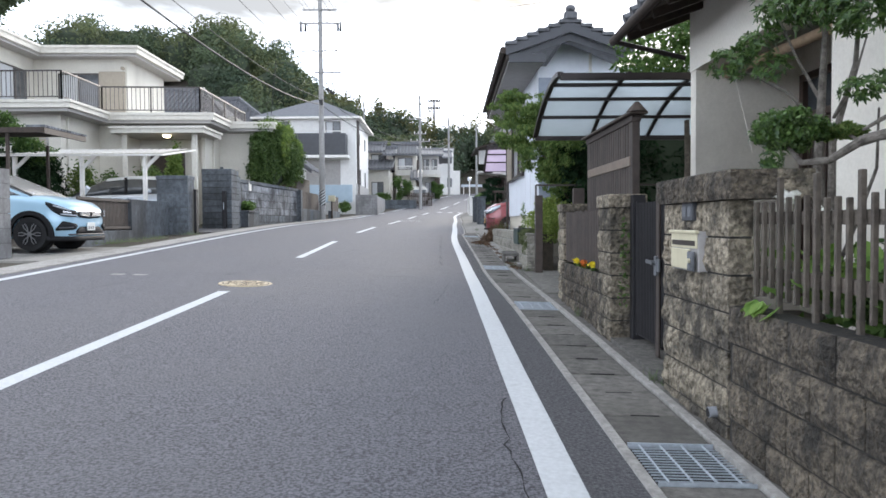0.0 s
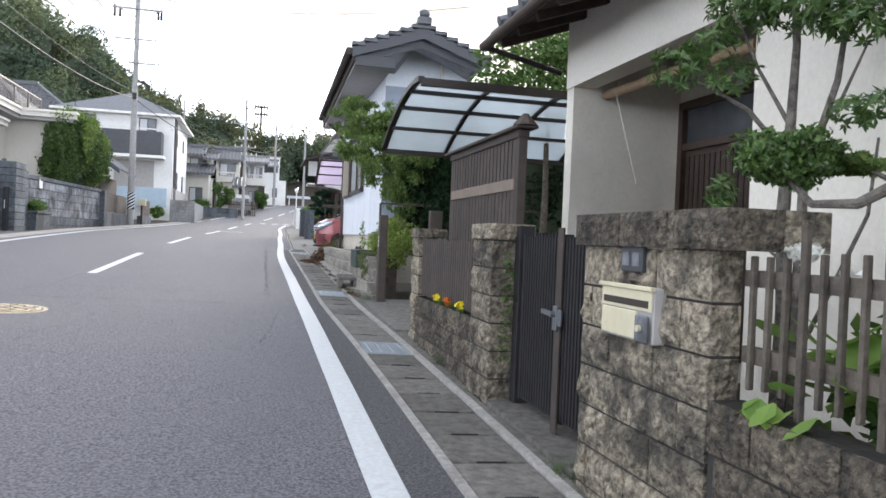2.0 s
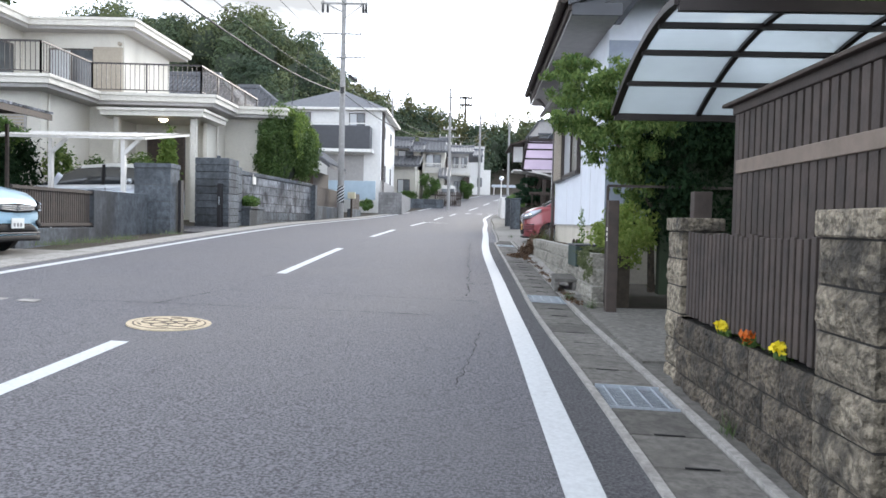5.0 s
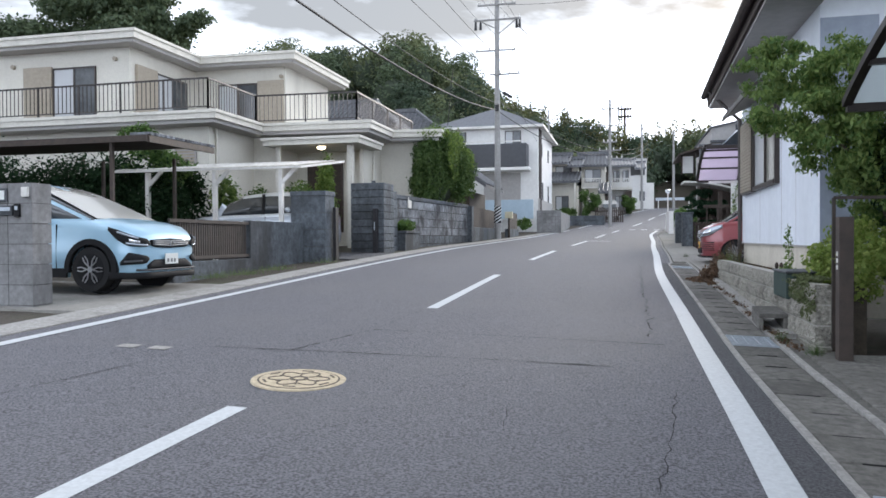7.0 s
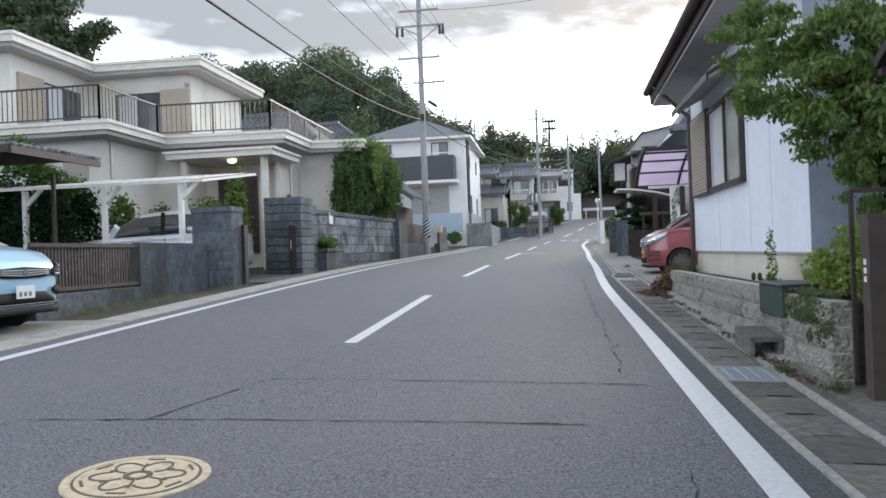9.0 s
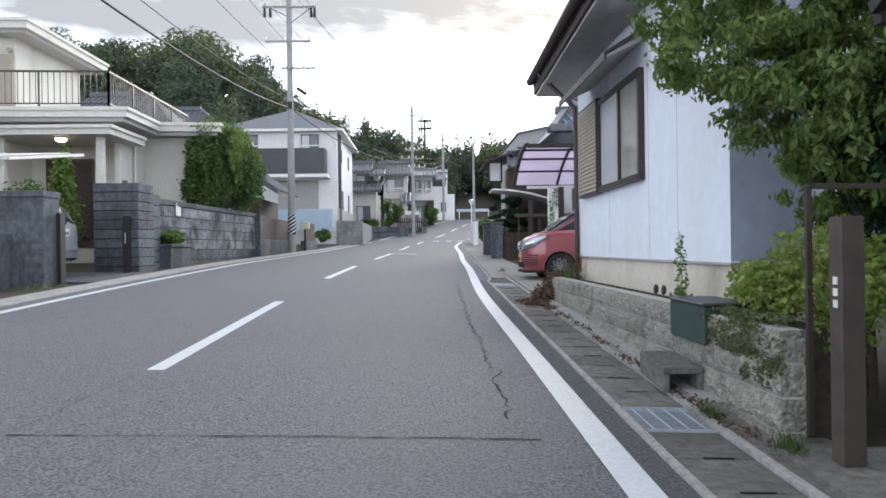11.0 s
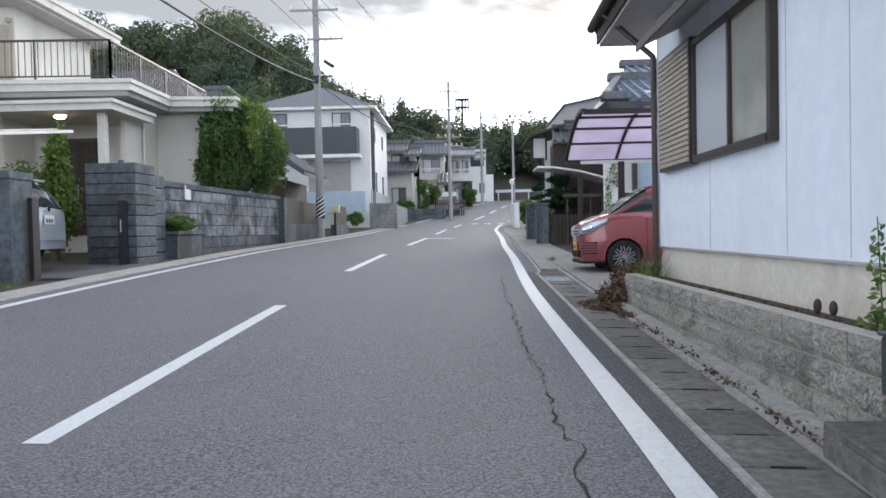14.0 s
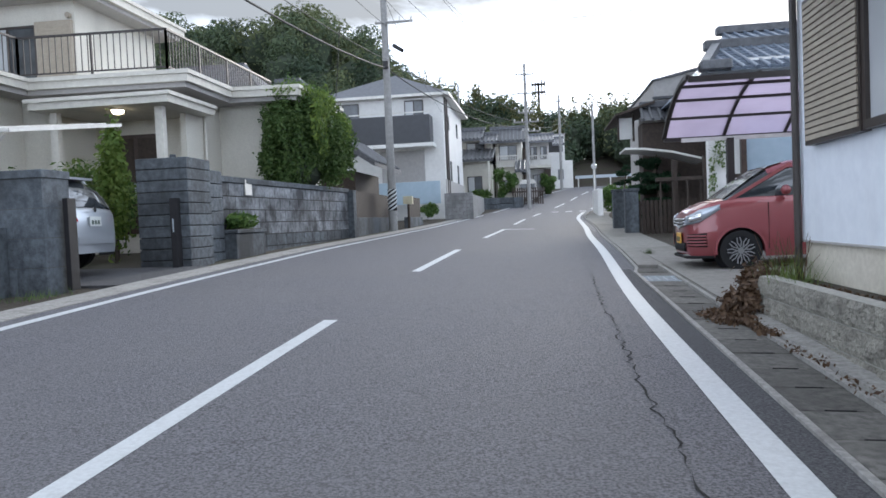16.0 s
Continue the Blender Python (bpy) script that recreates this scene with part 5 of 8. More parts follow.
# ---- left side ----
# plot wall along the road: fence, panel wall, gate pillar, stepped pier, block wall
low = thing("panel_wall", "dark stained concrete panel wall", "wall", kind="structure")
part("panel", box(-6.78, 24.65, 0.2, -6.62, 27.4, 1.36, 0.01), M_OLD, low)
part("base", box(-6.80, 21.8, 0.1, -6.60, 24.65, 0.55, 0.01), M_OLD, low)
picket_fence("brown_rail_fence", "brown aluminium upright-slat fence on a low wall", -6.7, 21.8, 24.65, 0.56, 1.33, 0.08, 0.045, (0.62, 1.30), M_BROWN)
block_wall("driveway_pillar", "dark stained concrete block gate pillar with a flat coping", 27.4, -6.98, -6.05, 0.42, 2.15, 0.6, M_OLD, 0.93, 0.42, 0.004, along="x", top_cap=0.12, cap_mat=M_OLD)
stp = thing("stepped_pier", "broad dark concrete pier with horizontal grooves", "wall", kind="structure")
for k in range(10):
    part("course", box(-6.82, 31.2, 0.45 + k * 0.218, -5.78, 32.2, 0.45 + k * 0.218 + 0.205, 0.012), M_OLD, stp)
part("core", box(-6.79, 31.23, 0.2, -5.81, 32.17, 2.6), M_MORTAR_DARK, stp)
for k in range(7):
    part("course", box(-6.6, 32.2, 0.45 + k * 0.29, -5.98, 33.2, 0.45 + k * 0.29 + 0.275, 0.012), M_OLD, stp)
part("knob", tube((-6.2, 31.5, 2.6), (-6.2, 31.5, 2.7), 0.06), M_OLD, stp)
bx = thing("gate_post_box", "black folded sliding gate with a slim handle", "gate")
part("frame", box(-6.07, 31.0, 0.5, -5.95, 31.19, 1.84, 0.006), M_GATE, bx)
part("handle", box(-6.02, 30.985, 1.2, -6.0, 30.999, 1.45), M_STEEL, bx)
bx2 = thing("gate_post_box", "black gate catch post fixed beside the pillar", "gate")
part("frame", box(-6.0, 27.75, 0.42, -5.92, 27.95, 1.75, 0.006), M_GATE, bx2)
# block wall, its face towards the road (turned to face +x)
lw = thing("front_block_wall", "stained pale concrete block wall with a dark coping", "wall", kind="structure")
part("core", box(-6.38, 33.2, 0.3, -6.16, 41.8, 2.26), M_MORTAR_DARK, lw)
z, row = 2.26, 0
while z > 0.6:
    y = 33.2 - (0.3 if row % 2 else 0)
    while y < 41.8:
        a, b = max(y, 33.2), min(y + 0.6, 41.8)
        if b - a > 0.08:
            block(lw, -6.27, (a + b) / 2, z - 0.15, b - a - 0.016, 0.25, 0.278, M_OLD_PALE if row < 4 else M_OLD, 0.004, 180)
        y += 0.6
    z -= 0.3
    row += 1
part("coping", box(-6.42, 33.15, 2.262, -6.10, 41.85, 2.40, 0.015), M_OLD, lw)
part("foot", box(-6.42, 33.2, 0.2, -6.12, 41.8, 0.68), M_OLD, lw)
part("end_post", box(-6.45, 41.8, 0.3, -5.95, 42.1, 2.35, 0.01), M_OLD, lw)
lw.matrix_basis = Matrix.Translation((-6.12, 33.2, 0)) @ Matrix.Rotation(radians(-4.6), 4, "Z") @ Matrix.Translation((6.12, -33.2, 0))
pl = thing("flower_trough", "stepped concrete flower trough beside the pier", "planter")
part("trough", box(-6.10, 33.22, 0.5, -5.72, 34.9, 1.12, 0.015), M_OLD, pl)
part("lip", box(-6.12, 33.2, 1.122, -5.68, 34.94, 1.2, 0.01), M_OLD, pl)
part("soil", box(-6.06, 33.3, 1.2, -5.76, 34.8, 1.215), M_SOIL, pl)
sg = thing("wall_notice", "small white notice plate on the wall", "sign")
part("plate", box(-6.02, 34.51, 2.0, -5.99, 34.90, 2.36, 0.003), M_WHITE_METAL, sg)
part("text_bar", box(-5.988, 34.56, 2.28, -5.985, 34.85, 2.32), M_INK, sg)

lp = thing("intercom_wall", "pale block gate wall with a name plate and intercom", "wall", kind="structure")
part("core", box(-7.58, 18.43, -0.1, -6.46, 18.73, 1.70), M_MORTAR, lp)
for r in range(7):
    for k in range(3):
        block(lp, -7.40 + k * 0.39, 18.58, 1.585 - r * 0.27, 0.382, 0.34, 0.262, M_BLOCK_PLAIN, 0.001, 90)
part("name_plate", box(-7.16, 18.385, 1.47, -6.80, 18.405, 1.65, 0.003), M_DARK_PANEL, lp)
part("plate_face", box(-7.12, 18.380, 1.50, -6.84, 18.3845, 1.62), M_PLATE, lp)
part("mail_slot", box(-7.2, 18.375, 1.29, -6.71, 18.405, 1.42, 0.004), M_OLD, lp)
part("slot_flap", box(-7.17, 18.368, 1.35, -6.74, 18.3745, 1.40, 0.002), M_STEEL, lp)
part("intercom", box(-6.685, 18.37, 1.27, -6.60, 18.405, 1.44, 0.004), M_BLACK, lp)
part("intercom_screen", box(-6.665, 18.366, 1.36, -6.62, 18.3695, 1.41), M_STEEL, lp)
part("lamp", box(-6.56, 18.36, 1.53, -6.46, 18.405, 1.66, 0.006), M_WHITE_METAL, lp)

# flat-roofed two-storey house
h3 = thing("flat_roofed_house", "ivory two-storey flat-roofed house with a railed balcony and porch", "house")
GF = [(-30, 32.4), (-12.25, 32.4), (-12.25, 35.5), (-11.2, 35.5), (-11.2, 37.0), (-8.35, 37.0), (-8.35, 36.2), (-8.2, 36.2), (-8.2, 38.3), (-6.4, 38.3), (-6.4, 42), (-30, 42)]
part("wall_ground_floor", prism(GF, 0.4, 4.72), M_LEFTWALL, h3)
BAND = [(-31, 31.55), (-11.5, 31.55), (-11.5, 34.75), (-7.48, 34.95), (-7.48, 37.55), (-5.65, 37.75), (-5.65, 42.3), (-31, 42.3)]


def grow(pts, d):
    """An axis-aligned outline moved outwards by d, points going round anticlockwise."""
    out, n = [], len(pts)
    for i in range(n):
        p, q, r = Vector(pts[i - 1]), Vector(pts[i]), Vector(pts[(i + 1) % n])
        e, f = (q - p).normalized(), (r - q).normalized()
        a, b = Vector((e.y, -e.x)), Vector((f.y, -f.x))
        out.append(tuple(q + (a + b) * d / max(0.3, 1 + a.dot(b))))
    return out


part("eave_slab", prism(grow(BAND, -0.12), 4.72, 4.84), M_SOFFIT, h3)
part("eave_band", prism(BAND, 4.84, 5.02), M_FASCIA, h3)
part("eave_band_top", prism(grow(BAND, 0.05), 5.02, 5.12), M_FASCIA, h3)
UF = [(-30, 33.1), (-15.75, 33.1), (-15.75, 37.25), (-11.8, 37.25), (-11.8, 41.6), (-30, 41.6)]
part("wall_upper_floor", prism(UF, 5.12, 7.75), M_LEFTWALL, h3)
UB = [(-31, 32.4), (-15.05, 32.4), (-15.05, 36.5), (-11.1, 36.6), (-11.1, 42.4), (-31, 42.4)]
part("roof_soffit", prism(grow(UB, -0.12), 7.75, 7.87), M_SOFFIT, h3)
part("roof_band", prism(UB, 7.87, 8.08), M_FASCIA, h3)
part("roof_band_top", prism(grow(UB, 0.05), 8.08, 8.18), M_FASCIA, h3)
# porch
part("porch_roof", prism([(-11.35, 34.45), (-7.75, 34.45), (-7.75, 37.0), (-11.35, 37.0)], 4.28, 4.45), M_FASCIA, h3)
part("porch_roof_edge", prism([(-11.42, 34.38), (-7.68, 34.38), (-7.68, 37.0), (-11.42, 37.0)], 4.45, 4.54), M_FASCIA, h3)
for x, y in ((-8.25, 35.0), (-11.0, 35.0)):
    part("porch_post", box(x - 0.1, y - 0.1, 0.6, x + 0.1, y + 0.1, 4.28, 0.01), M_FASCIA, h3)
dd = part("entrance_door", box(-10.75, 36.93, 1.2, -9.3, 36.99, 3.9), M_DOOR, h3, "dark timber double entrance door")
for k in range(2):
    part("door_panel", box(-10.68 + k * 0.72, 36.90, 1.4, -10.08 + k * 0.72, 36.929, 3.8, 0.006), M_WOOD_DARK, dd)
    part("handle", box(-10.10 + k * 0.16, 36.87, 2.2, -10.06 + k * 0.16, 36.899, 2.6), M_STEEL, dd)
pb = thing("porch_lamp", "glowing round frosted porch ceiling lamp, lit", "lamp")
bm = bmesh.new()
bmesh.ops.create_uvsphere(bm, u_segments=16, v_segments=8, radius=0.15, matrix=Matrix.Translation((-9.35, 35.0, 4.22)) @ Matrix.Diagonal((1, 1, 0.55, 1)))
part("globe", bm, M_LAMP, pb, smooth=True)
part("rim", tube((-9.35, 35.0, 4.24), (-9.35, 35.0, 4.279), 0.17, None, 16), M_WHITE_METAL, pb)


def window_south(house, x0, x1, z0, z1, y, shutter=0, label="dark framed sliding window with curtains"):
    w = part("window", box(x0, y - 0.06, z0, x0 + 0.06, y - 0.002, z1), M_FRAME, house, label)
    part("frame", box(x1 - 0.06, y - 0.06, z0, x1, y - 0.002, z1), M_FRAME, w)
    part("frame", box(x0 + 0.06, y - 0.06, z1 - 0.06, x1 - 0.06, y - 0.002, z1), M_FRAME, w)
    part("frame", box(x0 + 0.06, y - 0.06, z0, x1 - 0.06, y - 0.002, z0 + 0.06), M_FRAME, w)
    xm_ = (x0 + x1) / 2
    part("frame", box(xm_ - 0.03, y - 0.055, z0 + 0.06, xm_ + 0.03, y - 0.004, z1 - 0.06), M_FRAME, w)
    part("pane", box(x0 + 0.06, y - 0.03, z0 + 0.06, xm_ - 0.03, y - 0.02, z1 - 0.06), M_CURTAIN, w)
    part("pane", box(xm_ + 0.03, y - 0.03, z0 + 0.06, x1 - 0.06, y - 0.02, z1 - 0.06), M_GLASS, w)
    if shutter:
        a, b = (x1 + 0.01, x1 + shutter) if shutter > 0 else (x0 + shutter, x0 - 0.01)
        s = part("shutter_box", box(a, y - 0.12, z0, b, y - 0.002, z1 + 0.06), M_SHUTTER, house, "beige louvred shutter box")
        for k in range(int((z1 - z0) / 0.09)):
            part("louvre", box(a + 0.04, y - 0.135, z0 + 0.03 + k * 0.09, b - 0.04, y - 0.121, z0 + 0.09 + k * 0.09), M_SHUTTER, s)
    return w


window_south(h3, -14.7, -12.95, 5.2, 7.15, 37.25, 1.1)
window_south(h3, -18.9, -17.1, 5.2, 7.15, 33.1, -1.2)
window_south(h3, -24.0, -22.2, 5.2, 7.15, 33.1, 0)
# east-facing window on the return wall
ew = part("window", box(-15.748, 34.6, 5.2, -15.70, 36.6, 7.15), M_FRAME, h3, "dark framed sliding window with curtains")
part("pane", box(-15.70, 34.68, 5.28, -15.69, 35.57, 7.07), M_CURTAIN, ew)
part("pane", box(-15.70, 35.63, 5.28, -15.69, 36.52, 7.07), M_GLASS, ew)
es = part("shutter_box", box(-15.748, 33.4, 5.2, -15.64, 34.58, 7.2), M_SHUTTER, h3, "beige louvred shutter box")
for k in range(21):
    part("louvre", box(-15.639, 33.44, 5.23 + k * 0.09, -15.625, 34.54, 5.29 + k * 0.09), M_SHUTTER, es)
wd = part("louvred_vent", box(-13.5, 32.33, 2.9, -12.7, 32.395, 4.2), M_SOFFIT, h3)
for k in range(12):
    part("louvre", box(-13.45, 32.30, 2.95 + k * 0.1, -12.75, 32.329, 3.01 + k * 0.1), M_SHUTTER, wd)
for x, y in ((-12.24, 32.8), (-8.19, 37.2), (-6.39, 38.6)):
    part("downpipe", tube((x + 0.05, y, 0.8), (x + 0.05, y, 4.7), 0.04), M_FASCIA, h3)
for x, z, y in ((-11.95, 7.35, 37.25), (-16.3, 7.35, 33.1), (-20.6, 7.3, 33.1)):
    part("vent_hood", tube((x, y - 0.1, z), (x, y - 0.002, z), 0.08), M_SHUTTER, h3)

# balcony railing, one run a side
RUN = [(-28, 31.7), (-11.85, 31.7), (-11.85, 34.9), (-8.05, 35.1), (-8.05, 42.2)]
rail = thing("balcony_railing", "dark brown steel balcony railing with thin uprights", "railing")
UPRIGHT = bpy.data.meshes.new("upright")
bm = box(-0.010, -0.010, 0, 0.010, 0.010, 0.88)
bm.to_mesh(UPRIGHT)
bm.free()
UPRIGHT.materials.append(M_BRONZE)
for (ax, ay), (bx_, by_) in zip(RUN, RUN[1:]):
    r = part("top_rail", bar((ax, ay, 6.15), (bx_, by_, 6.15), 0.06, 0.05), M_BRONZE, rail)
    part("bottom_rail", bar((ax, ay, 5.24), (bx_, by_, 5.24), 0.035, 0.035), M_BRONZE, r)
    L = math.hypot(bx_ - ax, by_ - ay)
    n = int(L / 0.16)
    for k in range(n + 1):
        u = k / n
        ob = new("upright", UPRIGHT)
        ob.parent = r
        ob.location = (ax + (bx_ - ax) * u, ay + (by_ - ay) * u, 5.25)
    m = max(1, int(L / 1.6))
    for k in range(m + 1):
        u = k / m
        part("post", box(ax + (bx_ - ax) * u - 0.025, ay + (by_ - ay) * u - 0.025, 5.12, ax + (bx_ - ax) * u + 0.025, ay + (by_ - ay) * u + 0.025, 6.13), M_BRONZE, r)

# tiled house behind
h7 = thing("tiled_house_behind", "grey tiled house roof behind the balcony", "house")
part("wall", box(-16.0, 52, 1, -11.2, 58, 7.4), M_LEFTWALL, h7)


def hip_roof(h, x0, x1, y0, y1, ze, r0, r1, zr, n):
    """Hip roof with its ridge along x from r0 to r1, rolls of tiles on the slope towards the road."""
    ym = (y0 + y1) / 2
    v = [(x0, y0, ze), (x1, y0, ze), (x1, y1, ze), (x0, y1, ze), (r0, ym, zr), (r1, ym, zr)]
    v += [(x, y, ze - 0.15) for x, y, _ in v[:4]]
    mesh_ob("roof", v, [(0, 1, 5, 4), (1, 2, 5), (2, 3, 4, 5), (3, 0, 4), (0, 6, 7, 1), (1, 7, 8, 2), (2, 8, 9, 3), (3, 9, 6, 0), (6, 9, 8, 7)], M_TILE, h)
    for k in range(n):
        x = x0 + 0.1 + (x1 - x0 - 0.2) * k / (n - 1)
        u = min(1.0, (x - x0) / max(0.1, r0 - x0), (x1 - x) / max(0.1, x1 - r1))
        part("roll_tile", tube((x, y0 - 0.03, ze + 0.02), (x, y0 + (ym - y0) * u, ze + (zr - ze) * u + 0.02), 0.055, None, 6), M_TILE, h)
    for k in range(1, 9):
        u = k / 9
        part("tile_course", bar((x0 + (r0 - x0) * u, y0 + (ym - y0) * u, ze + (zr - ze) * u + 0.02), (x1 + (r1 - x1) * u, y0 + (ym - y0) * u, ze + (zr - ze) * u + 0.02), 0.05, 0.06), M_SLATE, h)
    part("ridge", bar((r0 - 0.1, ym, zr + 0.08), (r1 + 0.1, ym, zr + 0.08), 0.3, 0.24), M_TILE, h)
    part("hip_ridge", bar((x1, y0, ze + 0.06), (r1, ym, zr + 0.1), 0.2, 0.16), M_TILE, h)


hip_roof(h7, -18.2, -11.6, 51, 58.2, 7.45, -17.0, -13.9, 9.5, 24)
part("annex_wall", box(-15.6, 60.6, 1, -11.4, 64, 8.2), M_LEFTWALL, h7)
hip_roof(h7, -16.2, -10.9, 60, 65, 8.2, -15.0, -13.6, 10.2, 16)

# small dark-roofed gate by the hedge
h8 = thing("garden_shed_roof", "small dark tiled roof behind the block wall", "shed")
part("wall", box(-8.6, 46.3, 0.8, -6.3, 50.6, 3.3), M_WOOD_DARK, h8)
part("roof", prism_y([(-9.2, 3.2), (-9.2, 3.35), (-7.0, 4.75), (-5.35, 3.55), (-5.35, 3.4), (-7.0, 4.5)], 45.6, 51.0), M_TILE, h8)
for k in range(17):
    part("roll_tile", tube((-5.35, 45.7 + k * 0.31, 3.58), (-6.95, 45.7 + k * 0.31, 4.76), 0.07, None, 8), M_TILE, h8)

# timber fences past the block wall
for y0, y1, xx in ((42.2, 48.6, -5.45), (50.2, 53.6, -4.95)):
    f = thing("board_fence", "weathered brown board fence on a low stone wall", "fence")
    part("base_wall", box(xx - 0.2, y0, 0.3, xx + 0.1, y1, 1.45, 0.02), M_OLD, f)
    n = int((y1 - y0) / 0.18)
    for k in range(n):
        part("board", box(xx - 0.02, y0 + k * 0.18 + 0.01, 1.45, xx + 0.02, y0 + k * 0.18 + 0.165, 2.35), M_WOOD_DARK, f)
    part("rail", box(xx - 0.06, y0, 2.2, xx - 0.021, y1, 2.28), M_WOOD_GREY, f)
lb = thing("letter_box_post", "cream letter box on a post", "mailbox")
part("post", box(-4.9, 49.7, 0.8, -4.8, 49.8, 2.0), M_WOOD_DARK, lb)
part("box", box(-5.05, 49.6, 2.0, -4.65, 49.9, 2.35, 0.01), M_CREAM_METAL, lb)

# white two-storey house
h4 = thing("white_hip_house", "white two-storey house with a grey hip roof and charcoal balcony", "house")
HX0, HX1, HY0, HY1 = -11.6, -4.45, 60.0, 70.0
part("wall", box(HX0, HY0, 1.0, HX1, HY1, 8.45), M_WHITE, h4)
v = [(HX0 - 0.4, HY0 - 0.45, 8.45), (HX1 + 0.4, HY0 - 0.45, 8.45), (HX1 + 0.4, HY1 + 0.4, 8.45), (HX0 - 0.4, HY1 + 0.4, 8.45), ((HX0 + HX1) / 2 + 0.25, HY0 + 3.6, 10.35), ((HX0 + HX1) / 2 + 0.25, HY1 - 3.5, 10.35)]
mesh_ob("roof", v, [(0, 1, 4), (1, 2, 5, 4), (2, 3, 5), (3, 0, 4, 5), (0, 3, 2, 1)], M_SLATE, h4)
part("eave", box(HX0 - 0.45, HY0 - 0.5, 8.3, HX1 + 0.45, HY1 + 0.45, 8.46, 0.01), M_WHITE_METAL, h4)
part("balcony", box(-9.6, HY0 - 1.3, 5.62, -5.05, HY0 - 0.002, 7.15, 0.01), M_DARK_PANEL, h4, "charcoal balcony front")
part("balcony_floor", box(-9.6, HY0 - 1.3, 5.4, -4.9, HY0 - 0.002, 5.6), M_WHITE, h4)
part("balcony_rail", bar((-9.6, HY0 - 1.25, 7.3), (-5.05, HY0 - 1.25, 7.3), 0.05, 0.06), M_WHITE_METAL, h4)
window_south(h4, -6.65, -5.55, 7.25, 8.15, HY0, 0, "dark upper window")
window_south(h4, -11.2, -9.3, 7.25, 8.15, HY0, 0, "dark upper window")
sh4 = part("roller_shutter", box(-8.1, HY0 - 0.06, 3.5, -5.6, HY0 - 0.002, 5.3), M_SOFFIT, h4, "closed grey roller shutter")
part("shutter_hood", box(-8.15, HY0 - 0.2, 5.3, -5.55, HY0 - 0.002, 5.42), M_WHITE_METAL, sh4)
for y, z0, z1 in ((62.0, 6.6, 7.5), (66.5, 6.6, 7.5), (62.6, 3.6, 4.8), (66.5, 3.6, 4.8)):
    part("slit_window", box(HX1 + 0.002, y, z0, HX1 + 0.05, y + 0.5, z1), M_GLASS, h4)
for y in (60.6, 61.4):
    part("downpipe", tube((HX1 + 0.06, y, 2.2), (HX1 + 0.06, y, 8.4), 0.06), M_FRAME, h4)
part("dark_base", box(HX1 + 0.003, 60.0, 1.2, HX1 + 0.06, 70, 3.6), M_SOFFIT, h4)
pw = thing("pale_blue_fence", "pale blue panel fence before the white house", "fence")
part("panel", box(-9.8, 58.6, 2.2, -4.6, 58.72, 3.45, 0.01), M_PALE_BLUE, pw)
block_wall("white_block_wall", "pale grey concrete block boundary wall", 57.9, -4.3, -2.75, 1.3, 2.7, 0.2, M_BLOCK_PLAIN, 0.4, 0.2, 0.001, along="x")
bw = thing("roadside_block_wall", "pale grey block wall along the road", "wall", kind="structure")
part("wall", box(-2.95, 58.1, 1.0, -2.75, 66, 2.6, 0.01), M_BLOCK_PLAIN, bw)

# far houses up the road
def far_house(label, wallm, roofm, walls, roofs, windows):
    """walls: boxes; roofs: (x0, x1, eave y, eave z, ridge y, ridge z, back y) with the ridge along x; windows: (x0, x1, z0, z1, y)."""
    h = thing("far_house", label, "house", group="far houses")
    for w, m_ in zip(walls, wallm):
        part("wall", box(*w), m_, h)
    for x0, x1, ye, ze, yr, zr, yb in roofs:
        v = [(x0, ye, ze), (x1, ye, ze), (x1, yr, zr), (x0, yr, zr), (x1, yb, ze), (x0, yb, ze)]
        lowered = [(x, y, z - 0.16) for x, y, z in v]
        mesh_ob("roof", v + lowered, [(0, 1, 2, 3), (3, 2, 4, 5), (7, 6, 9, 8), (9, 11, 10, 8), (0, 6, 7, 1), (1, 7, 8, 2), (2, 8, 10, 4), (4, 10, 11, 5), (5, 11, 9, 3), (3, 9, 6, 0)], roofm, h)
        n = max(3, int((x1 - x0) / 0.3))
        for k in range(n + 1):
            x = x0 + 0.05 + (x1 - x0 - 0.1) * k / n
            part("roll_tile", tube((x, ye - 0.02, ze + 0.02), (x, yr, zr + 0.02), 0.07, None, 6), roofm, h)
        if yb > yr:
            part("ridge", bar((x0 - 0.1, yr, zr + 0.1), (x1 + 0.1, yr, zr + 0.1), 0.3, 0.28), roofm, h)
    for x0, x1, z0, z1, y in windows:
        wv = part("window", box(x0, y - 0.08, z0, x1, y - 0.002, z1), M_FRAME, h)
        xm_ = (x0 + x1) / 2
        part("pane", box(x0 + 0.07, y - 0.1, z0 + 0.07, xm_ - 0.03, y - 0.081, z1 - 0.07), M_CURTAIN, wv)
        part("pane", box(xm_ + 0.03, y - 0.1, z0 + 0.07, x1 - 0.07, y - 0.081, z1 - 0.07), M_GLASS, wv)
    return h


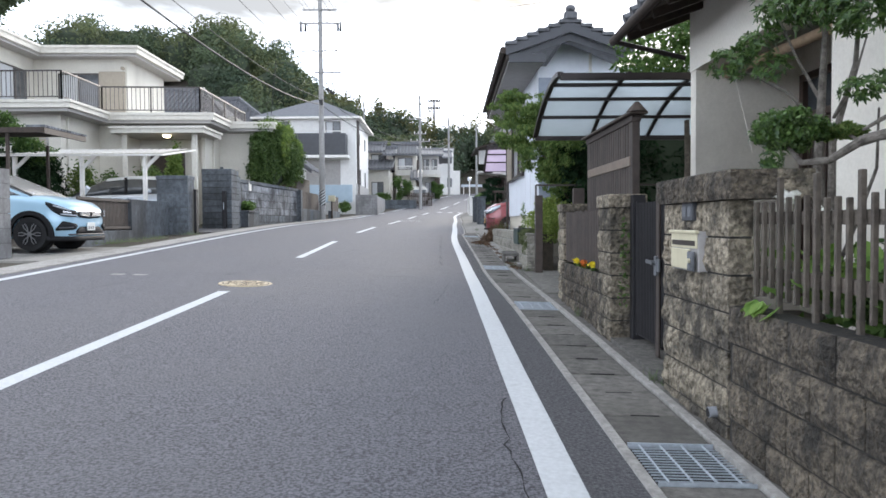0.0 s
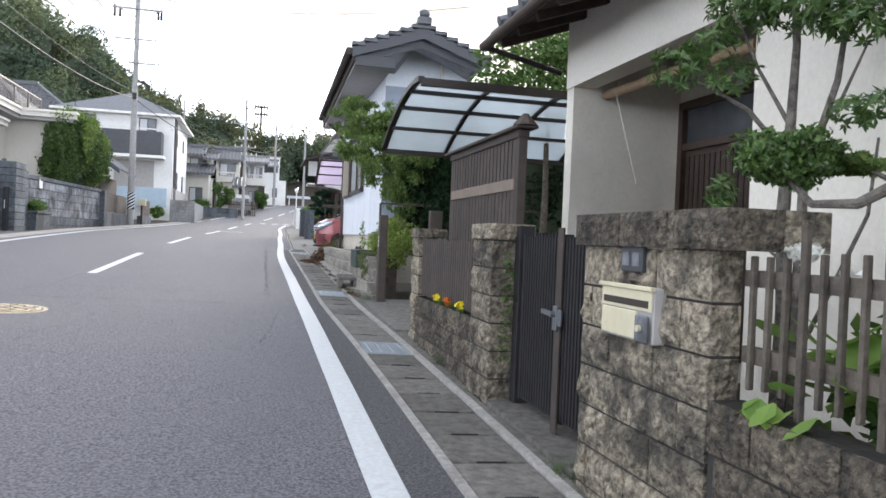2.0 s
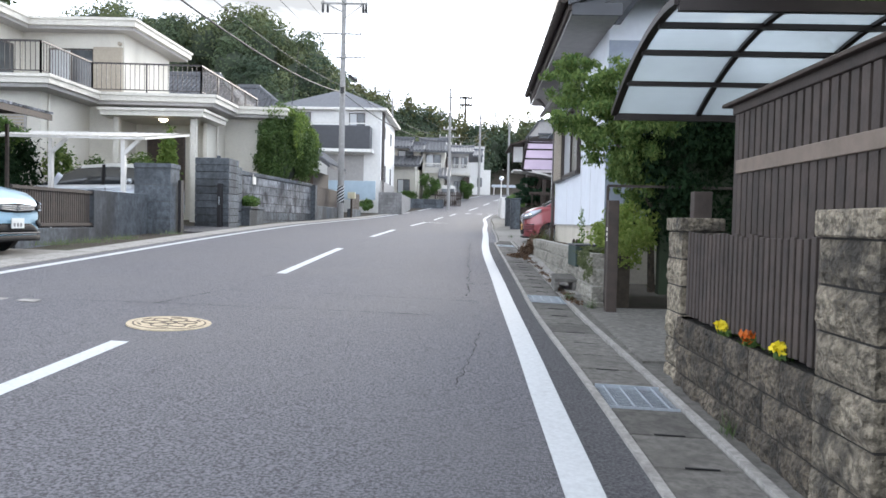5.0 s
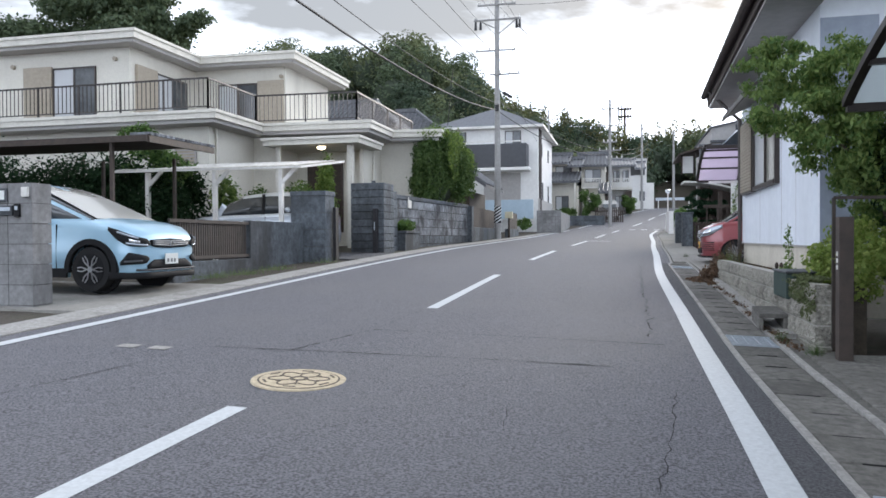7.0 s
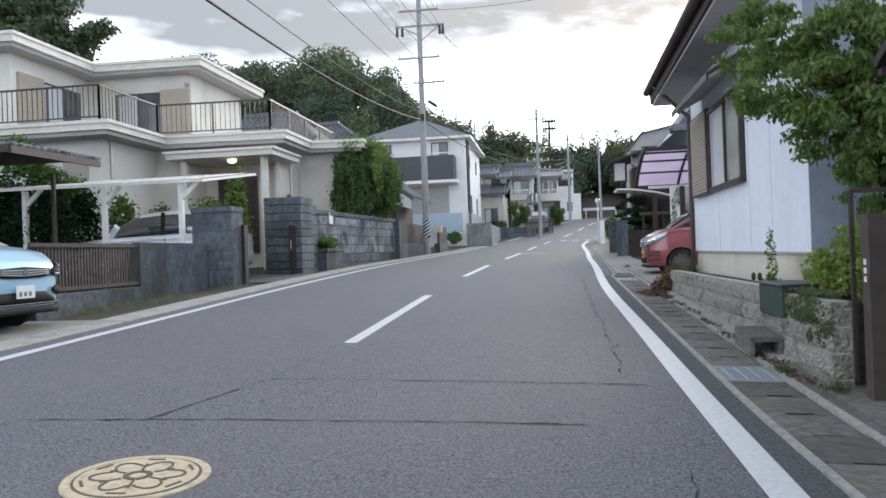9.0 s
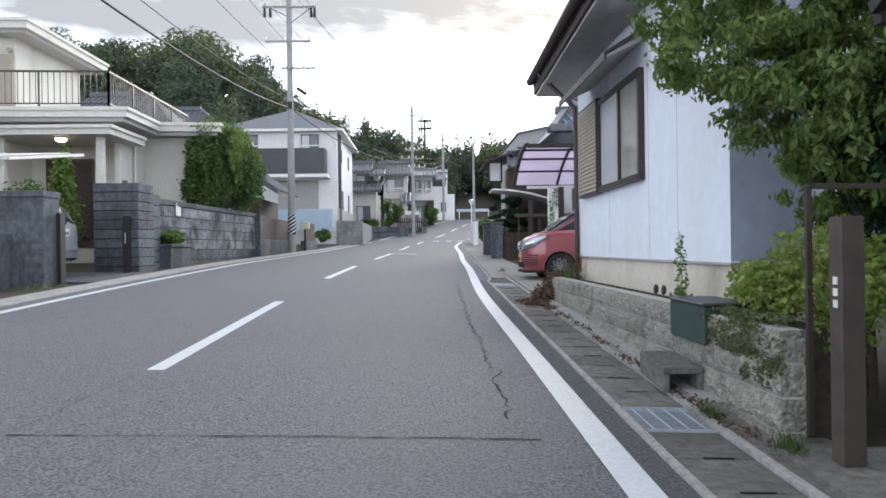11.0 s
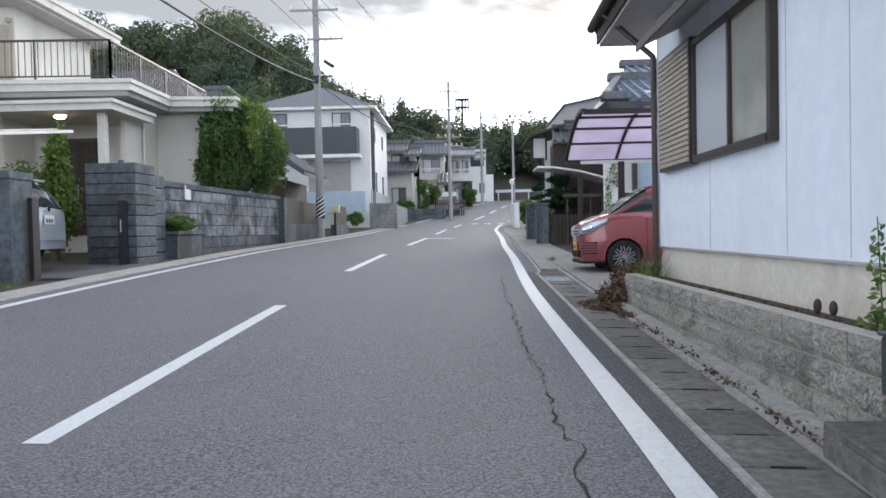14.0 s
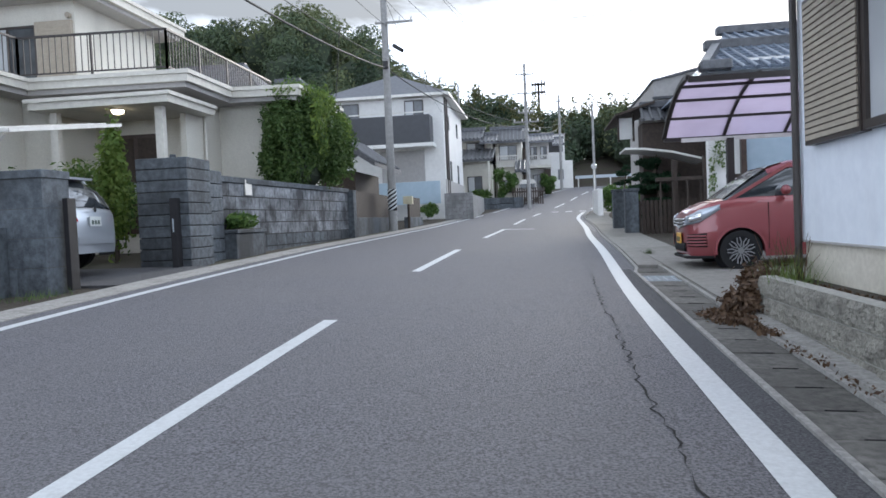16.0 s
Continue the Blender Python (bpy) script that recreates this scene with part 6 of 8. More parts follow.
fa = far_house("older beige house with stepped dark tile roofs", (M_LEFTWALL, M_FASCIA, M_LEFTWALL), M_TILE,
               [(-6.6, 75, 2, -2.7, 80, 7.3), (-6.5, 72.6, 2, -2.85, 75, 5.7), (-3.3, 72.5, 3.6, -2.9, 72.59, 4.9)],
               [(-7.0, -3.3, 74.3, 7.35, 76.8, 8.25, 80.5), (-7.0, -2.4, 71.4, 5.55, 75.0, 6.6, 75.0), (-3.5, -2.2, 73.6, 7.0, 76.0, 7.75, 79)], [(-4.6, -3.2, 6.5, 7.1, 75), (-4.4, -3.3, 3.2, 4.4, 72.6)])
fb = far_house("cream house with a tiled gable roof and a small white balcony", (M_FASCIA, M_LEFTWALL, M_WOOD_DARK), M_TILE,
               [(-2.5, 76.5, 5.2, -0.45, 83, 7.4), (-2.4, 76.4, 2, -0.5, 83, 5.2), (-0.4, 78, 2, 0.0, 83, 6.8)],
               [(-2.9, -0.1, 75.8, 7.2, 78.8, 8.45, 83.5), (-0.95, 0.15, 73.6, 4.75, 76.4, 5.7, 76.4)], [(-2.2, -0.8, 5.75, 6.9, 76.5), (-2.0, -1.1, 3.2, 4.2, 76.4)])
fc = far_house("pale grey two-storey house with a balcony and low slate roof", (M_WHITE, M_FASCIA, M_WOOD_DARK), M_SLATE,
               [(-0.1, 83, 2.5, 1.75, 92, 7.8), (0.0, 81.9, 5.4, 1.9, 82.99, 5.6), (1.3, 81.95, 2.5, 1.85, 82.98, 5.3)],
               [(-0.6, 2.2, 82.0, 7.7, 86.5, 8.6, 92.5), (1.2, 3.4, 92.0, 8.3, 96.0, 9.2, 99.5)], [(0.15, 0.75, 6.2, 7.3, 83), (1.0, 1.6, 6.2, 7.3, 83), (0.3, 1.1, 3.4, 4.9, 83)])
for h, x0, x1, y, z in ((fb, -2.35, -0.75, 75.7, 5.2), (fc, -0.1, 1.9, 81.9, 5.6)):
    bl_ = part("balcony", box(x0, y, z, x1, y + 0.7, z + 0.12), M_WHITE_METAL, h, "white railed balcony")
    part("rail", box(x0, y, z + 0.8, x1, y + 0.06, z + 0.88), M_WHITE_METAL, bl_)
    for k in range(13):
        u = x0 + (x1 - x0 - 0.05) * k / 12
        part("baluster", box(u, y + 0.01, z + 0.12, u + 0.05, y + 0.05, z + 0.8), M_WHITE_METAL, bl_)
hf = thing("tall_white_house", "tall plain white house up the slope", "house")
part("wall", box(1.2, 100, 4, 3.7, 106, 10.0), M_WHITE, hf)
part("annex", box(3.7, 102, 4, 4.6, 107, 7.4), M_WHITE, hf)
part("parapet", box(1.1, 99.9, 10.0, 3.8, 106.1, 10.15), M_SOFFIT, hf)
for z in (5.2, 8.2):
    part("window", box(2.9, 99.93, z, 3.5, 99.995, z + 1.1), M_GLASS, hf)
fw = thing("far_stone_wall", "dark stone garden wall with shrubs", "wall", kind="structure")
for z, d in ((1.3, 0.0), (1.75, 0.25), (2.2, 0.5)):
    part("course", box(-4.4, 67.6 + d, z, -0.9, 68.4 + d, z + 0.43, 0.03), M_OLD, fw)
part("wall_side", box(-0.9, 67.8, 1.3, -0.3, 82, 2.6), M_OLD, fw)
kt = thing("small_white_van", "small grey-white van parked behind the far fence", "car")
v_ = [(-0.75, 2.7), (-0.75, 3.25), (-0.6, 3.85), (-0.45, 3.98), (0.4, 3.98), (0.55, 3.85), (0.7, 3.25), (0.7, 2.7)]
part("body", prism_y(v_, 73.0, 75.6), M_SOFFIT, kt)
part("roof", prism_y([(-0.68, 3.7), (-0.5, 3.995), (0.45, 3.995), (0.63, 3.7), (0.6, 3.69), (-0.65, 3.69)], 72.96, 75.65), M_WHITE_METAL, kt)
part("windscreen", box(-0.55, 72.93, 3.3, 0.5, 72.99, 3.68, 0.01), M_GLASS, kt)
for x in (-0.6, 0.55):
    part("wheel", tube((x - 0.1, 73.5, 2.6), (x + 0.1, 73.5, 2.6), 0.28, None, 16), M_TYRE, kt)
fp = thing("dark_roadside_fence", "dark slatted fence before the far houses", "fence")
for k in range(14):
    part("slat", box(-1.1 + k * 0.16, 71.0, 2.1, -1.0 + k * 0.16, 71.05, 3.35), M_WOOD_DARK, fp)
part("rail", box(-1.15, 71.055, 3.0, 1.2, 71.1, 3.1), M_WOOD_DARK, fp)
gd = thing("guard_rail", "white steel guard rail at the crest of the road", "guard rail")
part("beam", bar((4.5, 95, 5.1), (11.5, 95, 5.1), 0.06, 0.3), M_STEEL, gd)
for k in range(5):
    part("post", tube((4.8 + k * 1.6, 95.1, 4.0), (4.8 + k * 1.6, 95.1, 5.2), 0.06), M_WHITE_METAL, gd)

# car shelters on the left
cs = thing("white_carport", "cream painted steel carport with a flat corrugated roof", "carport")
mesh_ob("roof", [(-12.7, 28.1, 2.88), (-7.05, 28.1, 2.86), (-6.95, 31.0, 3.28), (-12.7, 31.0, 3.28)], [(0, 1, 2, 3)], sheet_mat("cream_sheet", (0.75, 0.70, 0.60), 0.1), cs)
part("edge", bar((-12.7, 28.08, 2.84), (-7.05, 28.08, 2.83), 0.04, 0.06), M_WHITE_METAL, cs)
part("edge", bar((-7.04, 28.1, 2.83), (-6.94, 31.0, 3.25), 0.04, 0.06), M_WHITE_METAL, cs)
for k in range(22):
    part("corrugation", bar((-12.5 + k * 0.25, 28.1, 2.885), (-12.5 + k * 0.25, 31.0, 3.30), 0.02, 0.02), M_WHITE_METAL, cs)
for x in (-7.62, -9.55, -11.6):
    part("post", box(x - 0.05, 28.14, 0.4, x + 0.05, 28.26, 2.8), M_WHITE_METAL, cs)
    part("brace", bar((x + 0.03, 28.2, 2.45), (x + 0.42, 28.2, 2.82), 0.06, 0.1), M_WHITE_METAL, cs)
dk = thing("brown_carport", "dark brown steel carport with a corrugated roof", "carport")
mesh_ob("roof", [(-19, 23.5, 3.10), (-8.27, 23.5, 3.10), (-8.88, 27.0, 3.26), (-19, 27.0, 3.26)], [(0, 1, 2, 3)], M_WOOD_DARK, dk)
part("front_beam", bar((-19, 23.5, 3.03), (-8.27, 23.5, 3.03), 0.06, 0.13), M_WOOD_DARK, dk)
part("side_beam", bar((-8.27, 23.5, 3.02), (-8.88, 27.0, 3.18), 0.06, 0.14), M_WOOD_DARK, dk)
for k in range(14):
    u = k / 13
    part("roof_ridge", bar((-8.7 - 0.61 * u, 23.55 + 3.4 * u, 3.13 + 0.16 * u), (-8.22 - 0.61 * u, 23.55 + 3.4 * u, 3.13 + 0.16 * u), 0.1, 0.05), M_OLD_PALE, dk)
for x, y in ((-9.92, 26.9), (-9.2, 23.6), (-12.0, 26.9)):
    part("post", box(x - 0.035, y - 0.035, 0.2, x + 0.035, y + 0.035, 3.0), M_WOOD_DARK, dk)


# ---- utility poles ----
def utility_pole(x, y, z0, top, r, arms, label, group="utility poles"):
    p = thing("utility_pole", label, "utility pole", (x, y, z0), group)
    part("shaft", tube((0, 0, -0.3), (0, 0, top - z0), r, r * 0.62, 18), M_POLE, p, smooth=False)
    for z, a, b in arms:
        ar = part("cross_arm", bar((a, -0.12, z - z0), (b, -0.12, z - z0), 0.07, 0.08), M_POLE, p)
        for k in range(4):
            u = a + 0.06 + (b - a - 0.12) * k / 3
            part("insulator", tube((u, -0.12, z - z0 + 0.04), (u, -0.12, z - z0 + 0.2), 0.045, 0.03, 8), M_WHITE_METAL, ar)
    return p


p1 = utility_pole(-4.98, 46.9, 0.95, 13.8, 0.17, [(13.2, -0.9, 0.95), (12.5, -0.95, 0.95), (11.76, -1.15, 1.2), (10.24, -1.05, 0.95), (9.05, -0.35, 1.15)], "tall grey concrete utility pole with several cross arms")
part("transformer_frame", bar((-1.1, -0.16, 10.9), (-0.1, -0.16, 10.4), 0.05, 0.05), M_POLE, p1)
part("brace", bar((0.95, -0.12, 10.75), (0.1, -0.12, 10.1), 0.04, 0.04), M_POLE, p1)
for sx in (-1.05, -0.8, 1.0, 1.15):
    part("cutout", tube((sx, -0.14, 10.35), (sx, -0.14, 10.75), 0.07, 0.05, 8), M_CABLE, p1)
part("cap_box", box(-0.16, -0.2, 12.35, 0.16, 0.16, 12.85, 0.02), M_STEEL, p1)
part("cable_closure", bar((0.35, -0.15, 7.2), (0.75, -0.4, 6.9), 0.12, 0.14), M_CABLE, p1)
part("junction", box(-0.08, -0.24, 6.3, 0.12, -0.12, 6.6), M_CABLE, p1)
gs = part("guard_sheet", tube((0, 0, 0.75), (0, 0, 1.6), 0.178, 0.176, 18), M_BLACK, p1, "black and white striped guard sheet")
for k in range(6):
    v, f = [], []
    for j in range(9):
        a = math.pi + (j / 8) * math.pi
        z = 0.60 + k * 0.16 + j / 8 * 0.34
        for dz in (0, 0.075):
            v.append((0.182 * math.cos(a), 0.182 * math.sin(a), min(1.6, max(0.75, z + dz))))
    f = [(2 * j, 2 * j + 1, 2 * j + 3, 2 * j + 2) for j in range(8)]
    mesh_ob("stripe", v, f, M_LINE, gs)
utility_pole(0.15, 66.0, 1.5, 11.0, 0.14, [(10.3, -0.6, 0.6), (9.1, -0.9, 0.5), (7.9, -0.5, 0.5), (7.3, -0.8, 0.8), (6.7, -0.3, 0.9)], "grey concrete utility pole with cross arms by the far wall")
utility_pole(2.9, 88, 3.2, 12.4, 0.15, [(11.8, -0.5, 0.5)], "slim far utility pole")
utility_pole(6.2, 92, 4.0, 12.0, 0.15, [], "slim far utility pole beside the woods")
utility_pole(-7.2, 96, 4.0, 15.5, 0.15, [(14.5, -0.8, 0.8)], "far utility pole among the trees")
mast = thing("antenna_mast", "lattice antenna mast on the wooded ridge", "mast")
part("mast", tube((1.3, 135, 6), (1.3, 135, 22.0), 0.22, 0.18, 8), M_WOOD_DARK, mast)
for k in range(6):
    a = k * math.pi / 3
    part("antenna", box(1.3 + 1.0 * math.cos(a) - 0.1, 135 + 1.0 * math.sin(a) - 0.1, 20.0, 1.3 + 1.0 * math.cos(a) + 0.1, 135 + 1.0 * math.sin(a) + 0.1, 22.3), M_WOOD_DARK, mast)
part("ring", box(0.3, 134.2, 20.5, 2.3, 135.8, 20.6), M_WOOD_DARK, mast)
part("ring", box(0.3, 134.2, 21.7, 2.3, 135.8, 21.8), M_WOOD_DARK, mast)

PX, PY = -4.98, 46.8
for dx, z, zz, s, r in [(0, 7.3, 6.6, 1.2, 0.026), (0.1, 7.6, 6.9, 1.0, 0.012), (0, 9.0, 8.3, 0.6, 0.011), (0.9, 9.05, 8.4, 0.6, 0.010), (-0.95, 11.8, 11.4, 0.5, 0.010), (0, 11.8, 11.4, 0.5, 0.010), (0.95, 11.8, 11.4, 0.5, 0.010),
                        (-0.8, 12.55, 12.2, 0.5, 0.009), (0.8, 12.55, 12.2, 0.5, 0.009)]:
    cable("overhead_cable", (PX + dx, PY, z), (-5.4 + dx, 6.0, zz), s, r)
for dx, z, z2, s, r in [(0, 7.3, 7.0, 0.7, 0.022), (0, 7.8, 7.3, 0.6, 0.016), (0.5, 9.05, 7.6, 0.5, 0.010), (-0.8, 11.8, 9.5, 0.4, 0.010), (0.8, 11.8, 9.5, 0.4, 0.010), (0, 12.55, 11.0, 0.4, 0.009)]:
    cable("overhead_cable", (PX + dx, PY, z), (0.15 + dx * 0.6, 66, z2), s, r)
    cable("overhead_cable", (0.15 + dx * 0.6, 66, z2), (3.5, 88, z2 + 3), s, r)
cable("overhead_cable", (PX, PY, 12.5), (9.0, 33.0, 9.5), 0.6, 0.009)
cable("overhead_cable", (PX, PY, 9.05), (8.0, 38.0, 7.0), 0.5, 0.009)
cable("overhead_cable", (PX, PY, 8.9), (-16, 60, 8.0), 0.4, 0.009)
cable("overhead_cable", (PX, PY, 10.2), (-4.5, 60, 7.4), 0.4, 0.009)
cable("guy_wire", (-11.0, 60, 5.0), (-10.2, 60, 12.6), 0.0, 0.02)


# ---- cars ----
def ease(keys, x):
    return float(np.interp(x, [k[0] for k in keys], [k[1] for k in keys]))


def plan_at(d, length):
    return ease([(0, 0.70), (0.03, 0.78), (0.08, 0.85), (0.16, 0.905), (0.28, 0.95), (0.42, 0.98), (0.7, 1.0), (length - 0.6, 1.0), (length - 0.2, 0.95), (length - 0.06, 0.9), (length, 0.84)], d)


def band(c, name, hw, f0, f1, low, high, material, off=0.012, label="", steps=14):
    """A curved patch on the nose between two places on its outline (f: -1 and 1 are the flanks 0.45 m back); low and high are heights over f."""
    def spot(f):
        a, s = abs(f), 1 if f >= 0 else -1
        if a < 0.55:
            return off, s * a / 0.55 * 0.68 * hw
        d = (a - 0.55) / 0.45 * 0.45
        return -d + off * (1 - d / 0.45), s * (hw * plan_at(d, 4.0) + off)
    v, f = [], []
    for i in range(steps + 1):
        q = f0 + (f1 - f0) * i / steps
        x, y = spot(q)
        lo, hi = ease(low, q), ease(high, q)
        for k in range(4):
            u = k / 3
            v.append((x + 0.012 * math.sin(math.pi * u), y * (1 + 0.006 * math.sin(math.pi * u)), lo + (hi - lo) * u))
    for i in range(steps):
        for k in range(3):
            a = i * 4 + k
            f.append((a, a + 4, a + 5, a + 1))
    ob = mesh_ob(name, v, f, material, c, True)
    so = ob.modifiers.new("depth", "SOLIDIFY")
    so.thickness, so.offset = 0.02, 0
    if label:
        ob["label"] = label
    return ob


def car(name, label, length, width, top, belt, roof, wheels, wr, paint, front, plate, spokes, clad=None, rear_view=False):
    """Nose at x = 0, tail at -length; belt and roof are outlines over the distance from the nose."""
    c = thing(name, label, "car")
    hw = width / 2
    st = sorted(set([0, 0.03, 0.08, 0.16, 0.28, 0.42] + [w + d for w in wheels for d in (-0.42, -0.36, -0.3, -0.22, -0.12, 0, 0.12, 0.22, 0.3, 0.36, 0.42)] + list(np.linspace(0.6, length - 0.35, 12)) + [length - 0.2, length - 0.08, length]))

    def plan(d):
        return plan_at(d, length)

    def sill(d):
        z = ease([(0, 0.26), (0.1, 0.2), (length - 0.1, 0.22), (length, 0.3)], d)
        for w in wheels:
            k = abs(d - w)
            if k < wr + 0.06:
                z = max(z, wr + math.sqrt((wr + 0.06) ** 2 - k * k))
        return z
    v, f = [], []
    for d in st:
        p, zb, zt = hw * plan(d), sill(d), ease(belt, d)
        zt = max(zt, 0.3)
        zs = [zb, max(zb, 0.36), max(zb, 0.5), max(zb, 0.62), max(zb + 0.02, zt - 0.16), zt - 0.05, zt, zt + 0.025, zt + 0.035]
        ws = [0.93, 0.985, 1.0, 1.0, 0.985, 0.955, 0.89, 0.5, 0.0]
        if d < 0.02:
            zs = [zb, 0.34, 0.45, 0.55, 0.62, zt - 0.05, zt, zt, zt]
        ring = [(-d, -p * w, z) for w, z in zip(ws, zs)] + [(-d, p * w, z) for w, z in zip(ws[-2::-1], zs[-2::-1])]
        v += ring
    m = 17
    for i in range(len(st) - 1):
        for j in range(m - 1):
            a = i * m + j
            f.append((a, a + m, a + m + 1, a + 1))
    f.append(tuple(range(m)))
    f.append(tuple((len(st) - 1) * m + j for j in range(m))[::-1])
    body = mesh_ob("body", v, f, paint, c, True)
    es = body.modifiers.new("edges", "EDGE_SPLIT")
    es.split_angle = radians(38)
    # glasshouse
    r0, r1 = roof[0][0], roof[-1][0]
    gs_ = [r0 + (r1 - r0) * k / 22 for k in range(23)]
    v, f = [], []
    for d in gs_:
        zb, zr = ease(belt, d) - 0.02, ease(roof, d)
        p = hw * plan(d)
        h = max(0.0, zr - zb)
        ws = [0.905, 0.905 - 0.12 * h / 0.55, 0.84 - 0.17 * min(1, h / 0.5), 0.45, 0.0]
        zs = [zb, zb + h * 0.82, zb + h * 0.95, zr, zr + 0.012]
        v += [(-d, -p * w, z) for w, z in zip(ws, zs)] + [(-d, p * w, z) for w, z in zip(ws[-2::-1], zs[-2::-1])]
    m = 9
    for i in range(len(gs_) - 1):
        for j in range(m - 1):
            a = i * m + j
            f.append((a, a + m, a + m + 1, a + 1))
    glass = mesh_ob("glasshouse", v, f, M_CAR_GLASS, c, True)
    top_d = next(d for d, z in roof if z > max(q for _, q in roof) - 0.06)
    if not rear_view:
        v, f = [], []
        ds = [r0 + 0.03 + (top_d - r0 - 0.10) * k / 8 for k in range(9)]
        for d in ds:
            zb, zr = ease(belt, d) - 0.02, ease(roof, d)
            p, h = hw * plan(d), max(0.0, zr - zb)
            w2 = 0.84 - 0.17 * min(1, h / 0.5) - 0.02
            v += [(-d + 0.012, p * w2 * s, zr + 0.012 + (0.012 * (1 - abs(s)))) for s in (-1, -0.67, -0.33, 0, 0.33, 0.67, 1)]
        for i in range(8):
            for j in range(6):
                a = i * 7 + j
                f.append((a, a + 7, a + 8, a + 1))
        mesh_ob("windscreen", v, f, M_SCREEN, c, True)
    # roof panel and pillars over the glass
    flat = [d for d in gs_ if ease(roof, d) > max(z for _, z in roof) - 0.14]
    v, f = [], []
    for d in flat:
        zb, zr = ease(belt, d) - 0.02, ease(roof, d)
        p, h = hw * plan(d), zr - zb
        ws = [0.905 - 0.12 * h / 0.55 + 0.012, 0.84 - 0.17 * min(1, h / 0.5) + 0.01, 0.45, 0.0]
        zs = [zb + h * 0.82, zb + h * 0.95 + 0.012, zr + 0.015, zr + 0.028]
        v += [(-d, -p * w, z) for w, z in zip(ws, zs)] + [(-d, p * w, z) for w, z in zip(ws[-2::-1], zs[-2::-1])]
    for i in range(len(flat) - 1):
        for j in range(6):
            a = i * 7 + j
            f.append((a, a + 7, a + 8, a + 1))
    mesh_ob("roof_panel", v, f, paint, c, True)

    def pillar(d0, d1, w, material=paint):
        for s in (-1, 1):
            bm = bmesh.new()
            n = 6
            pts = []
            for k in range(n + 1):
                u = k / n
                d = d0 + (d1 - d0) * u
                zb, zr = ease(belt, d0) - 0.02, ease(roof, d1)
                z = zb + (zr - zb) * 0.93 * u
                hh = max(0.05, ease(roof, d) - ease(belt, d) + 0.02)
                rel = min(1.0, (z - ease(belt, d) + 0.02) / hh)
                y = hw * plan(d) * (0.905 - 0.12 * (hh / 0.55) * min(1, rel / 0.82)) + 0.004
                pts.append((-d, s * y, z))
            rows_ = []
            for k in range(n + 1):
                t = (Vector(pts[min(n, k + 1)]) - Vector(pts[max(0, k - 1)])).normalized()
                o = Vector((0, s, 0)).cross(t).normalized() * (w / 2)
                p = Vector(pts[k])
                rows_.append([bm.verts.new(p + o + Vector((0, q, 0))) for q in (-0.01, 0.01)] + [bm.verts.new(p - o + Vector((0, q, 0))) for q in (0.01, -0.01)])
            for a, b in zip(rows_, rows_[1:]):
                for q in range(4):
                    bm.faces.new((a[q], a[(q + 1) % 4], b[(q + 1) % 4], b[q]))
            bm.faces.new(rows_[0])
            bm.faces.new(rows_[-1][::-1])
            part("pillar", bm, material, c)
    pillar(r0 + 0.08, top_d, 0.05)
    pillar((r0 + r1) / 2 - 0.05, (r0 + r1) / 2 - 0.02, 0.09, M_BLACK)
    pillar(r1 - 0.35, r1 - 0.55, 0.16)
    # wheels
    for w in wheels:
        for s in (-1, 1):
            wh = part("wheel", tube((-w, s * (hw - 0.20), wr), (-w, s * (hw - 0.012), wr), wr, wr, 32), M_TYRE, c)
            part("rim", tube((-w, s * (hw - 0.05), wr), (-w, s * (hw - 0.008), wr), wr * 0.72, wr * 0.72, 28), M_BLACK, wh)
            for k in range(spokes):
                a = k * 2 * math.pi / spokes
                bm = bmesh.new()
                for da in (-0.10, 0.10):
                    bm_bar(bm, (-w + 0.05 * math.cos(a), s * (hw - 0.004), wr + 0.05 * math.sin(a)), (-w + wr * 0.45 * math.cos(a + da * 2.2), s * (hw - 0.004), wr + wr * 0.45 * math.sin(a + da * 2.2)), 0.016, 0.016, (0, 1, 0))
                    bm_bar(bm, (-w + wr * 0.45 * math.cos(a + da * 2.2), s * (hw - 0.004), wr + wr * 0.45 * math.sin(a + da * 2.2)), (-w + wr * 0.67 * math.cos(a + da), s * (hw - 0.004), wr + wr * 0.67 * math.sin(a + da)), 0.016, 0.018, (0, 1, 0))
                part("spoke", bm, M_RIM, wh)
            part("hub", tube((-w, s * (hw - 0.02), wr), (-w, s * (hw + 0.002), wr), 0.05, 0.045, 16), M_RIM, wh)
            R, D, n = wr + 0.045, 0.085 if clad else 0.03, 16
            v, f = [], []
            for k in range(n + 1):
                a = -0.14 + k * (math.pi + 0.28) / n
                for rr, yy in ((R, hw - 0.06), (R, hw + 0.006), (R + D, hw + 0.004), (R + D + 0.008, hw - 0.06)):
                    v.append((-w + rr * math.cos(a), s * yy, wr + rr * math.sin(a)))
            for k in range(n):
                for q in range(3):
                    b = k * 4 + q
                    f.append((b, b + 4, b + 5, b + 1))
            mesh_ob("wheel_arch", v, f, clad or paint, c, False)
            part("arch_liner", tube((-w, s * (hw - 0.26), wr + 0.02), (-w, s * (hw - 0.21), wr + 0.02), wr + 0.07, None, 24), M_DARK, c)
    if clad:
        for s in (-1, 1):
            part("sill_cladding", box(-wheels[1] + wr + 0.08, s * (hw - 0.03), 0.2, -wheels[0] - wr - 0.08, s * (hw + 0.006), 0.34, 0.01), clad, c)
    front(c, hw, belt)
